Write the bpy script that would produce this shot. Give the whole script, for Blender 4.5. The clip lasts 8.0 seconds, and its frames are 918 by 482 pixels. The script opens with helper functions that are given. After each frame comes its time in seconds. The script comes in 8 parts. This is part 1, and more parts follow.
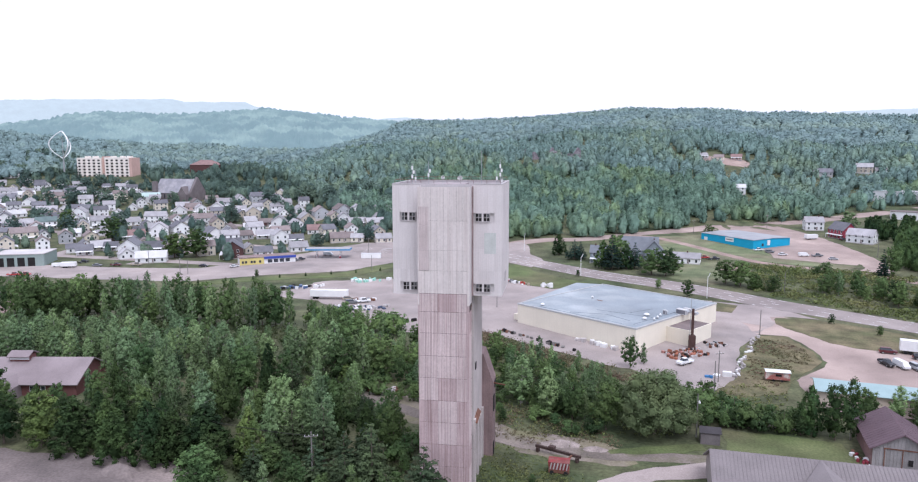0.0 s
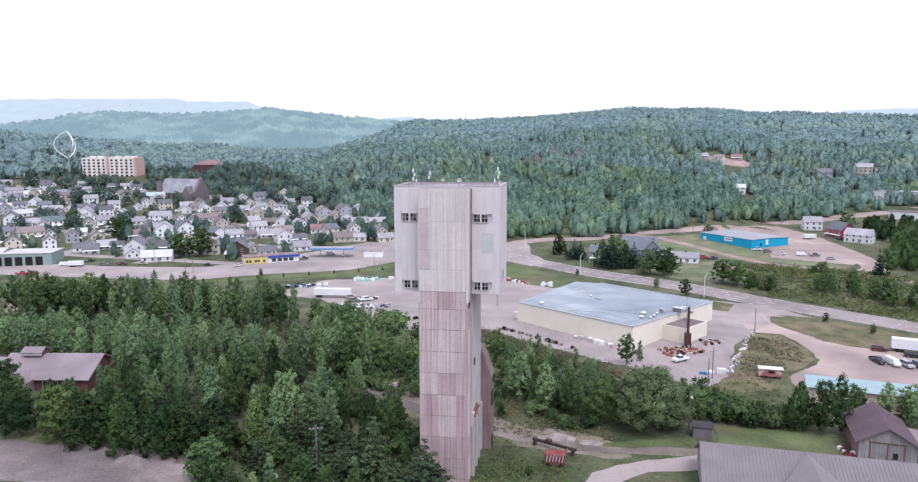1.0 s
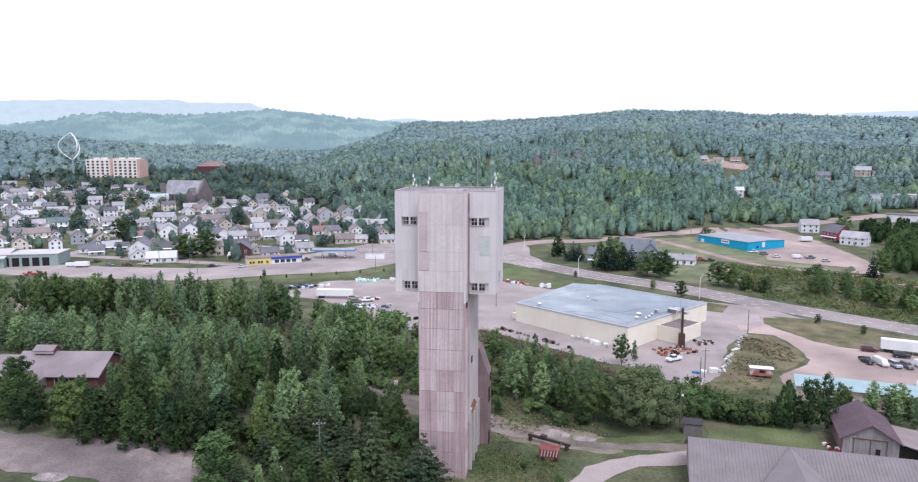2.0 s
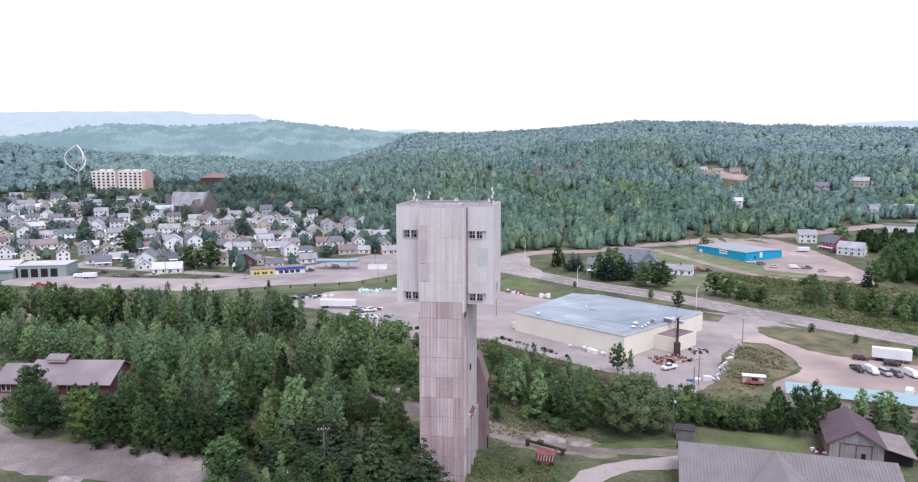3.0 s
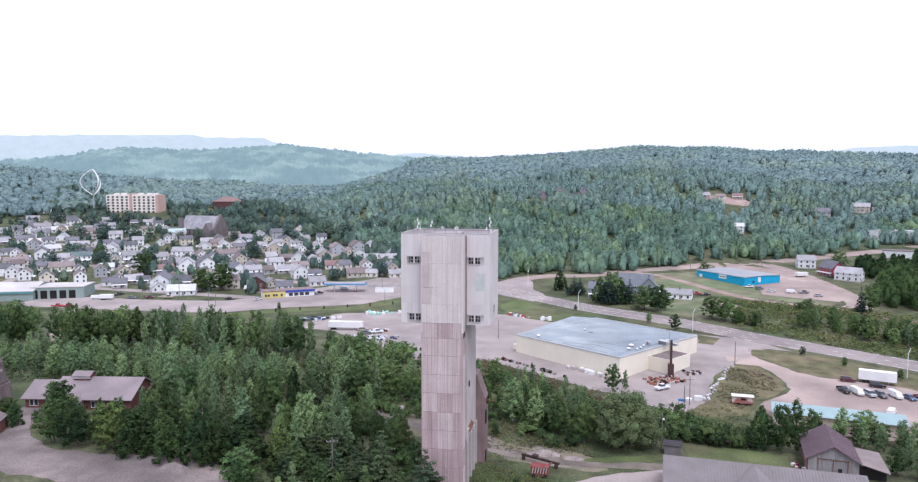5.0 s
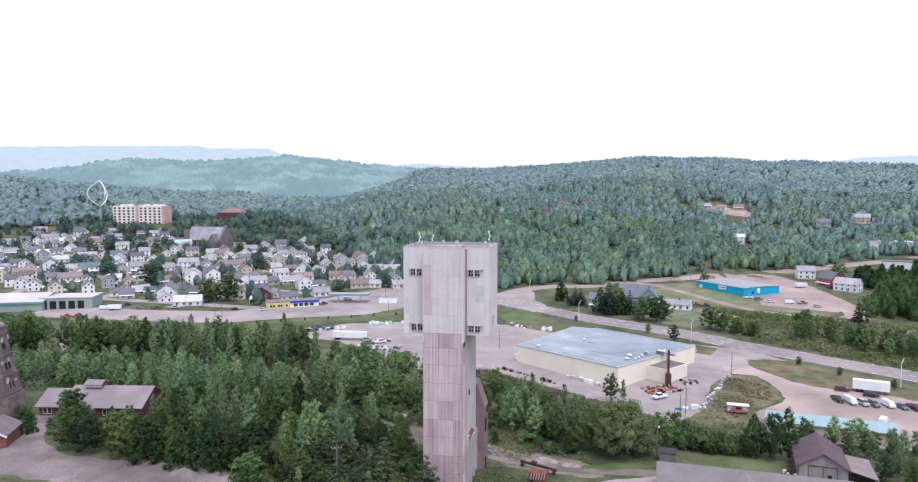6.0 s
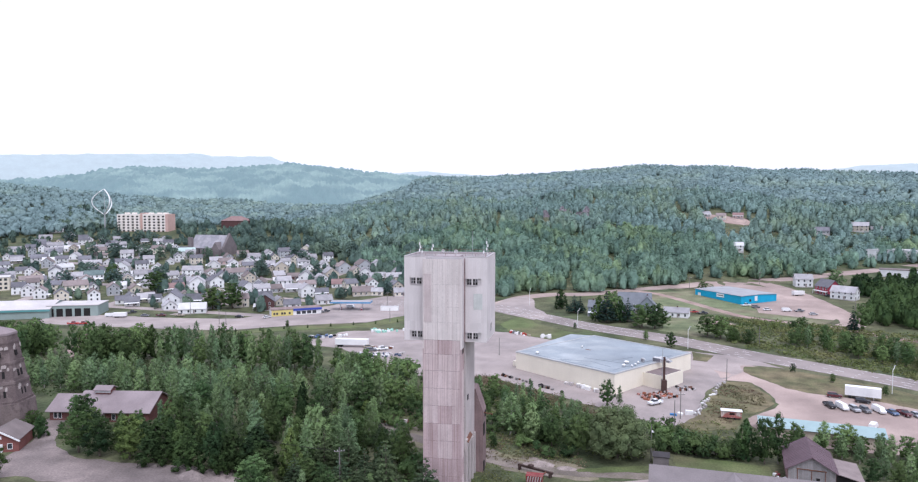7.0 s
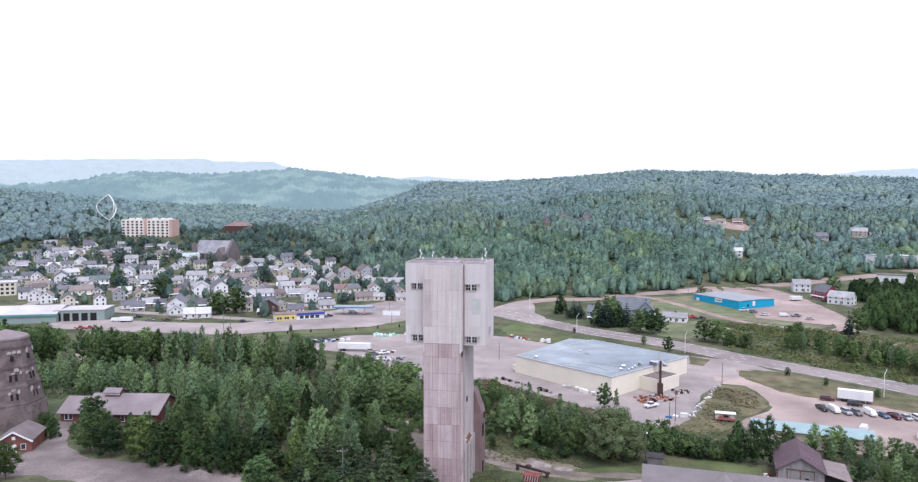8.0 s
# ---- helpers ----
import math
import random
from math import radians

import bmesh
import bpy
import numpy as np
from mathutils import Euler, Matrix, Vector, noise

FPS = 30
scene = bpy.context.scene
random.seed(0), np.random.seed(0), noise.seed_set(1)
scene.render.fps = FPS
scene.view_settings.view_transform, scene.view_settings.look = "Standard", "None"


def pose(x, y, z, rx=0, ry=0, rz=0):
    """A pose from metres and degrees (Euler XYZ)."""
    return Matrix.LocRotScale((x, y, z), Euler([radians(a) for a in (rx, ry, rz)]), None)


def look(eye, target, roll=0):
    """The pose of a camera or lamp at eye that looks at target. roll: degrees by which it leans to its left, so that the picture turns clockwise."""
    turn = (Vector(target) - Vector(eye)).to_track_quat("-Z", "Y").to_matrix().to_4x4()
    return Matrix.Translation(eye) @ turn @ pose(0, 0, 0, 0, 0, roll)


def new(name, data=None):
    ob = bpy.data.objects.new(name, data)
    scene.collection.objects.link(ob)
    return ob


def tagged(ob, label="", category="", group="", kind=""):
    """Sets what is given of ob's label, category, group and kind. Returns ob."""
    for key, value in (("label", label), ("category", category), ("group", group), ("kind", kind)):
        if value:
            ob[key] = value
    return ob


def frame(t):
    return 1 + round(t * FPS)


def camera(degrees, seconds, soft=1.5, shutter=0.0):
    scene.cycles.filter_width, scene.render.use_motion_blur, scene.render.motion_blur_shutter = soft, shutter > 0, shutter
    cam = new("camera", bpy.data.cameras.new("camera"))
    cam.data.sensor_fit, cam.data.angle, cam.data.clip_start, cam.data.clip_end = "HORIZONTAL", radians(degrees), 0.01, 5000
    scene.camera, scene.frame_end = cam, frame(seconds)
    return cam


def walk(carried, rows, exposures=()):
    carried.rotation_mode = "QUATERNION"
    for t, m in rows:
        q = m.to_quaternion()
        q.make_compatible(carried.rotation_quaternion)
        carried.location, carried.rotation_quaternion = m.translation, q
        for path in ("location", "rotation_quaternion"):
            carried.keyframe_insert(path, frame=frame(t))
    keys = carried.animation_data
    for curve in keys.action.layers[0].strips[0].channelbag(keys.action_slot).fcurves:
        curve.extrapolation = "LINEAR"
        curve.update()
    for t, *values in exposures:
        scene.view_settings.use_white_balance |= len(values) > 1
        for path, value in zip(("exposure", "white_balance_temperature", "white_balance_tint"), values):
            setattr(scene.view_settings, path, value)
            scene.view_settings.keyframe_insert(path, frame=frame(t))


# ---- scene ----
import itertools

cam = camera(67.0, 8.0, soft=1.2)
PATH = [
    (0, (20.165, -116.601, 60.363), (19.862, -114.642, 60.1), -0.1),
    (0.5, (20.78, -118.747, 60.685), (20.473, -116.789, 60.421), -0.0),
    (1, (21.438, -120.975, 61.069), (21.128, -119.017, 60.804), -0.1),
    (1.5, (22.11, -123.372, 61.445), (21.799, -121.414, 61.179), -0.0),
    (3, (24.473, -131.351, 63.096), (24.151, -129.391, 62.864), -0.1),
    (3.5, (25.312, -134.049, 63.526), (24.986, -132.088, 63.31), -0.1),
    (4, (26.208, -136.715, 63.953), (25.874, -134.753, 63.754), -0.1),
    (4.5, (27.07, -139.347, 64.376), (26.731, -137.385, 64.194), -0.0),
    (6, (29.615, -147.311, 66.069), (29.259, -145.348, 65.932), -0.0),
    (6.5, (30.467, -149.941, 66.478), (30.109, -147.977, 66.353), 0.0),
    (7, (31.29, -152.524, 66.921), (30.928, -150.56, 66.806), 0.0),
    (7.5, (32.103, -155.125, 67.336), (31.738, -153.162, 67.227), 0.0),
    (8, (32.903, -157.789, 67.698), (32.535, -155.826, 67.597), 0.0),
]
walk(cam, [(t, look(eye, target, roll)) for t, eye, target, roll in PATH],
     [(0, 0.42, 5750, 14), (8.0, 0.42, 5750, 14)])

# ---- light: a bright hazy overcast sky and a weak, wide sun ----
SUN_EL, SUN_AZ = 60.0, 150.0
world = bpy.data.worlds.new("overcast_sky")
scene.world = world
world.use_nodes = True
wn, wl = world.node_tree.nodes, world.node_tree.links
sky = wn.new("ShaderNodeTexSky")
sky.sky_type = "NISHITA"
sky.sun_disc = False
sky.sun_elevation, sky.sun_rotation = radians(SUN_EL), radians(SUN_AZ)
sky.dust_density, sky.air_density = 4.0, 1.0
sky_gain = wn.new("ShaderNodeVectorMath")
sky_gain.operation = "SCALE"
sky_gain.inputs["Scale"].default_value = 0.10
wl.new(sky.outputs["Color"], sky_gain.inputs[0])
cloud = wn.new("ShaderNodeMix")
cloud.data_type = "RGBA"
cloud.inputs["Factor"].default_value = 0.92
wl.new(sky_gain.outputs["Vector"], cloud.inputs["A"])
cloud.inputs["B"].default_value = (0.885, 0.872, 0.94, 1)
wl.new(cloud.outputs["Result"], wn["Background"].inputs["Color"])
wn["Background"].inputs["Strength"].default_value = 1.0

sun = new("sun", bpy.data.lights.new("sun", "SUN"))
sun.data.energy, sun.data.angle, sun.data.color = 1.5, radians(28), (1.0, 0.97, 0.93)
# light falls from behind the camera's right shoulder
sun.matrix_world = look((0, 0, 0), (-math.sin(radians(SUN_AZ)), -math.cos(radians(SUN_AZ)), -math.tan(radians(SUN_EL))))

# ---- materials ----
MATS = {}


def mat(name, color, rough=0.8, var=0.18, scale=0.6, fine=8.0, bump=0.25, metal=0.0, tint=None, rand=0.0,
        streak=None, spec=0.3, leaf=False, hue_to=None, alt=None, alt_scale=0.05, alt_edge=(0.45, 0.6)):
    """A surface with variation at two scales, in world metres; rand: lighter and darker from object to object;
    streak: (colour, amount) of vertical run-off stains and, on sheeting, painted corrugation shading; alt: a second
    colour in broad patches."""
    if name in MATS:
        return MATS[name]
    m = bpy.data.materials.new(name)
    m.use_nodes = True
    n, l = m.node_tree.nodes, m.node_tree.links
    b = n["Principled BSDF"]
    b.inputs["Roughness"].default_value = rough
    b.inputs["Metallic"].default_value = metal
    b.inputs["Specular IOR Level"].default_value = spec
    geo = n.new("ShaderNodeNewGeometry")

    def noise_at(sc, detail=4.0, stretch=None):
        t = n.new("ShaderNodeTexNoise")
        t.inputs["Scale"].default_value, t.inputs["Detail"].default_value = sc, detail
        if stretch:
            mp = n.new("ShaderNodeMapping")
            mp.inputs["Scale"].default_value = stretch
            l.new(geo.outputs["Position"], mp.inputs["Vector"])
            l.new(mp.outputs["Vector"], t.inputs["Vector"])
        else:
            l.new(geo.outputs["Position"], t.inputs["Vector"])
        return t.outputs["Fac"]

    def ramp(fac, lo, hi, a=0.3, z=0.7):
        r = n.new("ShaderNodeMapRange")
        r.inputs["From Min"].default_value, r.inputs["From Max"].default_value = a, z
        r.inputs["To Min"].default_value, r.inputs["To Max"].default_value = lo, hi
        l.new(fac, r.inputs["Value"])
        return r.outputs["Result"]

    def blend(fac, a, z, mode="MIX"):
        x = n.new("ShaderNodeMix")
        x.data_type, x.blend_type = "RGBA", mode
        if isinstance(fac, float):
            x.inputs["Factor"].default_value = fac
        else:
            l.new(fac, x.inputs["Factor"])
        for key, v in (("A", a), ("B", z)):
            if isinstance(v, tuple):
                x.inputs[key].default_value = (*v, 1)
            else:
                l.new(v, x.inputs[key])
        return x.outputs["Result"]

    col = color
    if alt:
        col = blend(ramp(noise_at(alt_scale, 6.0), 0.0, 1.0, *alt_edge), color, alt)
    if tint:
        col = blend(ramp(noise_at(scale * 0.35, 3.0), 0.0, 1.0, 0.4, 0.65), col, tint)
    if hue_to:
        own = n.new("ShaderNodeObjectInfo")
        seven, part_of = n.new("ShaderNodeMath"), n.new("ShaderNodeMath")
        seven.operation, part_of.operation = "MULTIPLY", "FRACT"
        seven.inputs[1].default_value = 7.31
        l.new(own.outputs["Random"], seven.inputs[0])
        l.new(seven.outputs["Value"], part_of.inputs[0])
        col = blend(ramp(part_of.outputs["Value"], 0.0, 0.85, 0.15, 1.0), col, hue_to)
    big, small = ramp(noise_at(scale), 1 - var, 1 + var), ramp(noise_at(fine, 5.0), 1 - var * 0.8, 1 + var * 0.8)
    mul = n.new("ShaderNodeMath")
    mul.operation = "MULTIPLY"
    l.new(big, mul.inputs[0])
    l.new(small, mul.inputs[1])
    gain = mul.outputs["Value"]
    if rand:
        info = n.new("ShaderNodeObjectInfo")
        r2 = n.new("ShaderNodeMath")
        r2.operation = "MULTIPLY"
        l.new(ramp(info.outputs["Random"], 1 - rand, 1 + rand, 0.0, 1.0), r2.inputs[0])
        l.new(gain, r2.inputs[1])
        gain = r2.outputs["Value"]
    hue = n.new("ShaderNodeVectorMath")
    hue.operation = "SCALE"
    if isinstance(col, tuple):
        hue.inputs[0].default_value = col
    else:
        l.new(col, hue.inputs[0])
    l.new(gain, hue.inputs["Scale"])
    out = hue.outputs["Vector"]
    if streak:
        sc, amount = streak
        # narrow streaks: run-off stains, and corrugation shading put into the colour
        f = ramp(noise_at(1.0, 5.0, (5.5, 5.5, 0.09)), 0.0, amount, 0.45, 0.72)
        out = blend(f, out, sc)
    l.new(out, b.inputs["Base Color"])
    if bump:
        bp = n.new("ShaderNodeBump")
        bp.inputs["Strength"].default_value, bp.inputs["Distance"].default_value = bump, 0.05
        l.new(noise_at(fine * 2, 3.0), bp.inputs["Height"])
        l.new(bp.outputs["Normal"], b.inputs["Normal"])
    if leaf:
        b.inputs["Specular IOR Level"].default_value = 0.15
        tr = n.new("ShaderNodeBsdfTranslucent")
        thin = n.new("ShaderNodeVectorMath")
        thin.operation = "MULTIPLY"
        thin.inputs[1].default_value = (2.05, 2.1, 1.9)
        l.new(out, thin.inputs[0])
        l.new(thin.outputs["Vector"], tr.inputs["Color"])
        mx = n.new("ShaderNodeMixShader")
        mx.inputs["Fac"].default_value = 0.15 if leaf is True else leaf
        l.new(b.outputs["BSDF"], mx.inputs[1])
        l.new(tr.outputs["BSDF"], mx.inputs[2])
        l.new(mx.outputs["Shader"], n["Material Output"].inputs["Surface"])
    MATS[name] = m
    return m


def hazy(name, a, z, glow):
    """Woods miles away: the haze of the air is put into their colour and a faint glow."""
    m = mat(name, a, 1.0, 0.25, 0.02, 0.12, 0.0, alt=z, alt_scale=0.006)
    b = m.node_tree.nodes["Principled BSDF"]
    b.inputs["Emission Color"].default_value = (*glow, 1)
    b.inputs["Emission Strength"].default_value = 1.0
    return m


GRASS = mat("meadow_grass", (0.064, 0.082, 0.037), 0.95, 0.40, 0.12, 1.2, 0.6, tint=(0.112, 0.112, 0.062), alt=(0.092, 0.100, 0.048), alt_scale=0.045)
LAWN = mat("lawn", (0.108, 0.136, 0.052), 0.95, 0.28, 0.12, 2.0, 0.5, tint=(0.125, 0.122, 0.062))
FIELD = mat("pale_field_grass", (0.150, 0.176, 0.090), 0.95, 0.30, 0.12, 2.0, 0.5, tint=(0.185, 0.168, 0.105))
DRYGRASS = mat("dry_grass", (0.165, 0.138, 0.080), 0.95, 0.34, 0.2, 2.0, 0.6, tint=(0.098, 0.102, 0.048))
GRAVEL = mat("pinkish_gravel", (0.355, 0.275, 0.245), 0.95, 0.18, 0.08, 4.0, 0.5, tint=(0.302, 0.232, 0.207), alt=(0.43, 0.335, 0.294), alt_scale=0.05)
ASPHALT = mat("old_asphalt", (0.312, 0.266, 0.250), 0.9, 0.15, 0.1, 3.0, 0.3, tint=(0.37, 0.312, 0.290), alt=(0.255, 0.220, 0.210), alt_scale=0.07)
ROAD = mat("worn_road_asphalt", (0.252, 0.214, 0.202), 0.9, 0.14, 0.12, 4.0, 0.3, tint=(0.30, 0.256, 0.240))
EARTH = mat("red_earth", (0.30, 0.215, 0.185), 0.95, 0.25, 0.1, 3.0, 0.5, tint=(0.36, 0.27, 0.235))
PAINT = mat("road_paint", (0.66, 0.64, 0.63), 0.7, 0.25, 0.5, 9.0, 0.1)
LOTGRAVEL = mat("worn_grey_gravel", (0.205, 0.168, 0.157), 0.95, 0.26, 0.1, 2.0, 0.5, tint=(0.158, 0.131, 0.124), alt=(0.275, 0.224, 0.207), alt_scale=0.10)
OLDCONC = mat("stained_concrete", (0.40, 0.335, 0.312), 0.9, 0.16, 0.2, 3.0, 0.4, alt=(0.33, 0.275, 0.258), alt_scale=0.2)
CONC = mat("pale_concrete", (0.50, 0.46, 0.45), 0.85, 0.12, 0.3, 6.0, 0.3)
SHEET = mat("weathered_sheeting", (0.67, 0.60, 0.58), 0.8, 0.08, 0.2, 3.0, 0.15, rand=0.05, streak=((0.50, 0.41, 0.395), 0.55))
SHEETLOW = mat("rust_stained_sheeting", (0.58, 0.475, 0.47), 0.8, 0.10, 0.2, 3.0, 0.15, rand=0.05, streak=((0.36, 0.255, 0.25), 0.7))
SMOOTH = mat("flat_grey_sheeting", (0.66, 0.605, 0.60), 0.75, 0.07, 0.12, 4.0, 0.1, rand=0.05, streak=((0.54, 0.465, 0.455), 0.4))
DIRTY = mat("dark_red_stained_sheeting", (0.47, 0.36, 0.36), 0.8, 0.10, 0.2, 3.0, 0.15, rand=0.06, streak=((0.27, 0.175, 0.17), 0.75))
TRACK = mat("packed_dirt", (0.175, 0.147, 0.126), 0.95, 0.26, 0.15, 2.0, 0.5, tint=(0.225, 0.186, 0.163), alt=(0.092, 0.092, 0.046), alt_scale=0.14, alt_edge=(0.52, 0.62))
SOIL = mat("bare_grey_soil", (0.235, 0.195, 0.172), 0.95, 0.22, 0.2, 2.0, 0.5, tint=(0.22, 0.19, 0.13), alt=(0.16, 0.15, 0.085), alt_scale=0.12)
SIDE = mat("pale_render", (0.53, 0.472, 0.458), 0.85, 0.12, 0.2, 4.0, 0.2, streak=((0.36, 0.28, 0.27), 0.6))
# near black; in openings it stands in for the shade inside
DARK = mat("near_black_fill", (0.02, 0.018, 0.018), 0.9, 0.2, 0.5, 4.0, 0.0)
STEEL = mat("galvanised_steel", (0.42, 0.43, 0.44), 0.45, 0.12, 1.0, 8.0, 0.1, metal=0.6)
RUST = mat("rusty_steel", (0.16, 0.075, 0.05), 0.85, 0.25, 0.8, 6.0, 0.3)
WHITE = mat("white_paint", (0.78, 0.77, 0.76), 0.6, 0.06, 0.3, 5.0, 0.1, rand=0.05)
WOODPOLE = mat("grey_pole_wood", (0.20, 0.185, 0.175), 0.9, 0.2, 0.6, 8.0, 0.3)
BARK = mat("grey_bark", (0.13, 0.105, 0.085), 0.95, 0.25, 1.5, 9.0, 0.5)
BIRCH = mat("pale_bark", (0.34, 0.32, 0.28), 0.9, 0.3, 1.5, 6.0, 0.3)
LEAF = {
    "maple": mat("maple_leaves", (0.050, 0.092, 0.036), 0.8, 0.34, 0.5, 3.0, 0.0, rand=0.42, leaf=True, tint=(0.082, 0.130, 0.047), hue_to=(0.112, 0.160, 0.055)),
    "aspen": mat("aspen_leaves", (0.152, 0.222, 0.092), 0.8, 0.28, 0.4, 3.0, 0.0, rand=0.32, leaf=True, tint=(0.208, 0.276, 0.126), hue_to=(0.120, 0.188, 0.100)),
    "cedar": mat("cedar_foliage", (0.029, 0.060, 0.025), 0.85, 0.36, 0.5, 3.0, 0.0, rand=0.36, leaf=True, tint=(0.056, 0.094, 0.032), hue_to=(0.066, 0.098, 0.031)),
    "pine": mat("pine_needles", (0.056, 0.088, 0.048), 0.85, 0.36, 0.5, 3.0, 0.0, rand=0.28, leaf=True, tint=(0.084, 0.114, 0.058), hue_to=(0.078, 0.104, 0.047)),
    "spruce": mat("spruce_needles", (0.030, 0.056, 0.044), 0.85, 0.28, 0.5, 3.0, 0.0, rand=0.2, leaf=True),
    "willow": mat("willow_leaves", (0.112, 0.150, 0.070), 0.8, 0.26, 0.35, 2.0, 0.0, rand=0.1, leaf=True, tint=(0.150, 0.185, 0.085)),
    "lime": mat("bright_leaves", (0.135, 0.185, 0.055), 0.8, 0.3, 0.5, 3.0, 0.0, rand=0.1, leaf=True, tint=(0.085, 0.13, 0.045)),
    "weed": mat("mixed_weeds", (0.142, 0.172, 0.062), 0.9, 0.3, 0.25, 3.0, 0.0, leaf=True, tint=(0.190, 0.190, 0.082), alt=(0.095, 0.132, 0.052), alt_scale=0.09),
    # leaf green darkened to carry the shade under the trees
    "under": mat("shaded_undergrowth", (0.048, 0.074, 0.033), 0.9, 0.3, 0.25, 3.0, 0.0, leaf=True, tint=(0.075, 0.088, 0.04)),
    "dry": mat("dry_brown_weeds", (0.205, 0.16, 0.105), 0.9, 0.3, 0.25, 3.0, 0.0, leaf=True, tint=(0.12, 0.13, 0.062), alt=(0.16, 0.105, 0.08), alt_scale=0.12),
    # pale and bluish: the haze of distance is put into these three leaf colours
    "mid": mat("hillside_woods_hazed", (0.200, 0.288, 0.262), 0.9, 0.20, 0.10, 0.4, 0.0, leaf=0.12, tint=(0.168, 0.246, 0.226), alt=(0.225, 0.300, 0.210), alt_scale=0.012, spec=0.1),
    "far": mat("far_woods_hazed", (0.226, 0.308, 0.308), 0.9, 0.15, 0.08, 0.3, 0.0, leaf=0.12, tint=(0.195, 0.272, 0.272), alt=(0.265, 0.345, 0.300), alt_scale=0.01, spec=0.1),
    "edge": mat("forest_edge_hazed", (0.182, 0.272, 0.204), 0.9, 0.26, 0.12, 0.5, 0.0, leaf=0.15, tint=(0.116, 0.186, 0.146), alt=(0.222, 0.306, 0.168), alt_scale=0.02, spec=0.1),
    # greyer and bluer: haze over the town is mixed into this leaf colour
    "town": mat("town_leaves_hazed", (0.108, 0.160, 0.130), 0.9, 0.32, 0.12, 1.2, 0.0, leaf=0.15, spec=0.1, tint=(0.068, 0.108, 0.095), alt=(0.140, 0.192, 0.135), alt_scale=0.03),
}

# ---- tools for building ----


def sm(a, b, v):
    t = np.clip((v - a) / (b - a), 0, 1)
    return t * t * (3 - 2 * t)


def low(x, y):
    """Height of the valley floor, which rises gently towards the woods and the town."""
    z = 1.5 * sm(60, 130, y) + 2.5 * sm(130, 230, y) + 3 * sm(230, 330, y)
    z = z - 2.0 * sm(0, -80, x) * sm(100, 230, y) + 12 * sm(330, 520, y) + 16 * sm(480, 640, y)
    return z + 4.5 * sm(-25, -62, x) * (1 - sm(60, 115, y))


# crest of the wooded hills: bearing, distance, height of the ground there
CREST = np.array([(-70, 1300, 84), (-50, 1300, 82), (-42, 1300, 77), (-33, 1300, 62), (-26, 1250, 47), (-20, 1200, 50),
                  (-16, 1250, 75), (-13, 1400, 100), (-8, 1500, 110), (-3.5, 1500, 115), (1.5, 1500, 123), (5, 1500, 128),
                  (10, 1500, 128), (15, 1500, 119), (20, 1500, 111), (25, 1500, 100), (40, 1500, 90), (70, 1300, 80)], float)
ORIGIN = (20.0, -117.0)


def wave(x, y, s, seed=0.0):
    return (np.sin(x * s + seed) * np.cos(y * s * 1.3 - seed * 2) + np.sin((x + y) * s * 0.61 + 1.7 * seed)) * 0.5


def height(x, y):
    """Height of the ground anywhere: valley floor and hills."""
    x, y = np.asarray(x, float), np.asarray(y, float)
    dx, dy = x - ORIGIN[0], y - ORIGIN[1]
    r, az = np.hypot(dx, dy), np.degrees(np.arctan2(dx, dy))
    rc, zc = np.interp(az, CREST[:, 0], CREST[:, 1]), np.interp(az, CREST[:, 0], CREST[:, 2])
    front = np.where(np.abs(az) < 75, 1.0, 0.0)
    start = np.interp(az, [-70, -25, -19, -10, 11, 16, 30, 70], [950, 950, 620, 450, 460, 580, 640, 640])
    t = np.clip((r - start) / (rc - start), 0, 1)
    base = low(x, np.minimum(y, 640))
    hill = np.maximum(zc - base, 0) * (0.65 * t + 0.35 * t * t * (3 - 2 * t))
    hill = hill * (1 - 0.75 * sm(rc, rc + 700, r)) + wave(x, y, 0.021, 1.3) * 7 * np.clip(t * 2, 0, 1)
    return base + hill * front


def gz(x, y):
    return float(height(x, y))


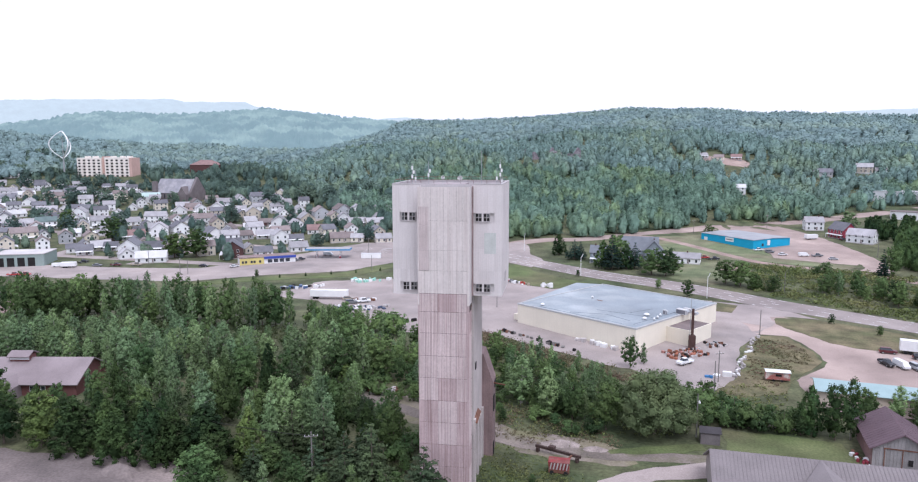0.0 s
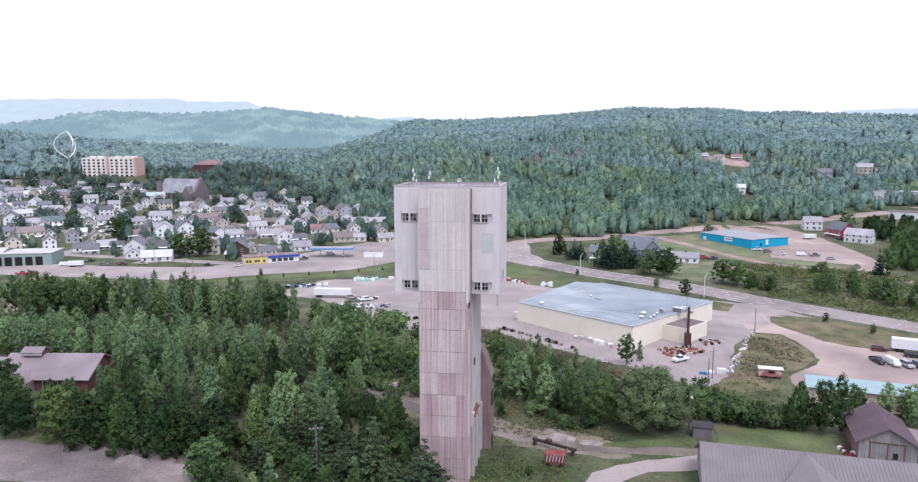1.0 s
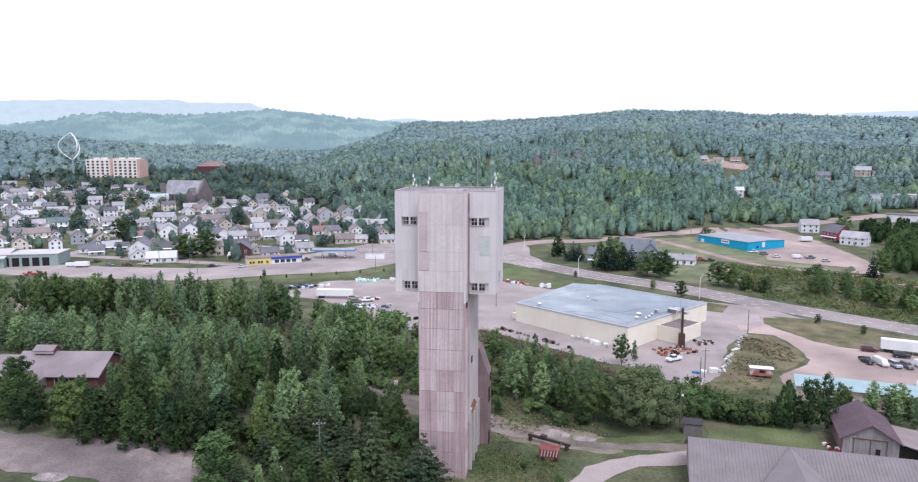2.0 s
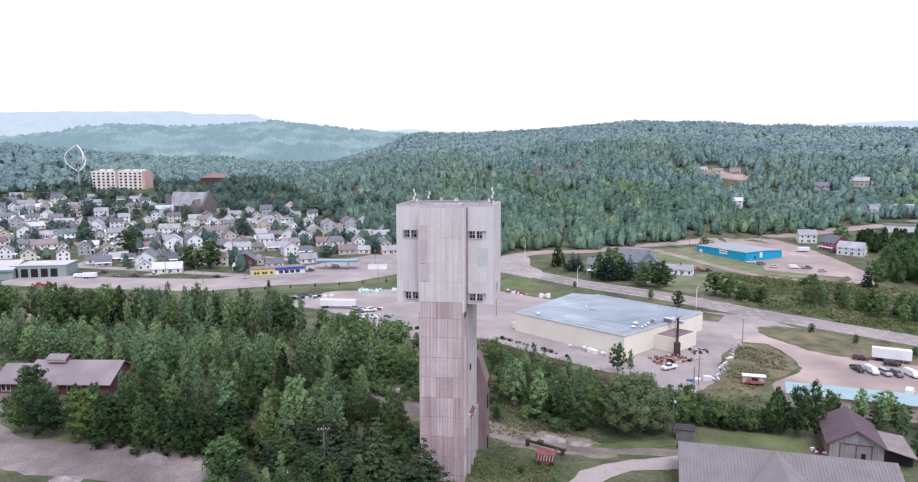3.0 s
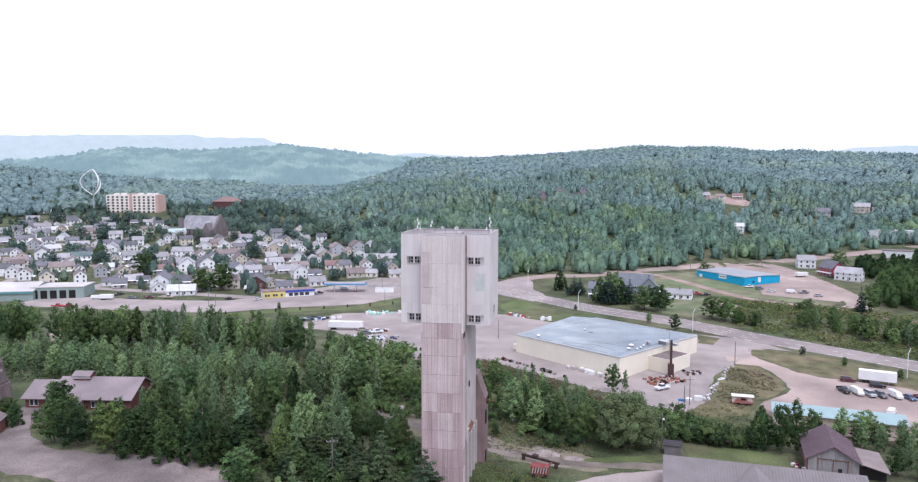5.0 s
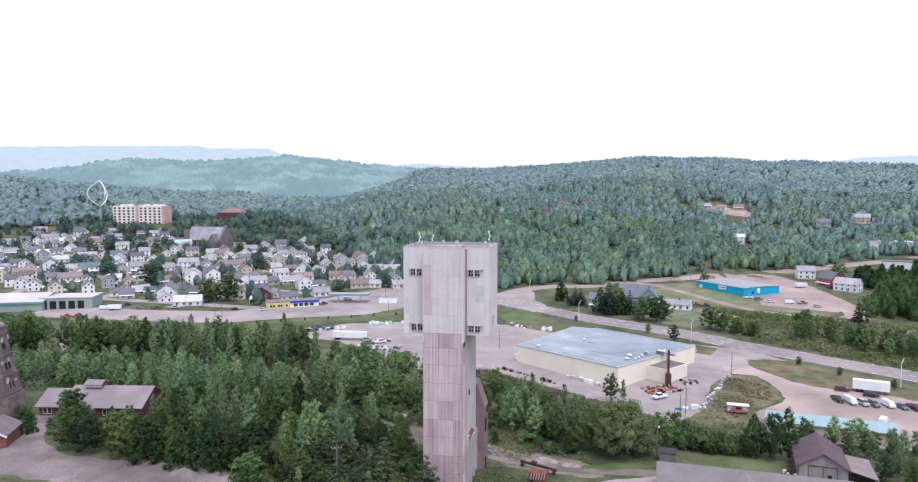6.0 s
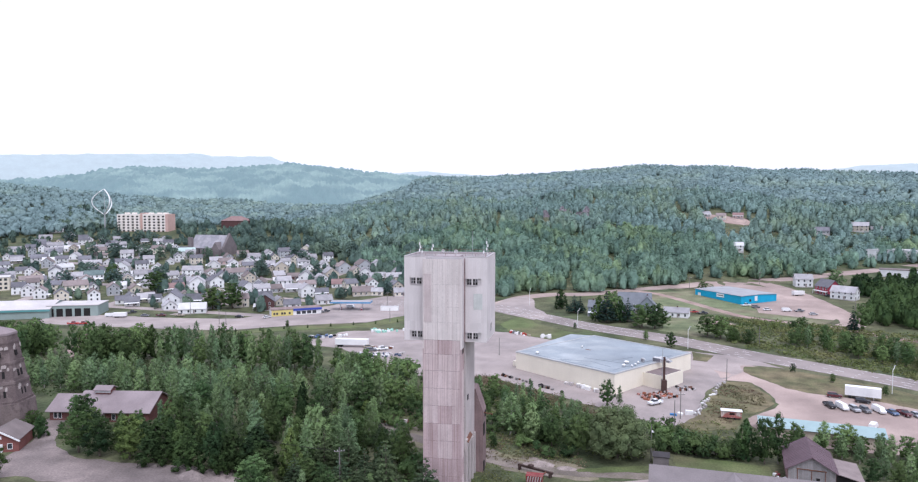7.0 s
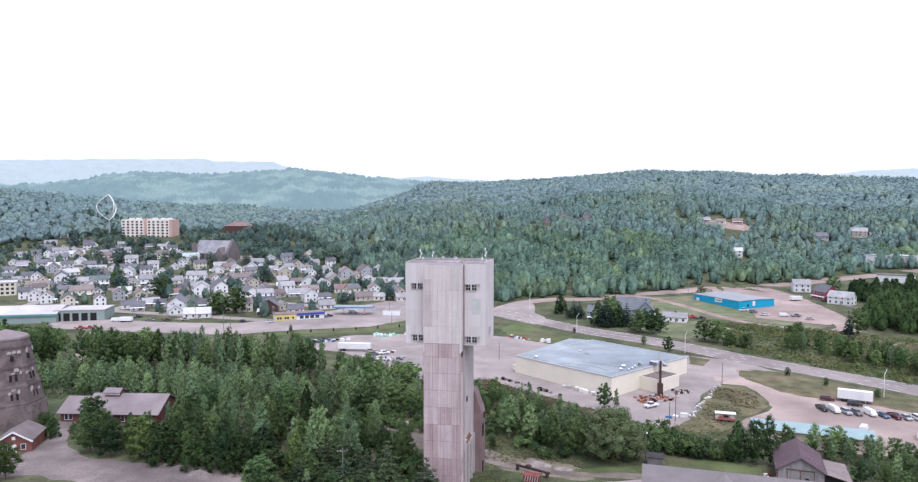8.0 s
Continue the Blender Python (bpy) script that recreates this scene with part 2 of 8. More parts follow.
class Geo:
    """Collects the faces of one mesh."""

    def __init__(self):
        self.v, self.f = [], []

    def add(self, verts, faces):
        k = len(self.v)
        self.v += [tuple(p) for p in verts]
        self.f += [tuple(k + i for i in q) for q in faces]
        return self

    def box(self, x0, y0, z0, x1, y1, z1, m=None):
        p = [(x0, y0, z0), (x1, y0, z0), (x1, y1, z0), (x0, y1, z0), (x0, y0, z1), (x1, y0, z1), (x1, y1, z1), (x0, y1, z1)]
        if m is not None:
            p = [m @ Vector(q) for q in p]
        return self.add(p, [(0, 3, 2, 1), (4, 5, 6, 7), (0, 1, 5, 4), (1, 2, 6, 5), (2, 3, 7, 6), (3, 0, 4, 7)])

    def tube(self, a, b, r0, r1=None, n=8, caps=True):
        a, b = Vector(a), Vector(b)
        r1 = r0 if r1 is None else r1
        q = (b - a).to_track_quat("Z", "Y")
        ring = [(math.cos(2 * math.pi * i / n), math.sin(2 * math.pi * i / n)) for i in range(n)]
        p = [a + q @ Vector((r0 * c, r0 * s, 0)) for c, s in ring] + [b + q @ Vector((r1 * c, r1 * s, 0)) for c, s in ring]
        f = [(i, (i + 1) % n, n + (i + 1) % n, n + i) for i in range(n)]
        if caps:
            f += [tuple(range(n - 1, -1, -1)), tuple(range(n, 2 * n))]
        return self.add(p, f)

    def prism(self, outline, z0, z1):
        """A flat outline (counter-clockwise) pulled up from z0 to z1."""
        n = len(outline)
        p = [(x, y, z0) for x, y in outline] + [(x, y, z1) for x, y in outline]
        f = [(i, (i + 1) % n, n + (i + 1) % n, n + i) for i in range(n)]
        return self.add(p, f + [tuple(range(n - 1, -1, -1)), tuple(range(n, 2 * n))])

    def gable(self, x0, y0, x1, y1, z0, z1, zr):
        """A block with a gable roof shape, the ridge along x."""
        ym = (y0 + y1) / 2
        p = [(x0, y0, z0), (x1, y0, z0), (x1, y1, z0), (x0, y1, z0), (x0, y0, z1), (x1, y0, z1), (x1, y1, z1), (x0, y1, z1), (x0, ym, zr), (x1, ym, zr)]
        return self.add(p, [(0, 3, 2, 1), (0, 1, 5, 4), (2, 3, 7, 6), (1, 2, 6, 9, 5), (3, 0, 4, 8, 7), (4, 5, 9, 8), (6, 7, 8, 9)])

    def slab(self, p, t):
        """A four-cornered sheet of thickness t below its corners."""
        p = [Vector(q) for q in p]
        nrm = (p[1] - p[0]).cross(p[2] - p[0]).normalized()
        if nrm.z < 0:
            p = p[::-1]
            nrm = -nrm
        n = len(p)
        low_side = [q - nrm * t for q in p]
        f = [tuple(range(n)), tuple(range(2 * n - 1, n - 1, -1))] + [(i, n + i, n + (i + 1) % n, (i + 1) % n) for i in range(n)]
        return self.add(p + low_side, f)

    def mesh(self, name):
        me = bpy.data.meshes.new(name)
        me.from_pydata(self.v, [], self.f)
        me.update()
        return me


def part(name, geo, material, parent=None, label="", m=None):
    """Links a Geo or a mesh as one object, under a thing or as a thing of its own."""
    me = geo.mesh(name) if isinstance(geo, Geo) else geo
    if material is not None and not me.materials:
        me.materials.append(material)
    ob = new(name, me)
    if parent is not None:
        ob.parent = parent
    if m is not None:
        ob.matrix_basis = m
    if label:
        ob["label"] = label
    return ob


def thing(name, m, label, category, group="", kind=""):
    e = new(name)
    e.matrix_basis = m
    e.empty_display_size = 0.3
    return tagged(e, label, category, group, kind)


def raw_mesh(name, v, f):
    """A mesh of many faces with equal corner counts, from arrays."""
    v, f = np.asarray(v, np.float32), np.asarray(f, np.int32)
    me = bpy.data.meshes.new(name)
    k = f.shape[1]
    me.vertices.add(len(v))
    me.vertices.foreach_set("co", v.ravel())
    me.loops.add(f.size)
    me.loops.foreach_set("vertex_index", f.ravel())
    me.polygons.add(len(f))
    me.polygons.foreach_set("loop_start", np.arange(0, f.size, k, dtype=np.int32))
    me.update(calc_edges=True)
    me.validate()
    return me


def drape(name, outline, material, lift, label, step=5.0, category="", kind="structure", rough=0.0):
    """A paved or grassy area on the ground: the outline is cut into a fine grid that follows the ground, with a rim going down."""
    if rough:
        fine = []
        for a, b in zip(outline, outline[1:] + outline[:1]):
            n = max(1, int(math.hypot(b[0] - a[0], b[1] - a[1]) / 2.2))
            for k in range(n):
                x, y = a[0] + (b[0] - a[0]) * k / n, a[1] + (b[1] - a[1]) * k / n
                d = noise.noise_vector(Vector((x * 0.22, y * 0.22, 1.0))) + 0.5 * noise.noise_vector(Vector((x * 0.9, y * 0.9, 5.0)))
                fine.append((x + d.x * rough, y + d.y * rough))
        outline = fine
    bm = bmesh.new()
    vs = [bm.verts.new((x, y, 0)) for x, y in outline]
    bm.faces.new(vs)
    xs, ys = [p[0] for p in outline], [p[1] for p in outline]
    for lo, hi, nrm in ((min(xs), max(xs), (1, 0, 0)), (min(ys), max(ys), (0, 1, 0))):
        c = math.floor(lo / step) * step + step
        while c < hi:
            bmesh.ops.bisect_plane(bm, geom=bm.verts[:] + bm.edges[:] + bm.faces[:], plane_co=(c * nrm[0], c * nrm[1], 0), plane_no=nrm)
            c += step
    bmesh.ops.triangulate(bm, faces=[f for f in bm.faces if len(f.verts) > 4])
    for f in bm.faces:
        if f.normal.z < 0:
            f.normal_flip()
    rim = [e for e in bm.edges if e.is_boundary]
    for v in bm.verts:
        v.co.z = gz(v.co.x, v.co.y) + lift
    out = bmesh.ops.extrude_edge_only(bm, edges=rim)["geom"]
    for v in (q for q in out if isinstance(q, bmesh.types.BMVert)):
        v.co.z -= lift + 0.3
    me = bpy.data.meshes.new(name)
    bm.to_mesh(me)
    bm.free()
    me.materials.append(material)
    ob = new(name, me)
    return tagged(ob, label, category or "ground", "", kind)


def ribbon(center, width):
    """The outline of a strip of that width along a line of points."""
    c = [Vector((x, y)) for x, y in center]
    left, right = [], []
    for i, p in enumerate(c):
        d = (c[min(i + 1, len(c) - 1)] - c[max(i - 1, 0)]).normalized()
        n = Vector((-d.y, d.x)) * width / 2
        left.append(tuple(p + n))
        right.append(tuple(p - n))
    return right + left[::-1]


def smooth_line(pts, n=6):
    """A Catmull-Rom line through the points."""
    p = [pts[0]] + list(pts) + [pts[-1]]
    out = []
    for i in range(1, len(p) - 2):
        a, b, c, d = (np.array(q, float) for q in p[i - 1:i + 3])
        for k in range(n):
            t = k / n
            out.append(tuple(0.5 * (2 * b + (c - a) * t + (2 * a - 5 * b + 4 * c - d) * t * t + (3 * b - a - 3 * c + d) * t ** 3)))
    return out + [tuple(pts[-1])]

# ---- ground, roads and lots ----


def build_ground():
    az = np.concatenate([np.arange(-180, -60, 6.0), np.arange(-60, 45, 0.8), np.arange(45, 180, 6.0)])
    r = np.concatenate([[0.5], np.arange(6, 500, 6.0), np.arange(500, 1700, 25.0), np.geomspace(1700, 4300, 14)])
    a, q = np.meshgrid(np.radians(az), r, indexing="ij")
    x, y = ORIGIN[0] + q * np.sin(a), ORIGIN[1] + q * np.cos(a)
    v = np.stack([x, y, height(x, y)], -1).reshape(-1, 3)
    na, nr = len(az), len(r)
    i, j = np.meshgrid(np.arange(na), np.arange(nr - 1), indexing="ij")
    k = (i + 1) % na
    f = np.stack([i * nr + j, k * nr + j, k * nr + j + 1, i * nr + j + 1], -1).reshape(-1, 4)[:, ::-1]
    me = raw_mesh("ground", v, f)
    me.materials.append(GRASS)
    return tagged(new("ground", me), "rough grass and weeds on gently rising ground", "ground", "", "structure")


build_ground()

HIGHWAY = smooth_line([(200, 68), (165, 101), (140, 123), (119, 140), (98, 156), (78.5, 172.5), (62, 184.5), (33, 202), (10, 222), (-14, 246), (-45, 262), (-100, 264)])
drape("highway", ribbon(HIGHWAY, 15.0), ROAD, 0.10, "grey worn asphalt highway with dashed lane lines", 6.0, "road")


def dashes(name, line, offset, dash, gap, width, lift, label):
    """Painted marks along a line; each is a thin plate of its own length."""
    g = Geo()
    p = [Vector((x, y)) for x, y in line]
    s = 0.0
    for a, b in zip(p, p[1:]):
        d = (b - a)
        length, d = d.length, d.normalized()
        n = Vector((-d.y, d.x))
        while s < length:
            e = min(s + dash, length)
            q = [a + d * s + n * (offset - width / 2), a + d * e + n * (offset - width / 2), a + d * e + n * (offset + width / 2), a + d * s + n * (offset + width / 2)]
            g.slab([(c.x, c.y, gz(c.x, c.y) + lift) for c in q], 0.02)
            s += dash + gap
        s -= length
    return tagged(part(name, g, PAINT), label, "road marking", "", "structure")


for off in (-3.3, 3.3):
    dashes("lane_marking", HIGHWAY, off, 3.0, 6.0, 0.2, 0.14, "white dashed lane line on the highway")
for off in (-6.6, 6.6):
    dashes("edge_marking", HIGHWAY, off, 6.0, 0.0, 0.34, 0.15, "white edge line of the highway")
dashes("centre_marking", HIGHWAY, 0.0, 6.0, 0.0, 0.25, 0.14, "worn centre line of the highway")

# the filling station's wide lot and the street beside the town
drape("street_lot", [(-265, 170), (-200, 168), (-150, 169), (-119, 188), (-85, 202), (-68, 229), (-30, 245), (-20, 262), (-60, 300), (-100, 288), (-118, 262), (-142, 222), (-160, 200), (-200, 196), (-265, 200)],
      ASPHALT, 0.05, "wide pale asphalt lot beside the street", 8.0, "parking lot", rough=1.4)
# yard behind the store and in front of it
drape("yard_lot", [(-100, 146), (-76, 140), (-57, 118), (-45, 107), (-33, 100), (-22, 97), (-5, 103), (9.7, 92), (21, 84.5), (31, 76.5), (38, 73), (46, 65), (54, 58), (60, 60), (66, 72), (72, 96), (82, 112), (92, 128), (84, 150), (76, 158), (66, 150), (72, 128), (40, 156), (24.4, 174.5), (15, 170), (4.6, 176), (-4.6, 181), (-20, 184), (-60, 186), (-88, 178)],
      ASPHALT, 0.05, "pale asphalt yard round the flat store", 6.0, "yard", rough=1.2)
drape("gravel_lot", [(80, 128), (82, 112), (91, 111), (94, 97), (94, 87), (88, 78), (80, 70), (82, 48), (160, 40), (178, 58), (152, 82), (128, 103), (112, 120), (100, 134), (88, 142)],
      GRAVEL, 0.05, "pinkish gravel car park", 6.0, "parking lot", rough=1.4)
drape("lower_lot", [(-220, -40), (-140, -45), (-96, -19), (-83, -20.5), (-71, -22), (-62, -22), (-46, -22), (-36, -14), (-44, -6), (-61, -6.5), (-78, -7.2), (-88, -6.8), (-93.5, -5.2), (-101, -0.7), (-108, 7.7), (-114.6, 18), (-114, 27), (-119, 27), (-120, 17), (-113.4, 7.7), (-110, 0.7), (-109, -4), (-107.5, -10), (-125, -20), (-220, -20)],
      LOTGRAVEL, 0.05, "pale pinkish gravel lot with worn tracks", 4.0, "gravel lot", rough=1.4)
drape("dirt_track", ribbon(smooth_line([(-29, 44), (-18, 36), (0, 26), (14, 19.5), (30, 17.2), (48, 17.6), (70, 10)]), 4.2), TRACK, 0.05, "pale dirt track past the tower", 4.0, "track", rough=0.7)
drape("dirt_track", ribbon(smooth_line([(-170, 78), (-181, 98), (-190, 113), (-206, 140), (-226, 168)]), 4.5), EARTH, 0.05, "reddish dirt track between the trees", 5.0, "track", rough=0.7)
drape("bare_soil", [(-28, 40), (-14, 28), (4, 22), (14, 15), (34, 13), (34, 21), (24, 25), (12, 27), (0, 33), (-12, 40), (-26, 48)], SOIL, 0.03, "bare grey soil and thin weeds beside the track", 4.0, "soil", rough=1.8)
drape("driveway", [(19, -8), (24.5, 0), (27, 6), (32, 9.7), (38, 13.1), (49, 17.0), (49, 10.4), (37.5, 7.9), (32.8, 4.2), (30, 0), (28, -8)], OLDCONC, 0.07, "pale concrete driveway with broken edges", 4.0, "driveway", rough=0.5)
drape("side_road", ribbon(smooth_line([(-22, 258), (-9, 284), (11, 299), (33, 304), (70, 333), (110, 352), (149, 378), (180, 390), (223, 415), (283, 447), (340, 470)]), 12), GRAVEL, 0.06, "pale gravel road at the edge of the woods", 7.0, "road")
drape("blue_store_lot", [(126, 288), (128, 268), (126, 256), (160, 240), (174, 262), (170, 300), (166, 345), (140, 366), (108, 346), (124, 318)], GRAVEL, 0.05, "gravel lot round the blue building", 7.0, "parking lot", rough=1.4)
drape("dirt_lane", ribbon(smooth_line([(58, 322), (75, 313), (96.5, 277), (116, 243), (136, 229), (155, 217), (171, 198), (200, 180)]), 5.5), EARTH, 0.06, "reddish dirt lane", 7.0, "lane", rough=1.0)
drape("red_lane", ribbon(smooth_line([(160, 222), (167, 233), (170, 262), (167, 305), (164, 345), (152, 376)]), 12), GRAVEL, 0.07, "gravel lane past the houses", 7.0, "lane", rough=1.0)
drape("lawn", [(62, 262), (72, 316), (104, 330), (127, 288), (127, 262), (158, 236), (150, 226), (116, 246), (90, 252)], FIELD, 0.04, "mown grass beside the blue building", 7.0, "lawn", rough=1.4)
drape("lawn", [(58, 205), (66, 244), (100, 238), (106, 205), (82, 186)], FIELD, 0.04, "mown grass round the grey house", 7.0, "lawn", rough=1.4)
drape("verge", [(-12, 200), (-7, 217), (-2.6, 222), (8.6, 201.5), (26, 185.5), (42, 175), (54, 164), (40, 164), (24.4, 175.2), (15, 171), (4.6, 177.2), (-4.6, 182.2)], LAWN, 0.09, "mown grass verge beside the highway", 6.0, "verge", rough=1.2)
drape("verge", [(91, 125), (95, 116.5), (101, 105), (107, 101), (116, 98), (126, 95), (150, 78), (166, 78), (150, 97), (130, 115), (116, 127), (102, 135), (93, 134)], DRYGRASS, 0.09, "dry grass strip between car park and highway", 6.0, "verge", rough=1.2)
drape("verge", [(80, 110), (90, 110.5), (93, 96), (92.5, 87), (87, 78), (80, 71), (75, 59), (63, 55), (58, 58), (66, 71), (72, 90)], DRYGRASS, 0.09, "dry grass beside the car park", 6.0, "verge", rough=1.2)
drape("verge", [(76.5, 157), (84.5, 151), (80, 140), (75, 142)], DRYGRASS, 0.11, "small grass island at the store corner", 5.0, "verge", rough=0.6)
drape("verge", [(-150, 164), (-119, 184), (-85, 198), (-72, 222), (-60, 222), (-76, 192), (-115, 176), (-150, 156)], LAWN, 0.09, "grass strip with saplings along the street", 6.0, "verge", rough=1.2)
drape("yard_lawn", [(53, 22), (54.5, 33.3), (65.4, 33.4), (76.5, 30), (78, 22), (80, 12), (66, 12), (54, 14)], LAWN, 0.05, "small mown lawn behind the long roof", 5.0, "lawn", rough=1.4)

drape("yard_lawn", [(29, 19.6), (37, 22.6), (48.4, 25.4), (49, 22.4), (39, 19.0), (30, 18.2)], LAWN, 0.09, "strip of short grass along the track", 4.0, "lawn", rough=0.7)
drape("junction", [(-28, 246), (-14, 232), (-4, 222), (4, 214), (12, 226), (8, 240), (2, 252), (0, 276), (-6, 290), (-18, 280)], ASPHALT, 0.125, "pale asphalt of the wide road junction", 6.0, "road", rough=0.8)
drape("lot_entrance", [(74, 158), (80, 146), (80, 126), (88, 122), (90, 126), (92, 136), (100, 137), (108, 134), (102, 143), (90, 153)], ASPHALT, 0.08, "worn asphalt entrance to the car park", 6.0, "road", rough=1.0)

# far hills, with the haze before them put into colour and glow


def far_ridge(name, pts, r, thick, bump, material, label):
    az = np.arange(pts[0][0], pts[-1][0], 0.11)
    top = np.interp(az, [p[0] for p in pts], [p[1] for p in pts])
    rows = []
    rng = np.random.default_rng(5)
    n = 34
    for k in range(n):
        t = k / (n - 1)
        rad = r - thick * (1 - t) ** 1.2
        z = 20 + (top - 20) * (1 - (1 - t) ** 1.7) + (rng.random(len(az)) - 0.5) * bump + wave(az * 40, k * 9.0 + az * 0, 0.11, 2.0) * bump * 0.8
        rows.append(np.stack([ORIGIN[0] + rad * np.sin(np.radians(az)), ORIGIN[1] + rad * np.cos(np.radians(az)), z], -1))
    v = np.stack(rows, 0)
    m = len(az)
    i, j = np.meshgrid(np.arange(n - 1), np.arange(m - 1), indexing="ij")
    f = np.stack([i * m + j, i * m + j + 1, (i + 1) * m + j + 1, (i + 1) * m + j], -1).reshape(-1, 4)
    me = raw_mesh(name, v.reshape(-1, 3), f)
    me.materials.append(material)
    return tagged(new(name, me), label, "hills", "", "structure")


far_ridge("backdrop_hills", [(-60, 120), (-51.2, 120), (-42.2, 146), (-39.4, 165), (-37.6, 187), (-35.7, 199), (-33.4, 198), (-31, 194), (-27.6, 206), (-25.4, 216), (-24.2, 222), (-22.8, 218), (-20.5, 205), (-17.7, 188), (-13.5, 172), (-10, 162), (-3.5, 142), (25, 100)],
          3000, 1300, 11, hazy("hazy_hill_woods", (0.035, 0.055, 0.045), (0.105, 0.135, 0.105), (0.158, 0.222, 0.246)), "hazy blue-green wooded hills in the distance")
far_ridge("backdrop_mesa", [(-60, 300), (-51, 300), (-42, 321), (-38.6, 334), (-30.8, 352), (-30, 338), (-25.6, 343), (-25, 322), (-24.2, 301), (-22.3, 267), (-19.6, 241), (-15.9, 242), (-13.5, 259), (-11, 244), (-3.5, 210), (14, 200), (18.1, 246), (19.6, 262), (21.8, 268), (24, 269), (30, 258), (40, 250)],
          4450, 500, 3, hazy("hazed_far_hills", (0.06, 0.08, 0.08), (0.065, 0.085, 0.085), (0.415, 0.455, 0.478)), "flat-topped skyline hills with pale haze in their colour")

# clearings and a quarried face on the wooded hill
for pts, m, lab in (([(142, 588), (152, 578), (186, 576), (198, 588), (192, 600), (150, 602)], EARTH, "reddish clearing on the wooded hill"), ([(44, 468), (52, 458), (62, 466), (60, 478), (48, 480)], EARTH, "small bare clearing in the woods")):
    drape("hill_clearing", pts, m, 0.3, lab, 9.0, "clearing", rough=3.0)


def rock_face():
    """A quarried cliff: uneven ledges of pinkish grey rock."""
    rng = np.random.default_rng(4)
    n, m = 60, 9
    v, f = [], []
    for j in range(m):
        for i in range(n):
            x = -22 + 56 * i / (n - 1)
            y = 590 + 1.5 * math.sin(i * 0.21) + j * 0.35 + (0.5 if j % 3 == 0 else 0) + rng.normal() * 0.25
            v.append((x, y, gz(x, 590) - 1 + 13 * j / (m - 1) * (0.62 + 0.25 * math.sin(i * 0.23 + 1) + 0.13 * math.sin(i * 0.71)) + rng.normal() * 0.3))
    for j in range(m - 1):
        f += [(j * n + i, j * n + i + 1, (j + 1) * n + i + 1, (j + 1) * n + i) for i in range(n - 1)]
    ob = part("rock_face", Geo().add(v, f), mat("pinkish_rock", (0.225, 0.198, 0.212), 0.9, 0.3, 0.15, 1.0, 0.5, alt=(0.21, 0.19, 0.205), alt_scale=0.2))
    tagged(ob, "pinkish grey quarried rock face among trees", "rock face", "", "structure")


rock_face()

# ---- the mine tower ----
TX0, TX1, TY1, TZ0, TZ1 = -9.5, 9.5, 14.1, 35.24, 54.4
BX0, BX1, BY = -4.48, 4.3, -2.78
ROWS = [0.0, 1.2, 5.1, 9.1, 13.1, 17.05, 21.1, 25.05, 29.06, 32.8, 35.97, 39.9, 43.4, 48.4, 54.1]


def corrugated(w, h, pitch=0.27, depth=0.055, t=0.03):
    """A corrugated sheet in the x-z plane, waves towards -y, with turned edges."""
    n = max(2, round(w / pitch)) * 2
    xs = np.linspace(0, w, n + 1)
    g = Geo()
    v = [(x, -depth if i % 2 else 0.0, 0) for i, x in enumerate(xs)] + [(x, -depth if i % 2 else 0.0, h) for i, x in enumerate(xs)]
    g.add(v, [(i, i + 1, n + 2 + i, n + 1 + i) for i in range(n)])
    g.add([(0, 0, 0), (w, 0, 0), (w, t, 0), (0, t, 0), (0, 0, h), (w, 0, h), (w, t, h), (0, t, h)], [(4, 5, 6, 7), (3, 2, 1, 0), (2, 3, 7, 6)])
    return g


def flat_sheet(w, h, t=0.03):
    g = Geo()
    g.box(0, -0.02, 0, w, t, h)
    for k in range(1, max(2, round(w / 0.55))):
        x = w * k / max(2, round(w / 0.55))
        g.box(x - 0.02, -0.035, 0, x + 0.02, -0.02, h)
    return g


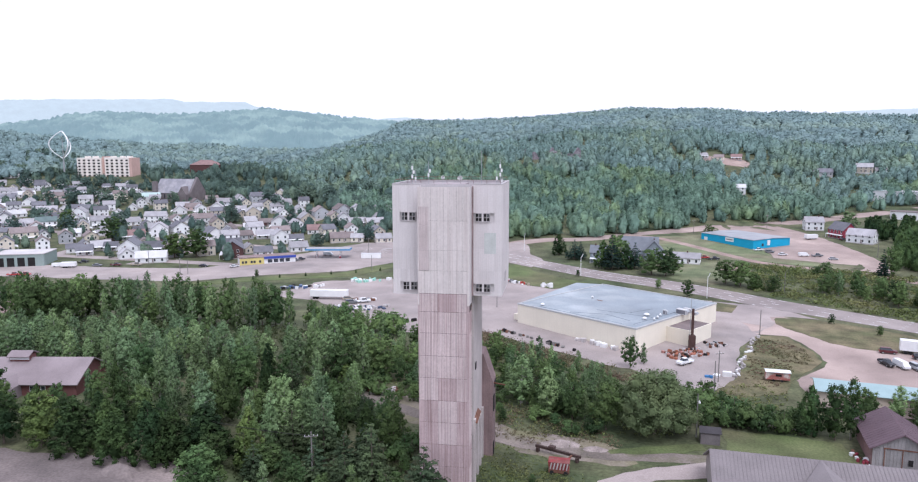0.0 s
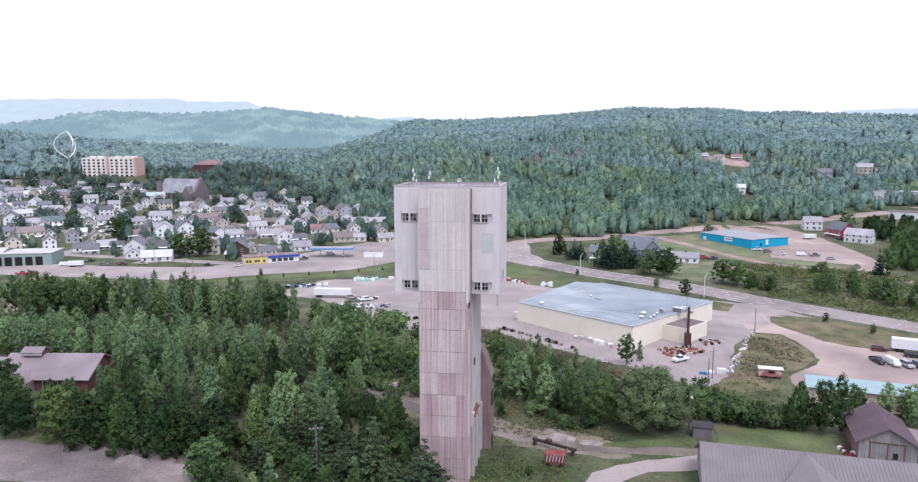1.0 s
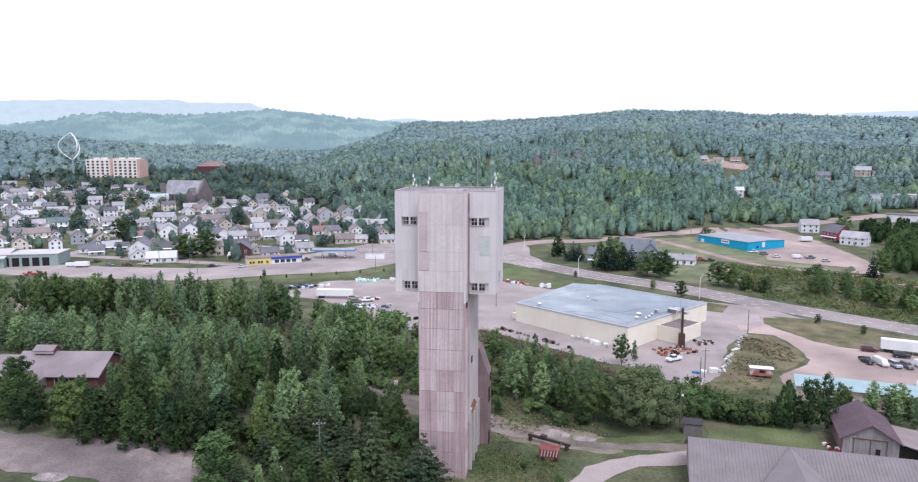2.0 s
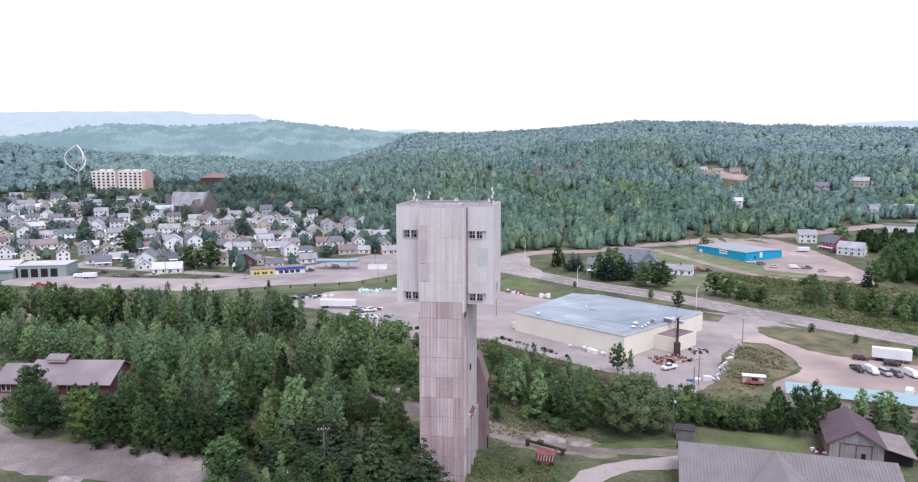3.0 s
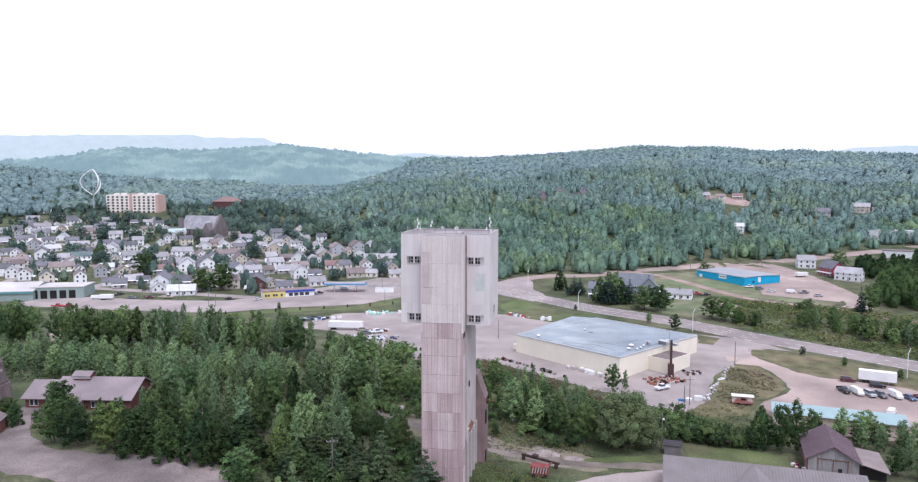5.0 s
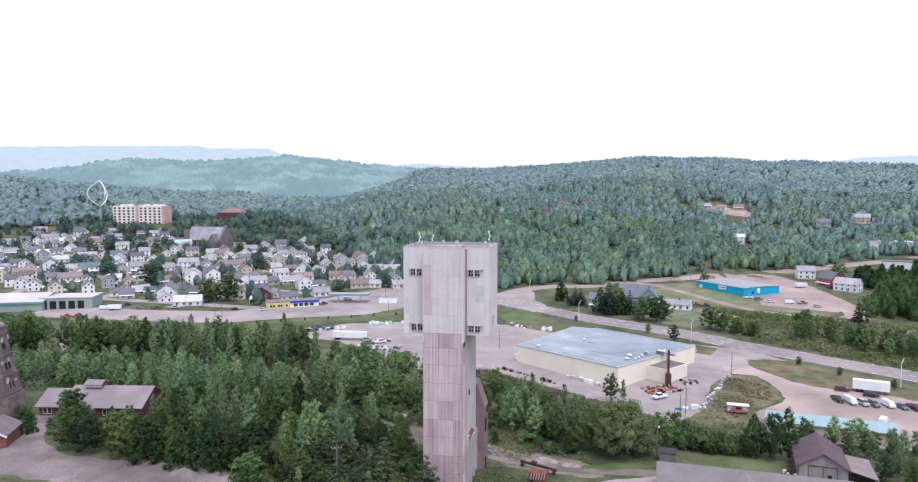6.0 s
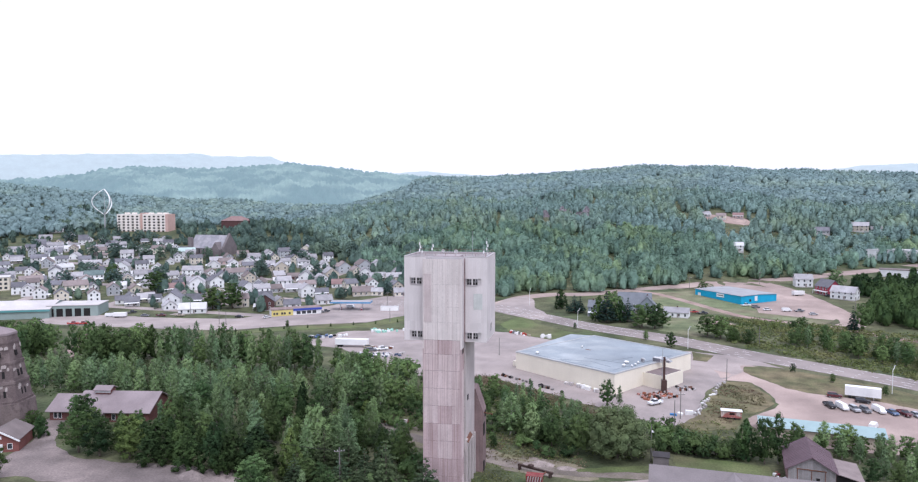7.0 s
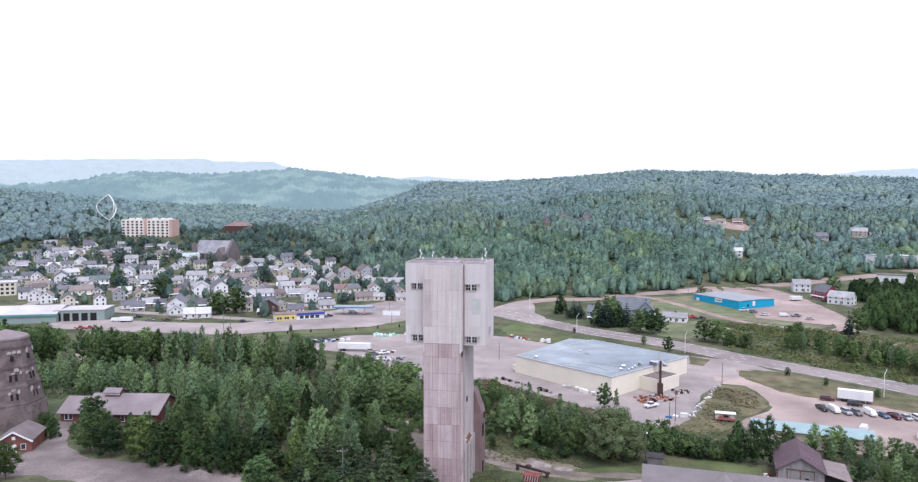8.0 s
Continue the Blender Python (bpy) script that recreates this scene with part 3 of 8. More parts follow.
def tower_window(parent, x, z, w, h, m, broken):
    """Twin steel window of two by two panes each, some of them out; x and z are the lower corner on the wall, m turns it to its wall."""
    win = new("window")
    win.parent = parent
    win.matrix_basis = m @ pose(x, 0, z)
    win["label"] = "twin steel-framed window with broken panes"
    part("recess", Geo().box(0, 0.10, 0, w, 0.16, h), DARK, win)
    pale = mat("window_steel", (0.46, 0.42, 0.42), 0.7, 0.15, 1.0, 6.0, 0.1)
    one = (w - 0.22) / 2
    for s in (0.0, one + 0.22):
        g = Geo()
        for a, b in ((s, s + 0.07), (s + one / 2 - 0.04, s + one / 2 + 0.04), (s + one - 0.07, s + one)):
            g.box(a, -0.06, 0, b, 0.02, h)
        for c in (0.0, h / 2 - 0.04, h - 0.07):
            g.box(s + 0.07, -0.055, c, s + one - 0.07, 0.015, c + 0.075)
        part("window_frame", g, pale, win)
    part("mullion", Geo().box(one, -0.07, -0.02, one + 0.22, 0.1, h + 0.02), SMOOTH, win)
    part("sill", Geo().box(-0.08, -0.14, -0.09, w + 0.08, 0.02, -0.02), pale, win, "pale steel sill")
    rng = np.random.default_rng(broken)
    pane = Geo().box(0, -0.02, 0, one / 2 - 0.11, -0.01, h / 2 - 0.12).mesh("pane")
    pane.materials.append(mat("dirty_glass", (0.10, 0.10, 0.105), 0.25, 0.3, 2.0, 9.0, 0.0, spec=0.5))
    for s in (0.0, one + 0.22):
        for i in range(2):
            for j in range(2):
                if rng.random() < 0.35:
                    part("pane", pane, None, win, m=pose(s + 0.07 + i * (one / 2 - 0.03), 0, 0.075 + j * (h / 2 - 0.04)))
    return win


def build_tower():
    tower = thing("mine_tower", Matrix(), "tall pinkish-grey sheeted mine headframe with a wide square top", "mine tower")
    e = 0.25
    part("head_core", Geo().box(TX0 + e, e, TZ0 + 0.06, TX1 - e, TY1 - e, TZ1 - 1.2), SMOOTH, tower)
    flash = mat("parapet_flashing", (0.50, 0.46, 0.46), 0.7, 0.12, 0.5, 6.0, 0.1)
    for a in ((TX0 + 0.04, 0.04, TX1 - 0.04, e), (TX0 + 0.04, TY1 - e, TX1 - 0.04, TY1 - 0.04), (TX0 + 0.04, e, TX0 + e, TY1 - e), (TX1 - e, e, TX1 - 0.04, TY1 - e)):
        part("parapet", Geo().box(a[0], a[1], TZ1 - 1.3, a[2], a[3], TZ1), flash, tower)
    for a in ((TX0 - 0.06, -0.08, BX0, e + 0.1), (BX1, -0.08, TX1 + 0.06, e + 0.1), (TX0 - 0.06, TY1 - e - 0.1, TX1 + 0.06, TY1 + 0.06), (TX0 - 0.06, e + 0.1, TX0 + e + 0.1, TY1 - e - 0.1), (TX1 - e - 0.1, e + 0.1, TX1 + 0.06, TY1 - e - 0.1)):
        part("coping", Geo().box(a[0], a[1], TZ1, a[2], a[3], TZ1 + 0.12), flash, tower, "pale flashing round the roof edge")
    felt = mat("felt_roof", (0.27, 0.24, 0.24), 0.95, 0.22, 0.3, 3.0, 0.3)
    part("roof_deck", Geo().box(TX0 + e, e, TZ1 - 1.19, TX1 - e, TY1 - e, TZ1 - 0.95), felt, tower, "grey felt roof deck")
    part("bay_roof", Geo().box(BX0 + 0.1, BY + 0.1, TZ1 - 0.8, BX1 - 0.1, 0.04, TZ1 - 0.5), felt, tower)
    part("head_soffit", Geo().box(TX0 + 0.05, 0.05, TZ0, TX1 - 0.05, TY1 - 0.05, TZ0 + 0.06), mat("dark_soffit", (0.20, 0.17, 0.17), 0.9, 0.2, 0.4, 4.0, 0.2), tower)
    g = Geo().box(BX0 + 0.06, BY + 0.06, -0.5, BX1 - 0.06, 0.05, TZ1 - 0.8)
    part("bay_core", g, mat("dark_brown_lap", (0.10, 0.075, 0.075), 0.9, 0.2, 0.5, 4.0, 0.1), tower)
    g = Geo()
    g.box(BX0 + 0.1, 0.9, 9.6, 4.55, 13.5, TZ0)
    g.box(BX0 + 0.1, 0.9, -0.5, 3.2, 13.5, 9.6)
    part("shaft_core", g, SIDE, tower, "pale rendered side wall of the shaft")
    part("side_recess", Geo().box(3.0, 0.05, -0.5, 3.9, 0.9, TZ0), DARK, tower, "dark vertical slot beside the front bay")
    g = Geo()
    g.box(3.9, 0.12, -0.5, 4.25, 0.4, TZ0 - 0.4)
    for z in np.arange(2, 34, 2.6):
        g.box(3.85, 0.1, z, 4.3, 0.6, z + 0.12)
    part("slot_post", g, RUST, tower, "rusty steel post in the slot")
    for z0, z1, mt in ((-0.3, 34.0, DIRTY), (34.0, TZ1 - 0.3, SHEET)):
        part("corner_trim", Geo().box(BX1 - 0.34, BY - 0.13, z0, BX1 + 0.03, BY - 0.06, z1 - 0.02), mt, tower)
        part("corner_trim", Geo().box(BX0 - 0.03, BY - 0.13, z0, BX0 + 0.16, BY - 0.06, z1 - 0.02), mt, tower)
    # added dark strips carry the shadow in the corners beside the bay
    seam = mat("shade_strip_colour", (0.27, 0.20, 0.195), 0.85, 0.2, 0.4, 5.0, 0.1)
    part("joint_strip", Geo().box(BX1 + 0.06, -0.14, TZ0, BX1 + 0.34, -0.05, TZ1 - 0.3), seam, tower, "dark strip standing in for the shade where bay meets wall")
    part("joint_strip", Geo().box(BX0 - 0.22, -0.14, TZ0, BX0 - 0.06, -0.05, TZ1 - 0.3), seam, tower)
    # tall openings with columns at the foot of the side wall
    for y0, y1, top in ((1.2, 1.9, 13.2), (5.4, 6.1, 11.8), (9.2, 10.0, 11.4), (12.8, 13.5, 10.6)):
        g = Geo().box(3.2, y0, -0.5, 4.55, y1, 9.65)
        g.box(4.5, y0 - 0.1, -0.5, 4.9, y1 + 0.1, 10.2 if y0 > 2 else 12.4)
        part("column", g, SIDE, tower)
    # near-black back panel puts the shade between the columns into colour
    part("opening", Geo().box(3.2, 1.9, -0.4, 3.3, 12.8, 9.55), DARK, tower, "near-black panel for the shade in the foot openings")
    part("hood", Geo().slab([(4.56, 1.2, 12.4), (5.2, 1.2, 11.7), (5.2, 7.0, 11.7), (4.56, 7.0, 12.4)], 0.15), RUST, tower)
    part("side_vent", Geo().box(4.55, 3.0, 21.0, 4.68, 4.2, 22.2), DARK, tower)
    # annex at the back with a sloping roof
    g = Geo()
    g.add([(2.0, 13.5, -0.5), (6.7, 13.5, -0.5), (6.7, 18.5, -0.5), (2.0, 18.5, -0.5), (2.0, 13.5, 21.5), (4.8, 13.5, 20.8), (6.7, 13.5, 15.2), (2.0, 18.5, 21.5), (4.8, 18.5, 20.8), (6.7, 18.5, 15.2)],
          [(0, 3, 2, 1), (0, 1, 6, 5, 4), (3, 7, 8, 9, 2), (1, 2, 9, 6), (5, 6, 9, 8), (4, 5, 8, 7), (0, 4, 7, 3)])
    part("rear_annex", g, mat("brown_boards", (0.24, 0.17, 0.165), 0.85, 0.18, 0.3, 5.0, 0.3, streak=((0.12, 0.08, 0.08), 0.5)), tower, "brown boarded annex with a steep roof")
    for y0, z0, y1, z1 in ((13.8, 9.2, 15.6, 12.2), (14.0, 0.2, 15.2, 2.6), (16.2, 13.2, 17.6, 14.6)):
        part("annex_opening", Geo().box(6.68, y0, z0, 6.88, y1, z1), DARK, tower)
    part("outrigger", Geo().tube((6.6, 15.0, 14.6), (9.0, 14.6, 14.4), 0.14), RUST, tower)
    # windows: four on the front and one on the side wall
    front = Matrix.Translation((0, -0.03, 0))
    for i, (x, z) in enumerate(((-7.95, 48.15), (4.95, 48.1), (-7.75, 35.9 + 0.05), (5.05, 35.9))):
        tower_window(tower, x, z + (0.0 if z > 40 else 0.0), 2.5, 1.45, front, 3 + i)
    tower_window(tower, 5.4, 37.0, 2.5, 1.6, Matrix.Translation((TX1 + 0.03, 0, 0)) @ pose(0, 0, 0, 0, 0, 90), 9)
    return tower


tower = build_tower()


def clad(x0, x1, rows, cols, m, upper, lower, seed, holes=(), wavy=True):
    """Covers a wall with separate sheets, row by row; sheets share their meshes by size. holes: x0, z0, x1, z1 left open."""
    w = (x1 - x0) / cols
    cache = {}
    rng = np.random.default_rng(seed)
    worn = 0.5
    for z0, z1 in zip(rows, rows[1:]):
        for c in range(cols):
            spans = [(z0, z1)]
            for hx0, hz0, hx1, hz1 in holes:
                if x0 + c * w < hx1 - 0.05 and x0 + (c + 1) * w > hx0 + 0.05:
                    cut = []
                    for a, b in spans:
                        if b <= hz0 or a >= hz1:
                            cut.append((a, b))
                        else:
                            cut += [s for s in ((a, hz0), (hz1, b)) if s[1] - s[0] > 0.15]
                    spans = cut
            for a, b in spans:
                if c % 3 == 0 or a != z0:
                    worn = rng.random()
                stained = 0 if a > 34.0 else 2 if worn < (0.9 if a < 9 else 0.6 if a < 17 else 0.2) else 1
                key = (round(b - a, 2), stained)
                if key not in cache:
                    me = (corrugated(w - 0.02, b - a - (0.025 if a > 34 else 0.06), depth=0.028 if a > 34 else 0.05) if wavy else flat_sheet(w - 0.01, b - a - 0.012)).mesh("sheet")
                    me.materials.append((upper, lower, DIRTY if lower is SHEETLOW else lower)[stained])
                    cache[key] = me
                lift = 0.02 * ((c + int(a)) % 2)
                part("sheet", cache[key], None, tower, m=m @ pose(x0 + c * w + 0.01, -lift if wavy else -0.3 * lift, a + 0.03 if wavy else a + 0.006))



# ---- trees ----


def soft_normals(me, n):
    """Leaves take the light as part of their clump's rounded surface."""
    n = n / (np.linalg.norm(n, axis=1)[:, None] + 1e-9)
    me.normals_split_custom_set_from_vertices(n.astype(np.float32))
    return me


def ico():
    """Corner directions and faces of a twenty-sided ball."""
    p = (1 + 5 ** 0.5) / 2
    v = np.array([(-1, p, 0), (1, p, 0), (-1, -p, 0), (1, -p, 0), (0, -1, p), (0, 1, p), (0, -1, -p), (0, 1, -p), (p, 0, -1), (p, 0, 1), (-p, 0, -1), (-p, 0, 1)], float)
    near = 2.01 / np.linalg.norm(v[0])
    v /= np.linalg.norm(v[0])
    f = []
    for i, j, k in itertools.combinations(range(12), 3):
        if max(np.linalg.norm(v[i] - v[j]), np.linalg.norm(v[j] - v[k]), np.linalg.norm(v[i] - v[k])) < near:
            out = np.dot(np.cross(v[j] - v[i], v[k] - v[i]), v[i] + v[j] + v[k]) > 0
            f.append((i, j, k) if out else (i, k, j))
    return v, np.array(f)


ICO_V, ICO_F = ico()


def leaves(rng, centres, radii, counts, size, squash=1.0, droop=0.0, core=0.0, ragged=0.5, middle=None):
    """Pointed leaf sprays in the shells of many clumps, round an uneven dense heart in each."""
    cen, rads = np.asarray(centres, float), np.asarray(radii, float)
    c, rad = np.repeat(cen, counts, axis=0), np.repeat(rads, counts)
    n = len(c)
    d = rng.normal(size=(n, 3))
    d /= np.linalg.norm(d, axis=1)[:, None]
    d[:, 2] = np.where(d[:, 2] < -0.35, -d[:, 2], d[:, 2])
    tall = np.array([1, 1, squash])
    p = c + d * (rad * (1 - ragged + 1.5 * ragged * rng.random(n)))[:, None] * tall
    nrm = d + rng.normal(size=(n, 3)) * 0.55 + np.array([0, 0, 0.3])
    nrm /= np.linalg.norm(nrm, axis=1)[:, None]
    u = np.cross(nrm, rng.normal(size=(n, 3)))
    u /= np.linalg.norm(u, axis=1)[:, None] + 1e-9
    w = np.cross(nrm, u)
    s = (size * (0.6 + 0.8 * rng.random(n)))[:, None]
    tip = p + u * s * 1.1 + np.array([0, 0, -droop]) * s
    v = np.stack([tip, p - u * s * 0.6 + w * s * 0.62, p - u * s * 0.6 - w * s * 0.62], 1).reshape(-1, 3)
    f = np.arange(3 * n).reshape(n, 3)
    whole, heart = d, ICO_V[None]
    if middle is not None:
        whole = 0.55 * d + 0.75 * (p - middle[0]) / middle[1]
        heart = 0.55 * ICO_V[None] + 0.75 * ((cen - middle[0]) / middle[1])[:, None, :]
    soft = np.repeat(whole + rng.normal(size=(n, 3)) * 0.45 + np.array([0, 0, 0.4]), 3, axis=0)
    if core:
        k = len(cen)
        bump = 1 + 0.28 * (rng.random((k, 12)) - 0.5)
        hv = cen[:, None, :] + ICO_V[None] * (rads[:, None] * bump * core)[:, :, None] * tall
        hf = ICO_F[None] + 12 * np.arange(k)[:, None, None] + len(v)
        v, f = np.concatenate([v, hv.reshape(-1, 3)]), np.concatenate([f, hf.reshape(-1, 3)])
        soft = np.concatenate([soft, np.broadcast_to(heart + np.array([0, 0, 0.2]), (k, 12, 3)).reshape(-1, 3)])
    return v, f, soft


def crown_mesh(name, rng, kind, h, w, count, size):
    """Clump centres that fill the crown of one kind of tree."""
    cen, rad = [], []
    squash, droop, core, ragged = 0.9, 0.15, 0.60, 0.62

    def spread(n, z0, z1, env, r0, r1, shrink, inner=0.55):
        for i in range(n):
            t = (i + 0.5) / n
            a = i * 2.399 + rng.random() * 0.9
            q = env(t) * w / 2 * (inner + (0.95 - inner) * rng.random())
            cen.append((q * math.cos(a), q * math.sin(a), h * (z0 + (z1 - z0) * t) + rng.normal() * 0.02 * h))
            rad.append(w * rng.uniform(r0, r1) * (1 - shrink * t))
        for t in (0.15, 0.4, 0.65):
            cen.append((0, 0, h * (z0 + (z1 - z0) * t)))
            rad.append(w * 0.27 * (0.35 + 0.65 * env(t)))

    if kind in ("maple", "lime"):
        spread(40, 0.14, 0.94, lambda t: math.sin(math.pi * min(1, 0.20 + 0.74 * t)) ** 0.7, 0.09, 0.17, 0.2, 0.45)
    elif kind == "willow":
        spread(70, 0.14, 0.92, lambda t: math.sin(math.pi * min(1, 0.26 + 0.68 * t)) ** 0.6, 0.075, 0.125, 0.15, 0.6)
        squash, droop = 1.15, 0.5
    elif kind == "aspen":
        spread(36, 0.10, 0.97, lambda t: (0.55 + 0.9 * t) if t < 0.35 else (1.2 * (1 - t)) ** 0.55 + 0.05, 0.10, 0.18, 0.2, 0.35)
        squash, core, ragged = 1.45, 0.55, 0.75
    elif kind == "cedar":
        spread(60, 0.04, 0.95, lambda t: (1 - t ** 1.9) ** 0.85, 0.07, 0.13, 0.35, 0.7)
        squash, ragged = 1.6, 0.5
    elif kind in ("pine", "spruce"):
        lay = 10 if kind == "pine" else 13
        for k in range(lay):
            t = k / (lay - 1)
            z = h * (0.14 + 0.83 * t)
            env = w / 2 * (1 - t) ** (0.72 if kind == "pine" else 0.95) * rng.uniform(0.85, 1.1) + 0.15
            m = max(2, round(7 * (1 - t)) + 1)
            for i in range(m):
                a = 2 * math.pi * i / m + k * 1.1 + rng.random() * 0.6
                for q in ((0.42, 0.72, 1.0) if env > 1.6 else (0.45, 0.95) if env > 0.8 else (0.6,)):
                    cen.append((q * env * math.cos(a), q * env * math.sin(a), z + (-0.16 if kind == "spruce" else 0.10) * env * q + rng.normal() * 0.12))
                    rad.append((0.13 * w * (1 - 0.6 * t) + 0.10) * rng.uniform(0.75, 1.2) * (1.15 - 0.35 * q))
        squash, core, droop, ragged = 0.62, 0.6, 0.5 if kind == "spruce" else 0.0, 0.6
    else:  # bush
        for i in range(12):
            a, q = i * 2.399, w / 2 * (0.15 + 0.65 * rng.random())
            cen.append((q * math.cos(a), q * math.sin(a), h * (0.2 + 0.5 * rng.random())))
            rad.append(w * (0.14 + 0.1 * rng.random()))
    rad = np.array(rad)
    share = rad ** 2 / (rad ** 2).sum()
    v, f, soft = leaves(rng, cen, rad, np.maximum(4, (share * count).astype(int)), size, squash, droop, core, ragged, (np.array([0, 0, h * 0.42]), np.array([w / 2, w / 2, h * 0.5])))
    return soft_normals(raw_mesh(name, v, f), soft), cen


def trunk_geo(rng, h, w, cen, kind):
    g = Geo()
    r = 0.014 * h + 0.05
    lean = rng.normal(size=2) * 0.012 * h
    p0, p1, p2 = Vector((0, 0, -0.4)), Vector((lean[0] * 0.5, lean[1] * 0.5, h * 0.45)), Vector((lean[0], lean[1], h * 0.9))
    g.tube(p0, p1, r, r * 0.65, 7)
    g.tube(p1, p2, r * 0.65, r * 0.15, 6)
    for i in range(0, len(cen), max(1, len(cen) // 8)):
        c = Vector(cen[i])
        z = max(0.12 * h, min(c.z - 0.25 * math.hypot(c.x, c.y) - 0.3, 0.85 * h))
        s = p0.lerp(p1, z / (0.45 * h)) if z < 0.45 * h else p1.lerp(p2, (z - 0.45 * h) / (0.45 * h))
        g.tube(s, c, r * 0.35, r * 0.1, 5, False)
    return g


SPECIES = {  # height, width, leaves, leaf size, bark
    "maple": (10.0, 6.6, 2600, 0.22, BARK), "aspen": (10.0, 4.2, 2100, 0.19, BIRCH), "cedar": (8.0, 4.6, 3400, 0.165, BARK),
    "pine": (11.0, 6.4, 2800, 0.20, BARK), "spruce": (12.0, 5.2, 2300, 0.22, BARK), "willow": (12.0, 13.5, 13000, 0.20, BARK),
    "lime": (6.5, 5.5, 1800, 0.22, BARK), "bush": (2.6, 3.6, 620, 0.17, BARK)}
LABELS = {
    "maple": ("broadleaf_tree", "dark green broadleaf tree with a dense rounded crown", "tree"),
    "aspen": ("aspen_tree", "slender young aspen with light green leaves", "tree"),
    "cedar": ("cedar_tree", "dense dark green cedar with a bluntly pointed crown", "tree"),
    "pine": ("pine_tree", "open dark pine with layered boughs", "tree"),
    "spruce": ("spruce_tree", "dark pointed spruce tree", "tree"),
    "willow": ("willow_tree", "very large round olive green willow", "tree"),
    "lime": ("bright_shrub_tree", "small tree with bright yellow-green leaves", "tree"),
    "bush": ("bush", "low green bush among weeds", "bush")}
PROTO = {}


def tree(kind, x, y, h, wide=1.0, leaf=None, group="", label="", far=False):
    """Plants a tree of one kind: a trunk with limbs and a crown of leaf sprays."""
    rng = np.random.default_rng(int(abs(x * 131 + y * 17)) % 100003)
    v = int(rng.integers(0, 5)) if kind != "willow" else 0
    H, W, cnt, size, bark = SPECIES[kind]
    lod = 2 if far else 1 if y > 40 else 0
    key = (kind, v, leaf, lod)
    if lod:
        cnt, size = int(cnt * (0.44, 0.22)[lod - 1]), size * (1.25, 1.9)[lod - 1]
    if key not in PROTO:
        r2 = np.random.default_rng(hash((len(kind) * 7 + ord(kind[0]), v)) % 99991)
        lm, cen = crown_mesh(kind + "_crown", r2, kind, H * (0.93 + 0.14 * r2.random()), W * (0.9 + 0.2 * r2.random()), cnt, size)
        lm.materials.append(LEAF[leaf or ("maple" if kind == "bush" else kind)])
        tm = trunk_geo(r2, H, W, cen, kind).mesh(kind + "_trunk")
        tm.materials.append(bark)
        PROTO[key] = (tm, lm)
    tm, lm = PROTO[key]
    s = h / H
    name, lab, cat = LABELS[kind]
    m = pose(x, y, gz(x, y), 0, 0, rng.random() * 360) @ Matrix.Diagonal((s * wide, s * wide, s, 1))
    e = thing(name, m, label or lab, cat, group)
    part("trunk", tm, None, e)
    part("crown", lm, None, e)
    return e


def scatter(poly, spacing, seed):
    """Points spread over a polygon, no two closer than the spacing."""
    rng = np.random.default_rng(seed)
    xs, ys = [p[0] for p in poly], [p[1] for p in poly]
    out = []
    area = (max(xs) - min(xs)) * (max(ys) - min(ys))
    for _ in range(int(area / spacing ** 2 * 6)):
        x, y = rng.uniform(min(xs), max(xs)), rng.uniform(min(ys), max(ys))
        inside = False
        for (x0, y0), (x1, y1) in zip(poly, poly[1:] + poly[:1]):
            if (y0 > y) != (y1 > y) and x < (x1 - x0) * (y - y0) / (y1 - y0) + x0:
                inside = not inside
        if inside and all((x - a) ** 2 + (y - b) ** 2 > spacing ** 2 for a, b in out):
            out.append((x, y))
    return out, rng


def grove(poly, spacing, seed, kinds, hmin, hmax, group, wide=1.0):
    pts, rng = scatter(poly, spacing, seed)
    for x, y in pts:
        k = kinds[int(rng.integers(0, len(kinds)))]
        tree(k, x, y, rng.uniform(hmin, hmax), wide * rng.uniform(0.9, 1.15), group=group, far=y > 190)


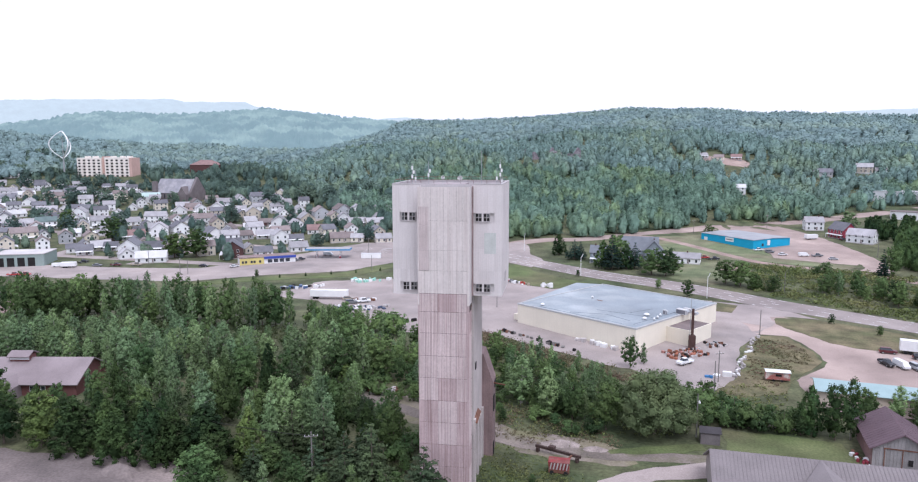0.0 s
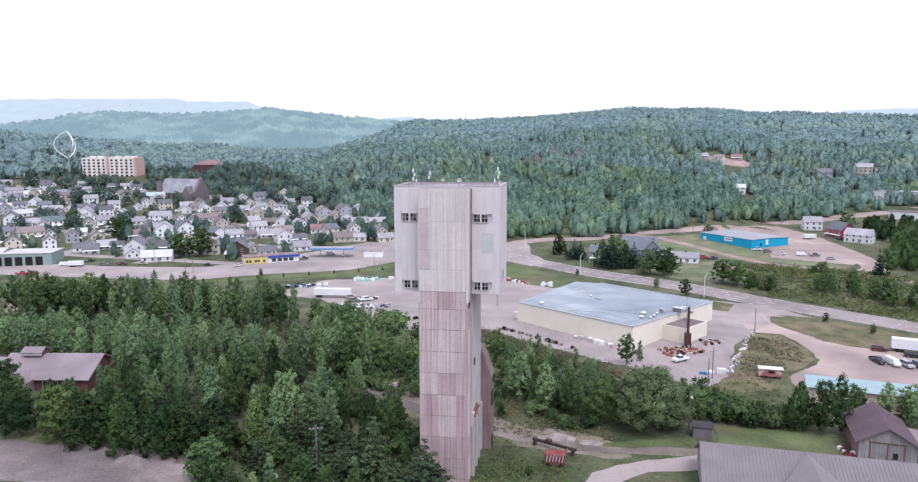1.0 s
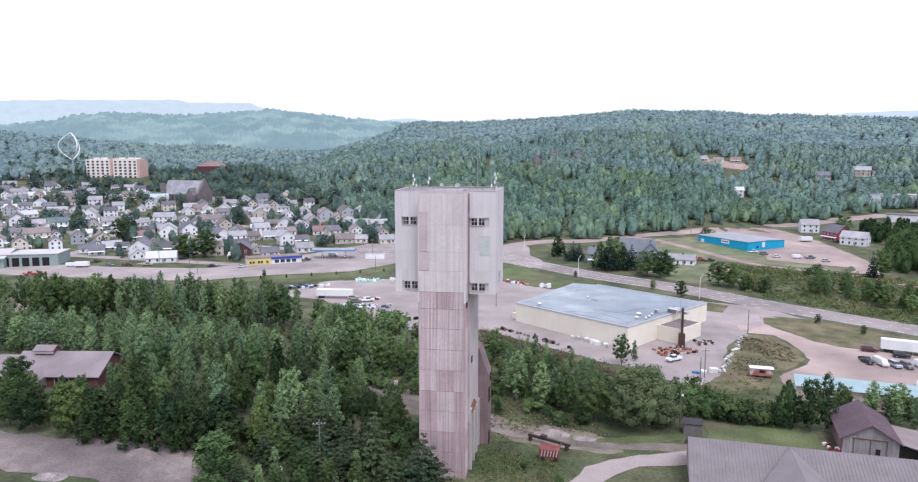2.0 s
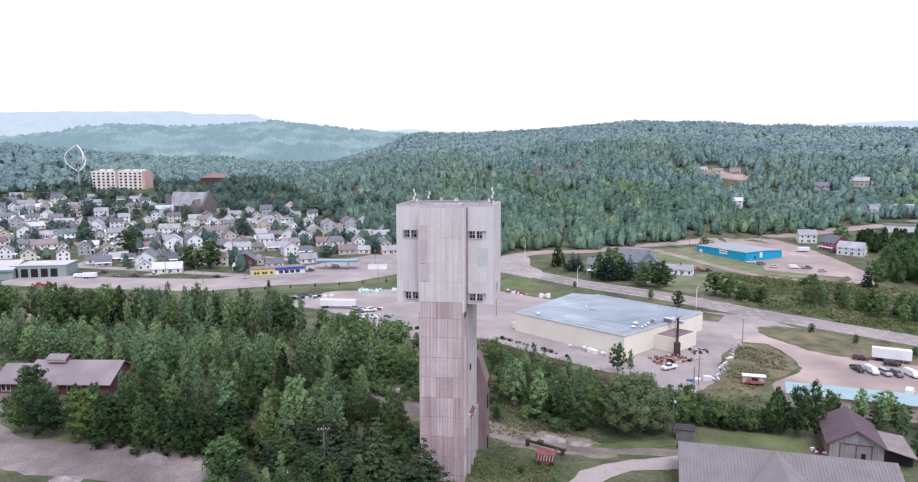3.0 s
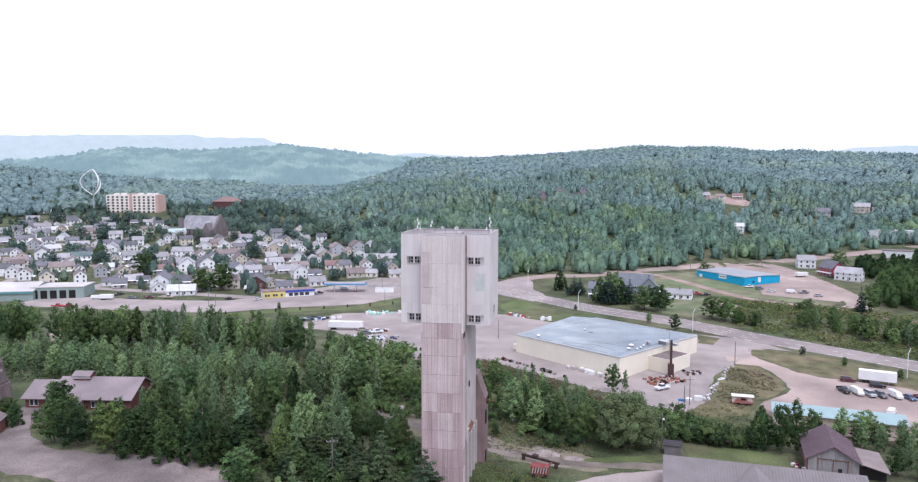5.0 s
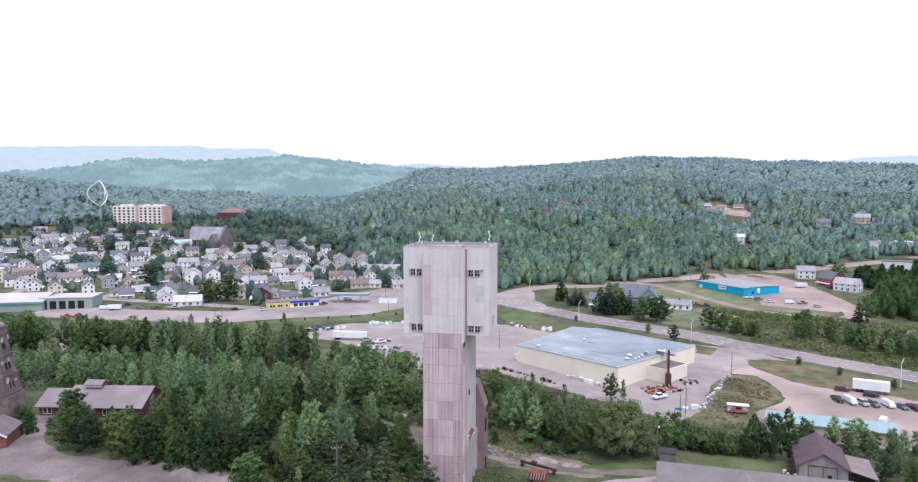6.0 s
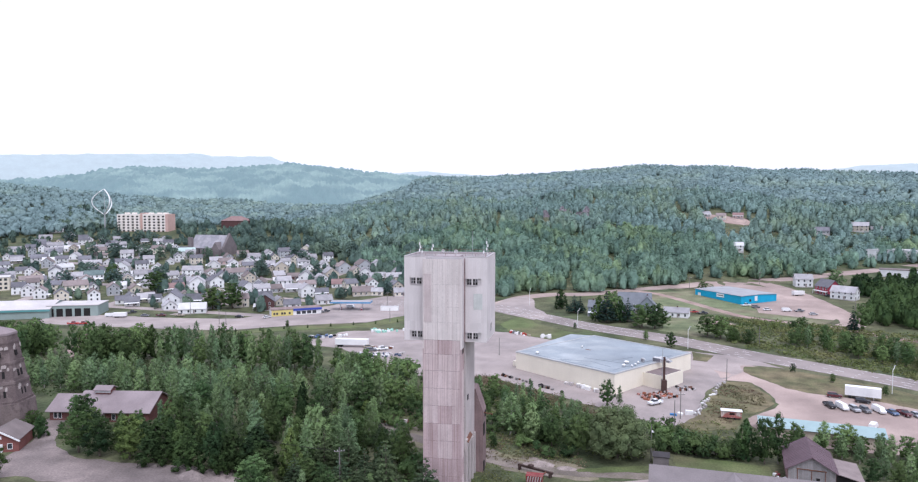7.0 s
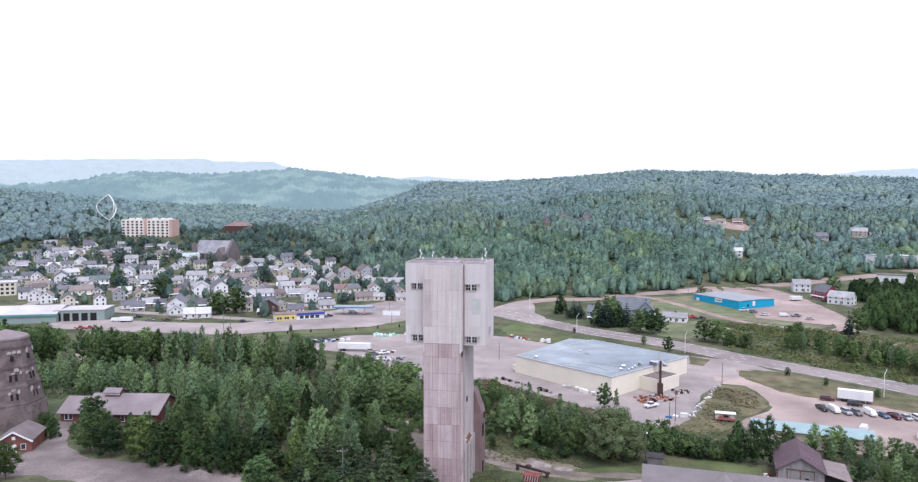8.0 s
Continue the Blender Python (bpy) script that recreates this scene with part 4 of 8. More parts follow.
# the row along the gravel lot, tree by tree
for kind, x, y, h, w, leaf in (("maple", -92.5, -3.2, 10.6, 8.6, "cedar"), ("maple", -85.5, -4.6, 10.2, 7.6, "cedar"), ("maple", -100.5, 9.4, 11.2, 8.0, "cedar"), ("maple", -77.0, -5.0, 11.4, 8.6, "lime"), ("maple", -81.5, -1.0, 10.0, 7.0, "cedar"),
                               ("cedar", -69.4, -5.5, 10.8, 7.6, None), ("cedar", -64.6, -3.0, 9.6, 5.6, None), ("cedar", -59.8, -8.0, 9.6, 5.8, None), ("cedar", -53.6, -6.9, 12.0, 6.2, None), ("cedar", -50.0, -5.4, 11.0, 6.6, None),
                               ("cedar", -45.1, -2.4, 12.0, 8.8, None), ("aspen", -48.5, 3.5, 14.0, 6.0, None), ("cedar", -37.3, -1.0, 12.2, 5.6, "lime"), ("maple", -40.5, -13.2, 10.0, 8.6, None), ("maple", -33.5, -1.5, 6.0, 7.0, None),
                               ("cedar", -110.8, 5.2, 6.0, 3.6, None), ("maple", -117.2, 9.9, 5.5, 5.6, "cedar")):
    H0, W0 = SPECIES[kind][:2]
    tree(kind, x, y, h, w * H0 / (W0 * h) * (1.2 if kind == "cedar" else 1.0), leaf, group="row of trees by the gravel lot", label="dense tree with yellowish green leaves" if leaf == "lime" else "")
grove([(-102, 11), (-92, 4), (-78, 3), (-62, 2), (-50, 3), (-50, 8), (-62, 9), (-84, 11)], 5.0, 11, ["maple", "cedar", "cedar"], 7.0, 9.0, "row of trees by the gravel lot", 0.9)
# middle woods
grove([(-86, 14), (-60, 10), (-46, 9), (-30, 2), (-16, 2), (-12, 14), (-20, 28), (-34, 38), (-60, 42), (-84, 38)], 4.7, 12, ["aspen", "maple", "aspen", "cedar", "maple", "pine", "aspen"], 7.5, 13.0, "middle woods", 0.8)
for x, y, h, w in ((-34.4, 9, 14.5, 1.15), (-30.5, 12, 13.5, 1.1), (-29.5, 17, 12.5, 1.05), (-38, 13, 13.0, 1.1), (-26, 10, 11.5, 1.1), (-31, 42, 6.4, 1.6)):
    tree("aspen", x, y, h, w, group="middle woods")
# light young aspens, with lower growth behind them
grove([(-165, 48), (-126, 43), (-107, 40), (-84, 37), (-62, 42), (-52, 46), (-60, 58), (-84, 60), (-120, 64), (-165, 68)], 4.1, 13, ["aspen"], 7.5, 10.5, "young aspens", 1.2)
grove([(-165, 70), (-120, 66), (-84, 62), (-56, 62), (-52, 80), (-82, 82), (-120, 84), (-165, 80)], 5.2, 34, ["aspen", "bush", "aspen"], 3.0, 5.0, "young aspens", 1.3)
# dark row behind them
grove([(-228, 92), (-190, 88), (-190, 104), (-206, 112), (-234, 112)], 4.8, 16, ["maple", "maple", "cedar"], 12.5, 16, "dark back row", 0.85)
grove([(-176, 93), (-158, 87), (-143, 88), (-143, 106), (-158, 107), (-176, 106)], 4.8, 36, ["maple", "maple", "cedar"], 12.0, 16, "dark back row", 0.8)
grove([(-136, 91), (-106, 89), (-82, 86), (-66, 88), (-66, 98), (-100, 106), (-136, 107)], 4.8, 14, ["maple", "aspen", "maple", "aspen"], 12.0, 16.5, "dark back row", 0.8)
grove([(-62, 87), (-46, 82), (-46, 90), (-62, 98)], 4.4, 30, ["maple", "aspen"], 8.0, 11.0, "dark back row", 0.9)
grove([(-64, 98), (-46, 91), (-28, 91), (-38, 103), (-56, 115)], 4.2, 37, ["maple", "aspen", "bush"], 4.5, 7.5, "dark back row", 1.1)
grove([(-30, 45), (-16, 37), (-7, 43), (-14, 54), (-28, 56)], 3.6, 38, ["bush", "maple", "bush"], 2.6, 4.8, "shrubs beyond the track", 1.1)
# tall pale aspens before the yard
grove([(-52, 42), (-40, 45), (-28, 51), (-24, 58), (-34, 68), (-48, 62)], 4.4, 35, ["aspen", "aspen", "maple"], 10.5, 14.5, "middle woods", 1.05)
# thicket beyond the tower
grove([(4, 62), (8, 46), (16, 38), (27, 34), (30, 46), (34, 58), (22, 68), (8, 78)], 3.9, 15, ["aspen", "aspen", "maple"], 4.5, 8.0, "thicket beyond the tower")
grove([(-38, 60), (-16, 50), (-6, 46), (2, 60), (2, 76), (-12, 88), (-38, 84)], 4.3, 17, ["aspen", "maple", "maple"], 5.0, 8.5, "thicket beyond the tower")
grove([(-46, -5), (-40, -18), (-32, -29), (-14, -30), (-3, -22), (-8, -9), (-20, -4)], 4.0, 25, ["maple", "pine", "maple", "aspen"], 5.0, 8.0, "trees at the tower's foot", 1.0)
grove([(-12, 14), (-12, -6), (-8, -8), (-8, 12)], 3.6, 26, ["maple", "bush"], 3.5, 6.0, "trees at the tower's foot")
tree("willow", 39.8, 29.5, 14.6, 1.16)
tree("maple", 29.6, 30.0, 11.0, 1.0)
tree("aspen", 16.8, 37.0, 11.0, 1.4)
tree("aspen", 20.0, 40.0, 9.5, 1.4)
tree("aspen", 10.5, 42.0, 11.5, 1.5)
tree("maple", 22.4, 35.0, 9.0, 1.0)
grove([(4, 32), (20, 27), (32, 29), (46, 40), (30, 62), (16, 70), (4, 82), (-20, 88), (-34, 70), (-10, 47)], 4.4, 33, ["bush", "bush", "bush", "maple"], 2.2, 3.8, "shrubs beyond the track", 1.15)
tree("aspen", 27, 40, 8.5, 1.1)
tree("maple", 33, 38, 8.0, 0.9)
tree("maple", 38.5, 74, 9.5, 0.8)
tree("aspen", 42.5, 78, 6.5, 1.0)
grove([(-30, 26), (-14, 16), (-12, 22), (-22, 31), (-34, 40)], 3.8, 28, ["aspen", "maple", "bush"], 3.0, 5.0, "middle woods")
grove([(80, 44), (94, 41), (108, 38), (110, 43), (94, 46), (82, 48)], 3.2, 29, ["maple", "aspen", "maple"], 3.5, 5.0, "trees behind the barn", 1.2)
tree("lime", -34, 47, 5.5)
tree("lime", -32, 52, 4.5)
for kind, x, y, h, w in (("cedar", 72.4, 34.5, 11.6, 0.88), ("maple", 76.4, 31.6, 12.4, 0.75), ("aspen", 79.8, 32.5, 12.6, 0.95)):
    tree(kind, x, y, h, w, "cedar", label="tall narrow dark green tree behind the barn")
grove([(86, 42), (96, 38), (112, 30), (128, 30), (126, 42), (104, 46), (92, 48)], 3.9, 18, ["aspen", "maple", "maple"], 5.0, 8.0, "trees behind the barn", 1.2)
grove([(96, 22), (110, 14), (130, 10), (132, 26), (112, 30), (100, 30)], 4.0, 19, ["maple", "aspen"], 4.0, 7.5, "trees behind the barn")
# hedge behind the little lawn
grove([(50, 36), (62, 32), (72, 33), (71, 40), (60, 44), (50, 44)], 2.6, 20, ["bush", "maple", "bush"], 3.2, 5.4, "hedge behind the lawn")
grove([(50, 46), (58, 50), (57, 58), (49, 54)], 2.6, 21, ["bush", "maple"], 2.4, 4.0, "hedge behind the lawn")
for x, y, h, w in ((-12.0, -6.8, 13.5, 0.95), (-2.8, -8.3, 12.0, 1.3), (-19.5, 0.5, 9.0, 1.25), (-15.5, 1.5, 10.5, 1.2), (-24, -3, 9.0, 1.2), (-17, -7, 8.5, 1.3), (-8.5, -11, 8.0, 1.3)):
    tree("pine", x, y, h, w)
for x, y, h in ((-36, -26, 8.5), (-30, -28, 7), (-22, -27, 6.5), (-6, -21, 5.5), (-1, -18, 4.0), (3, -16, 4.5), (7, -12, 3.2), (22, -4, 3.5), (12, -10, 2.4), (15, 3, 2.0)):
    tree("maple", x, y, h, 1.1)
tree("maple", -99, -22.5, 9.2, 1.0, "cedar")
tree("maple", -104.5, -24, 8.5, 1.1, "cedar")
tree("maple", -108, 15, 8.5, 0.9)
# along the highway and round the houses
for k, x, y, h, w in (("cedar", 17, 253, 11.5, 1.1), ("spruce", 25, 240, 10.5, 1.9), ("spruce", 28, 243, 9.5, 1.8), ("cedar", 38, 217, 14, 0.8), ("spruce", 42, 214, 17, 1.5), ("maple", 45, 222, 17, 0.85), ("cedar", 49, 216, 13, 0.8), ("spruce", 53, 217, 12, 1.6),
                      ("maple", 59, 203, 12.5, 1.1), ("maple", 65, 201, 12.5, 1.1), ("maple", 69, 205, 9, 1.0), ("maple", 88, 188, 11, 1.1), ("maple", 93, 184, 11.5, 1.0), ("cedar", 98, 180, 7, 1.3), ("maple", 104, 176, 7, 1.1),
                      ("maple", 137, 215, 5.5, 1.4), ("maple", 132, 211, 4.5, 1.3), ("spruce", 158, 208, 13, 1.0), ("maple", 164, 213, 14, 0.8), ("maple", 106, 318, 9, 1.0)):
    tree(k, x, y, h, w * (1.35 if k != "spruce" else 1.0), group="trees by the highway")
grove([(118, 172), (140, 158), (158, 136), (176, 116), (192, 120), (176, 148), (150, 172), (128, 182)], 5.0, 22, ["maple", "aspen", "maple"], 6.0, 10.0, "trees by the highway")
for x, y, h in ((58.7, 176, 5.0), (68.3, 162.5, 7.5), (109.4, 128.3, 3.6), (119.2, 115, 3.8), (131.5, 101.5, 3.8), (-121, 182, 4.0), (26, 196, 3.0)):
    tree("maple", x, y, h, 1.0, far=True, group="saplings by the road")
for i in range(9):
    tree("cedar", -152 + i * 10.5, 161 + i * 5.4, 2.0, 0.8, far=True, group="saplings by the road")


def weeds(name, poly, spacing, seed, w, h, leaf, label, leafsize=0.22, per=10):
    """Knee-high plants and brambles that cover rough ground, in one mesh."""
    pts, rng = [], np.random.default_rng(seed)
    xs, ys = [p[0] for p in poly], [p[1] for p in poly]
    n = int((max(xs) - min(xs)) * (max(ys) - min(ys)) / spacing ** 2)
    x, y = rng.uniform(min(xs), max(xs), n), rng.uniform(min(ys), max(ys), n)
    inside = np.zeros(n, bool)
    for (x0, y0), (x1, y1) in zip(poly, poly[1:] + poly[:1]):
        c = (y0 > y) != (y1 > y)
        inside ^= c & (x < (x1 - x0) * (y - y0) / (y1 - y0 + 1e-9) + x0)
    keep = inside & (wave(x, y, 0.35, seed) + rng.normal(size=n) * 0.3 > -0.35)
    x, y = x[keep], y[keep]
    if not len(x):
        return
    big = 0.5 + rng.random(len(x)) ** 2 * 1.3
    cen = np.stack([x, y, height(x, y) + h * 0.35 * big], -1)
    v, f, soft = leaves(rng, cen, w / 2 * big, np.full(len(x), per), leafsize, h / w)
    me = soft_normals(raw_mesh(name, v, f), soft)
    me.materials.append(LEAF[leaf])
    tagged(new(name, me), label, "weeds", "", "stuff")


weeds("weeds", [(4, 30), (20, 24), (32, 26), (48, 30), (44, 40), (30, 66), (22, 74), (4, 86), (-20, 96), (-40, 80), (-30, 56), (-10, 44)], 1.3, 51, 1.5, 0.9, "weed", "tall green weeds and brambles beyond the track")
weeds("dry_weeds", [(-24, 96), (-5, 102.5), (10, 91.5), (21, 84), (31, 76), (38, 72.5), (46, 64), (40, 60), (30, 66), (18, 74), (4, 84), (-10, 94), (-24, 90)], 0.7, 52, 1.4, 1.1, "dry", "brown dry weeds along the yard")
weeds("dry_weeds", [(8, 28), (16, 24), (26, 24), (26, 30), (16, 34), (8, 40)], 1.1, 53, 1.5, 0.9, "dry", "brown dry weeds by the track")
weeds("weeds", [(96, 172), (112, 158), (140, 132), (170, 104), (196, 96), (210, 190), (170, 212), (140, 226), (110, 236), (92, 226), (100, 196)], 1.6, 54, 2.4, 1.1, "weed", "rough green meadow of tall weeds", 0.4)
weeds("bramble", [(108, 204), (124, 198), (150, 196), (168, 204), (150, 220), (120, 230), (106, 224)], 2.2, 55, 2.8, 1.9, "weed", "brambles and low shrubs in the meadow", 0.42, 14)
weeds("dry_weeds", [(79, 106), (88, 107), (91, 96), (90, 87), (85, 79), (78, 72), (73, 61), (66, 60), (68, 71), (74, 90)], 1.1, 56, 1.2, 0.35, "dry", "thin dry grass beside the car park", 0.3, 6)
weeds("weeds", [(48, 44), (58, 48), (70, 46), (76, 58), (70, 64), (62, 62), (52, 56)], 1.2, 57, 1.5, 1.1, "weed", "weeds between yard and hedge")
weeds("weeds", [(-2, -8), (12, -12), (26, -8), (22, 6), (8, 12), (2, 4)], 1.0, 58, 1.3, 0.6, "weed", "rough grass and weeds at the tower's foot", 0.2)
weeds("dry_weeds", [(4, 24), (14, 20), (30, 19.5), (34, 24), (24, 33), (8, 42), (-4, 44), (0, 34)], 0.9, 64, 1.1, 0.6, "dry", "brown dead weeds on the bare soil", 0.15, 8)
weeds("grass_tufts", [(-2, -10), (14, -14), (18, -6), (23, 2), (26, 9), (20, 15), (6, 20), (0, 10)], 0.75, 65, 0.8, 0.28, "weed", "tufts of rough grass at the tower's foot", 0.12, 7)
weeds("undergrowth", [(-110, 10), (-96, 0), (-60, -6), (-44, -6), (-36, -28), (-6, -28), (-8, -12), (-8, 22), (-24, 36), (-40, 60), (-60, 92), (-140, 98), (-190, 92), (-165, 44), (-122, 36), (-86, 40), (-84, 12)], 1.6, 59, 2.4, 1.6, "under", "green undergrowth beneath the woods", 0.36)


def canopy(name, x, y, hgt, wid, per, leaf, label, seed, flake=1.0, lowest=0.28, body=1.0):
    """Many crowns far off in one mesh: each is an uneven dome of several bulges, fringed with leaf sprays."""
    rng = np.random.default_rng(seed)
    n = len(x)
    z = height(x, y)
    pointed = rng.random(n) < 0.06
    # the dome: four rings of six corners and a tip
    rings, m = np.array([0.0, 0.34, 0.70, 0.92]), 6
    full, cone = np.array([0.66, 0.98, 0.86, 0.46]), np.array([0.75, 0.58, 0.28, 0.08])
    a = np.linspace(0, 2 * math.pi, m, endpoint=False)[None, None] + (rng.random(n) * 6)[:, None, None] + 0.45 * np.arange(4)[None, :, None]
    env = np.where(pointed[:, None], cone, full)[:, :, None] * (1 + 0.5 * (rng.random((n, 4, m)) - 0.5)) * wid[:, None, None] / 2 * body
    up = (lowest + (1 - lowest) * rings)[None, :, None] + 0.09 * (rng.random((n, 4, m)) - 0.5)
    dome = np.stack([x[:, None, None] + env * np.cos(a), y[:, None, None] + env * np.sin(a), z[:, None, None] + hgt[:, None, None] * up], -1).reshape(n, 4 * m, 3)
    slope = np.array([-0.25, 0.2, 0.9, 2.0])[None, :, None]
    dn = np.stack([np.cos(a), np.sin(a), np.broadcast_to(slope, a.shape)], -1).reshape(n, 4 * m, 3)
    tip = np.stack([x, y, z + hgt * 1.0], -1)[:, None]
    v0 = np.concatenate([dome, tip], 1)
    n0 = np.concatenate([dn, np.broadcast_to(np.array([0, 0, 1.0]), (n, 1, 3))], 1)
    n0 = n0 / np.linalg.norm(n0, axis=2)[:, :, None] + rng.normal(size=n0.shape) * 0.25
    face = []
    for r in range(3):
        for i in range(m):
            j = (i + 1) % m
            face += [(r * m + i, r * m + j, (r + 1) * m + j), (r * m + i, (r + 1) * m + j, (r + 1) * m + i)]
    face += [(3 * m + i, 3 * m + (i + 1) % m, 4 * m) for i in range(m)]
    f0 = np.array(face)[None] + (4 * m + 1) * np.arange(n)[:, None, None]
    # sprays on the dome, set on its faces
    per = np.broadcast_to(per, n)
    k = np.repeat(np.arange(n), per)
    q = len(k)
    tri = np.array(face)[rng.integers(0, len(face), q)]
    b = rng.dirichlet((1, 1, 1), q)[:, :, None]
    c, cn = (v0[k[:, None], tri] * b).sum(1), (n0[k[:, None], tri] * b).sum(1)
    c += cn * (rng.random(q) * (0.17 + 0.5 * (1 - body)) * wid[k])[:, None]
    nrm = cn + rng.normal(size=(q, 3)) * 0.5
    u = np.cross(nrm, rng.normal(size=(q, 3)))
    u /= np.linalg.norm(u, axis=1)[:, None]
    w = np.cross(nrm / np.linalg.norm(nrm, axis=1)[:, None], u)
    far = np.hypot(x - ORIGIN[0], y - ORIGIN[1])
    s = (flake * (0.16 + 0.00088 * far[k]) * (0.6 + 0.8 * rng.random(q)))[:, None]
    v1 = np.stack([c + u * s * 1.1, c - u * s * 0.6 + w * s * 0.7, c - u * s * 0.6 - w * s * 0.7], 1).reshape(-1, 3)
    v0 = v0.reshape(-1, 3)
    f1 = np.arange(3 * q).reshape(-1, 3) + len(v0)
    soft = np.concatenate([n0.reshape(-1, 3), np.repeat(cn + rng.normal(size=(q, 3)) * 0.4, 3, axis=0)])
    me = soft_normals(raw_mesh(name, np.concatenate([v0, v1]), np.concatenate([f0.reshape(-1, 3), f1])), soft)
    me.materials.append(LEAF[leaf])
    return tagged(new(name, me), label, "forest", "", "stuff")


# tree-free circles; chains of them open sightlines from the camera to houses and rock
TREE_GAPS = [(54, 470, 16), (52, 418, 9), (52, 408, 9), (118, 372, 7), (120, 386, 6), (-5, 330, 6), (-4, 342, 6), (158, 462, 10), (156, 446, 9), (154, 432, 7), (170, 588, 26), (168, 566, 20), (166, 548, 14), (287, 556, 10), (280, 540, 9), (4, 584, 15), (-14, 584, 9), (22, 584, 10), (250, 548, 9)]


def far_forest():
    rng = np.random.default_rng(77)
    pts = []
    for az0 in np.arange(-46, 30, 0.25):
        r = 400.0
        while r < 1590:
            step = 9.4 + 3.2 * (r - 440) / 1100
            az = az0 + rng.random() * 0.25
            if rng.random() < 0.25 * math.pi / 180 * r / step * 1.15:
                pts.append((az, r + rng.random() * step))
            r += step
    p = np.array(pts)
    az, r = p[:, 0], p[:, 1]
    x, y = ORIGIN[0] + r * np.sin(np.radians(az)), ORIGIN[1] + r * np.cos(np.radians(az))
    start = np.interp(az, [-46, -27, -23, -19, -14, -10, -6, -1.2, 1.8, 6.3, 10.9, 14.6, 17.5, 20.9, 25, 30], [940, 930, 760, 600, 490, 420, 410, 428, 433, 468, 492, 525, 548, 590, 640, 640])
    rc = np.interp(az, CREST[:, 0], CREST[:, 1])
    keep = (r > start - 8 + 6 * wave(x, y, 0.05, 3.0)) & (r < rc + 60)
    for cx, cy, cr in TREE_GAPS:
        keep &= np.hypot(x - cx, y - cy) > cr
    x, y, r = x[keep], y[keep], r[keep]
    n = len(x)
    per = np.where(r < 560, 220, np.where(r < 750, 112, np.where(r < 1000, 54, 24)))
    tall, wide = 8 + 6 * rng.random(n), 7.8 + 6.5 * rng.random(n) ** 1.5
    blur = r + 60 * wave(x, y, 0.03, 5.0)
    # each farther belt takes a paler, bluer leaf colour as painted haze
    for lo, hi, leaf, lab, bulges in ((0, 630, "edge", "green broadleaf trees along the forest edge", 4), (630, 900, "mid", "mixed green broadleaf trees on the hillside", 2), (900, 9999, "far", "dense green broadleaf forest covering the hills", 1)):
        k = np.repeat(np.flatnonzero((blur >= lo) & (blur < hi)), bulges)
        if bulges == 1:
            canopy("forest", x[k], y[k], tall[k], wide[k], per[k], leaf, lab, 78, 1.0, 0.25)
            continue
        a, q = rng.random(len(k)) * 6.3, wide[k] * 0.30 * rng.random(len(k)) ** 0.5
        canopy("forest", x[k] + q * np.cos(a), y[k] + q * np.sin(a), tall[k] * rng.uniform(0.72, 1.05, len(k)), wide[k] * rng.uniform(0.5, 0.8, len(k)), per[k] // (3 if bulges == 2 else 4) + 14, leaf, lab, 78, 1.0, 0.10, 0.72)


far_forest()

for poly, gap, hmin, hmax, seed, lab in (([(172, 226), (190, 214), (230, 200), (260, 230), (250, 290), (215, 300), (196, 280), (184, 256)], 6.5, 10.0, 16.0, 23, "tall dark trees beyond the lane"),
                                         ([(200, 305), (240, 300), (270, 330), (255, 380), (215, 370), (202, 345)], 7.5, 7.0, 12.0, 24, "trees behind the lane houses")):
    spots, rng = scatter(poly, gap, seed)
    hx, hy = np.array([p[0] for p in spots]), np.array([p[1] for p in spots])
    hh = rng.uniform(hmin, hmax, len(hx))
    k = np.repeat(np.arange(len(hx)), 4)
    a, q = rng.random(len(k)) * 6.3, 2.2 * rng.random(len(k)) ** 0.5
    canopy("lane_woods", hx[k] + q * np.cos(a), hy[k] + q * np.sin(a), hh[k] * rng.uniform(0.65, 1.05, len(k)), hh[k] * rng.uniform(0.3, 0.45, len(k)), 130, "cedar", lab, 96, 1.0, 0.1, 0.84)

# ---- buildings ----
WALLS = {
    "white": mat("white_siding", (0.74, 0.735, 0.735), 0.7, 0.06, 0.3, 4.0, 0.1, rand=0.14), "cream": mat("cream_siding", (0.66, 0.60, 0.50), 0.75, 0.06, 0.3, 4.0, 0.1, rand=0.10),
    "beige": mat("beige_siding", (0.52, 0.46, 0.38), 0.75, 0.06, 0.3, 4.0, 0.1, rand=0.10), "grey": mat("grey_siding", (0.40, 0.41, 0.43), 0.75, 0.06, 0.3, 4.0, 0.1, rand=0.12),
    "pink": mat("pinkish_siding", (0.58, 0.42, 0.39), 0.75, 0.06, 0.3, 4.0, 0.1), "brick": mat("dark_red_brick", (0.10, 0.050, 0.048), 0.85, 0.15, 0.5, 6.0, 0.3),
    "blue": mat("blue_grey_siding", (0.36, 0.43, 0.50), 0.75, 0.06, 0.3, 4.0, 0.1), "slate": mat("slate_grey_siding", (0.235, 0.265, 0.295), 0.75, 0.08, 0.3, 4.0, 0.1), "red": mat("barn_red_siding", (0.28, 0.045, 0.068), 0.75, 0.08, 0.3, 4.0, 0.1)}
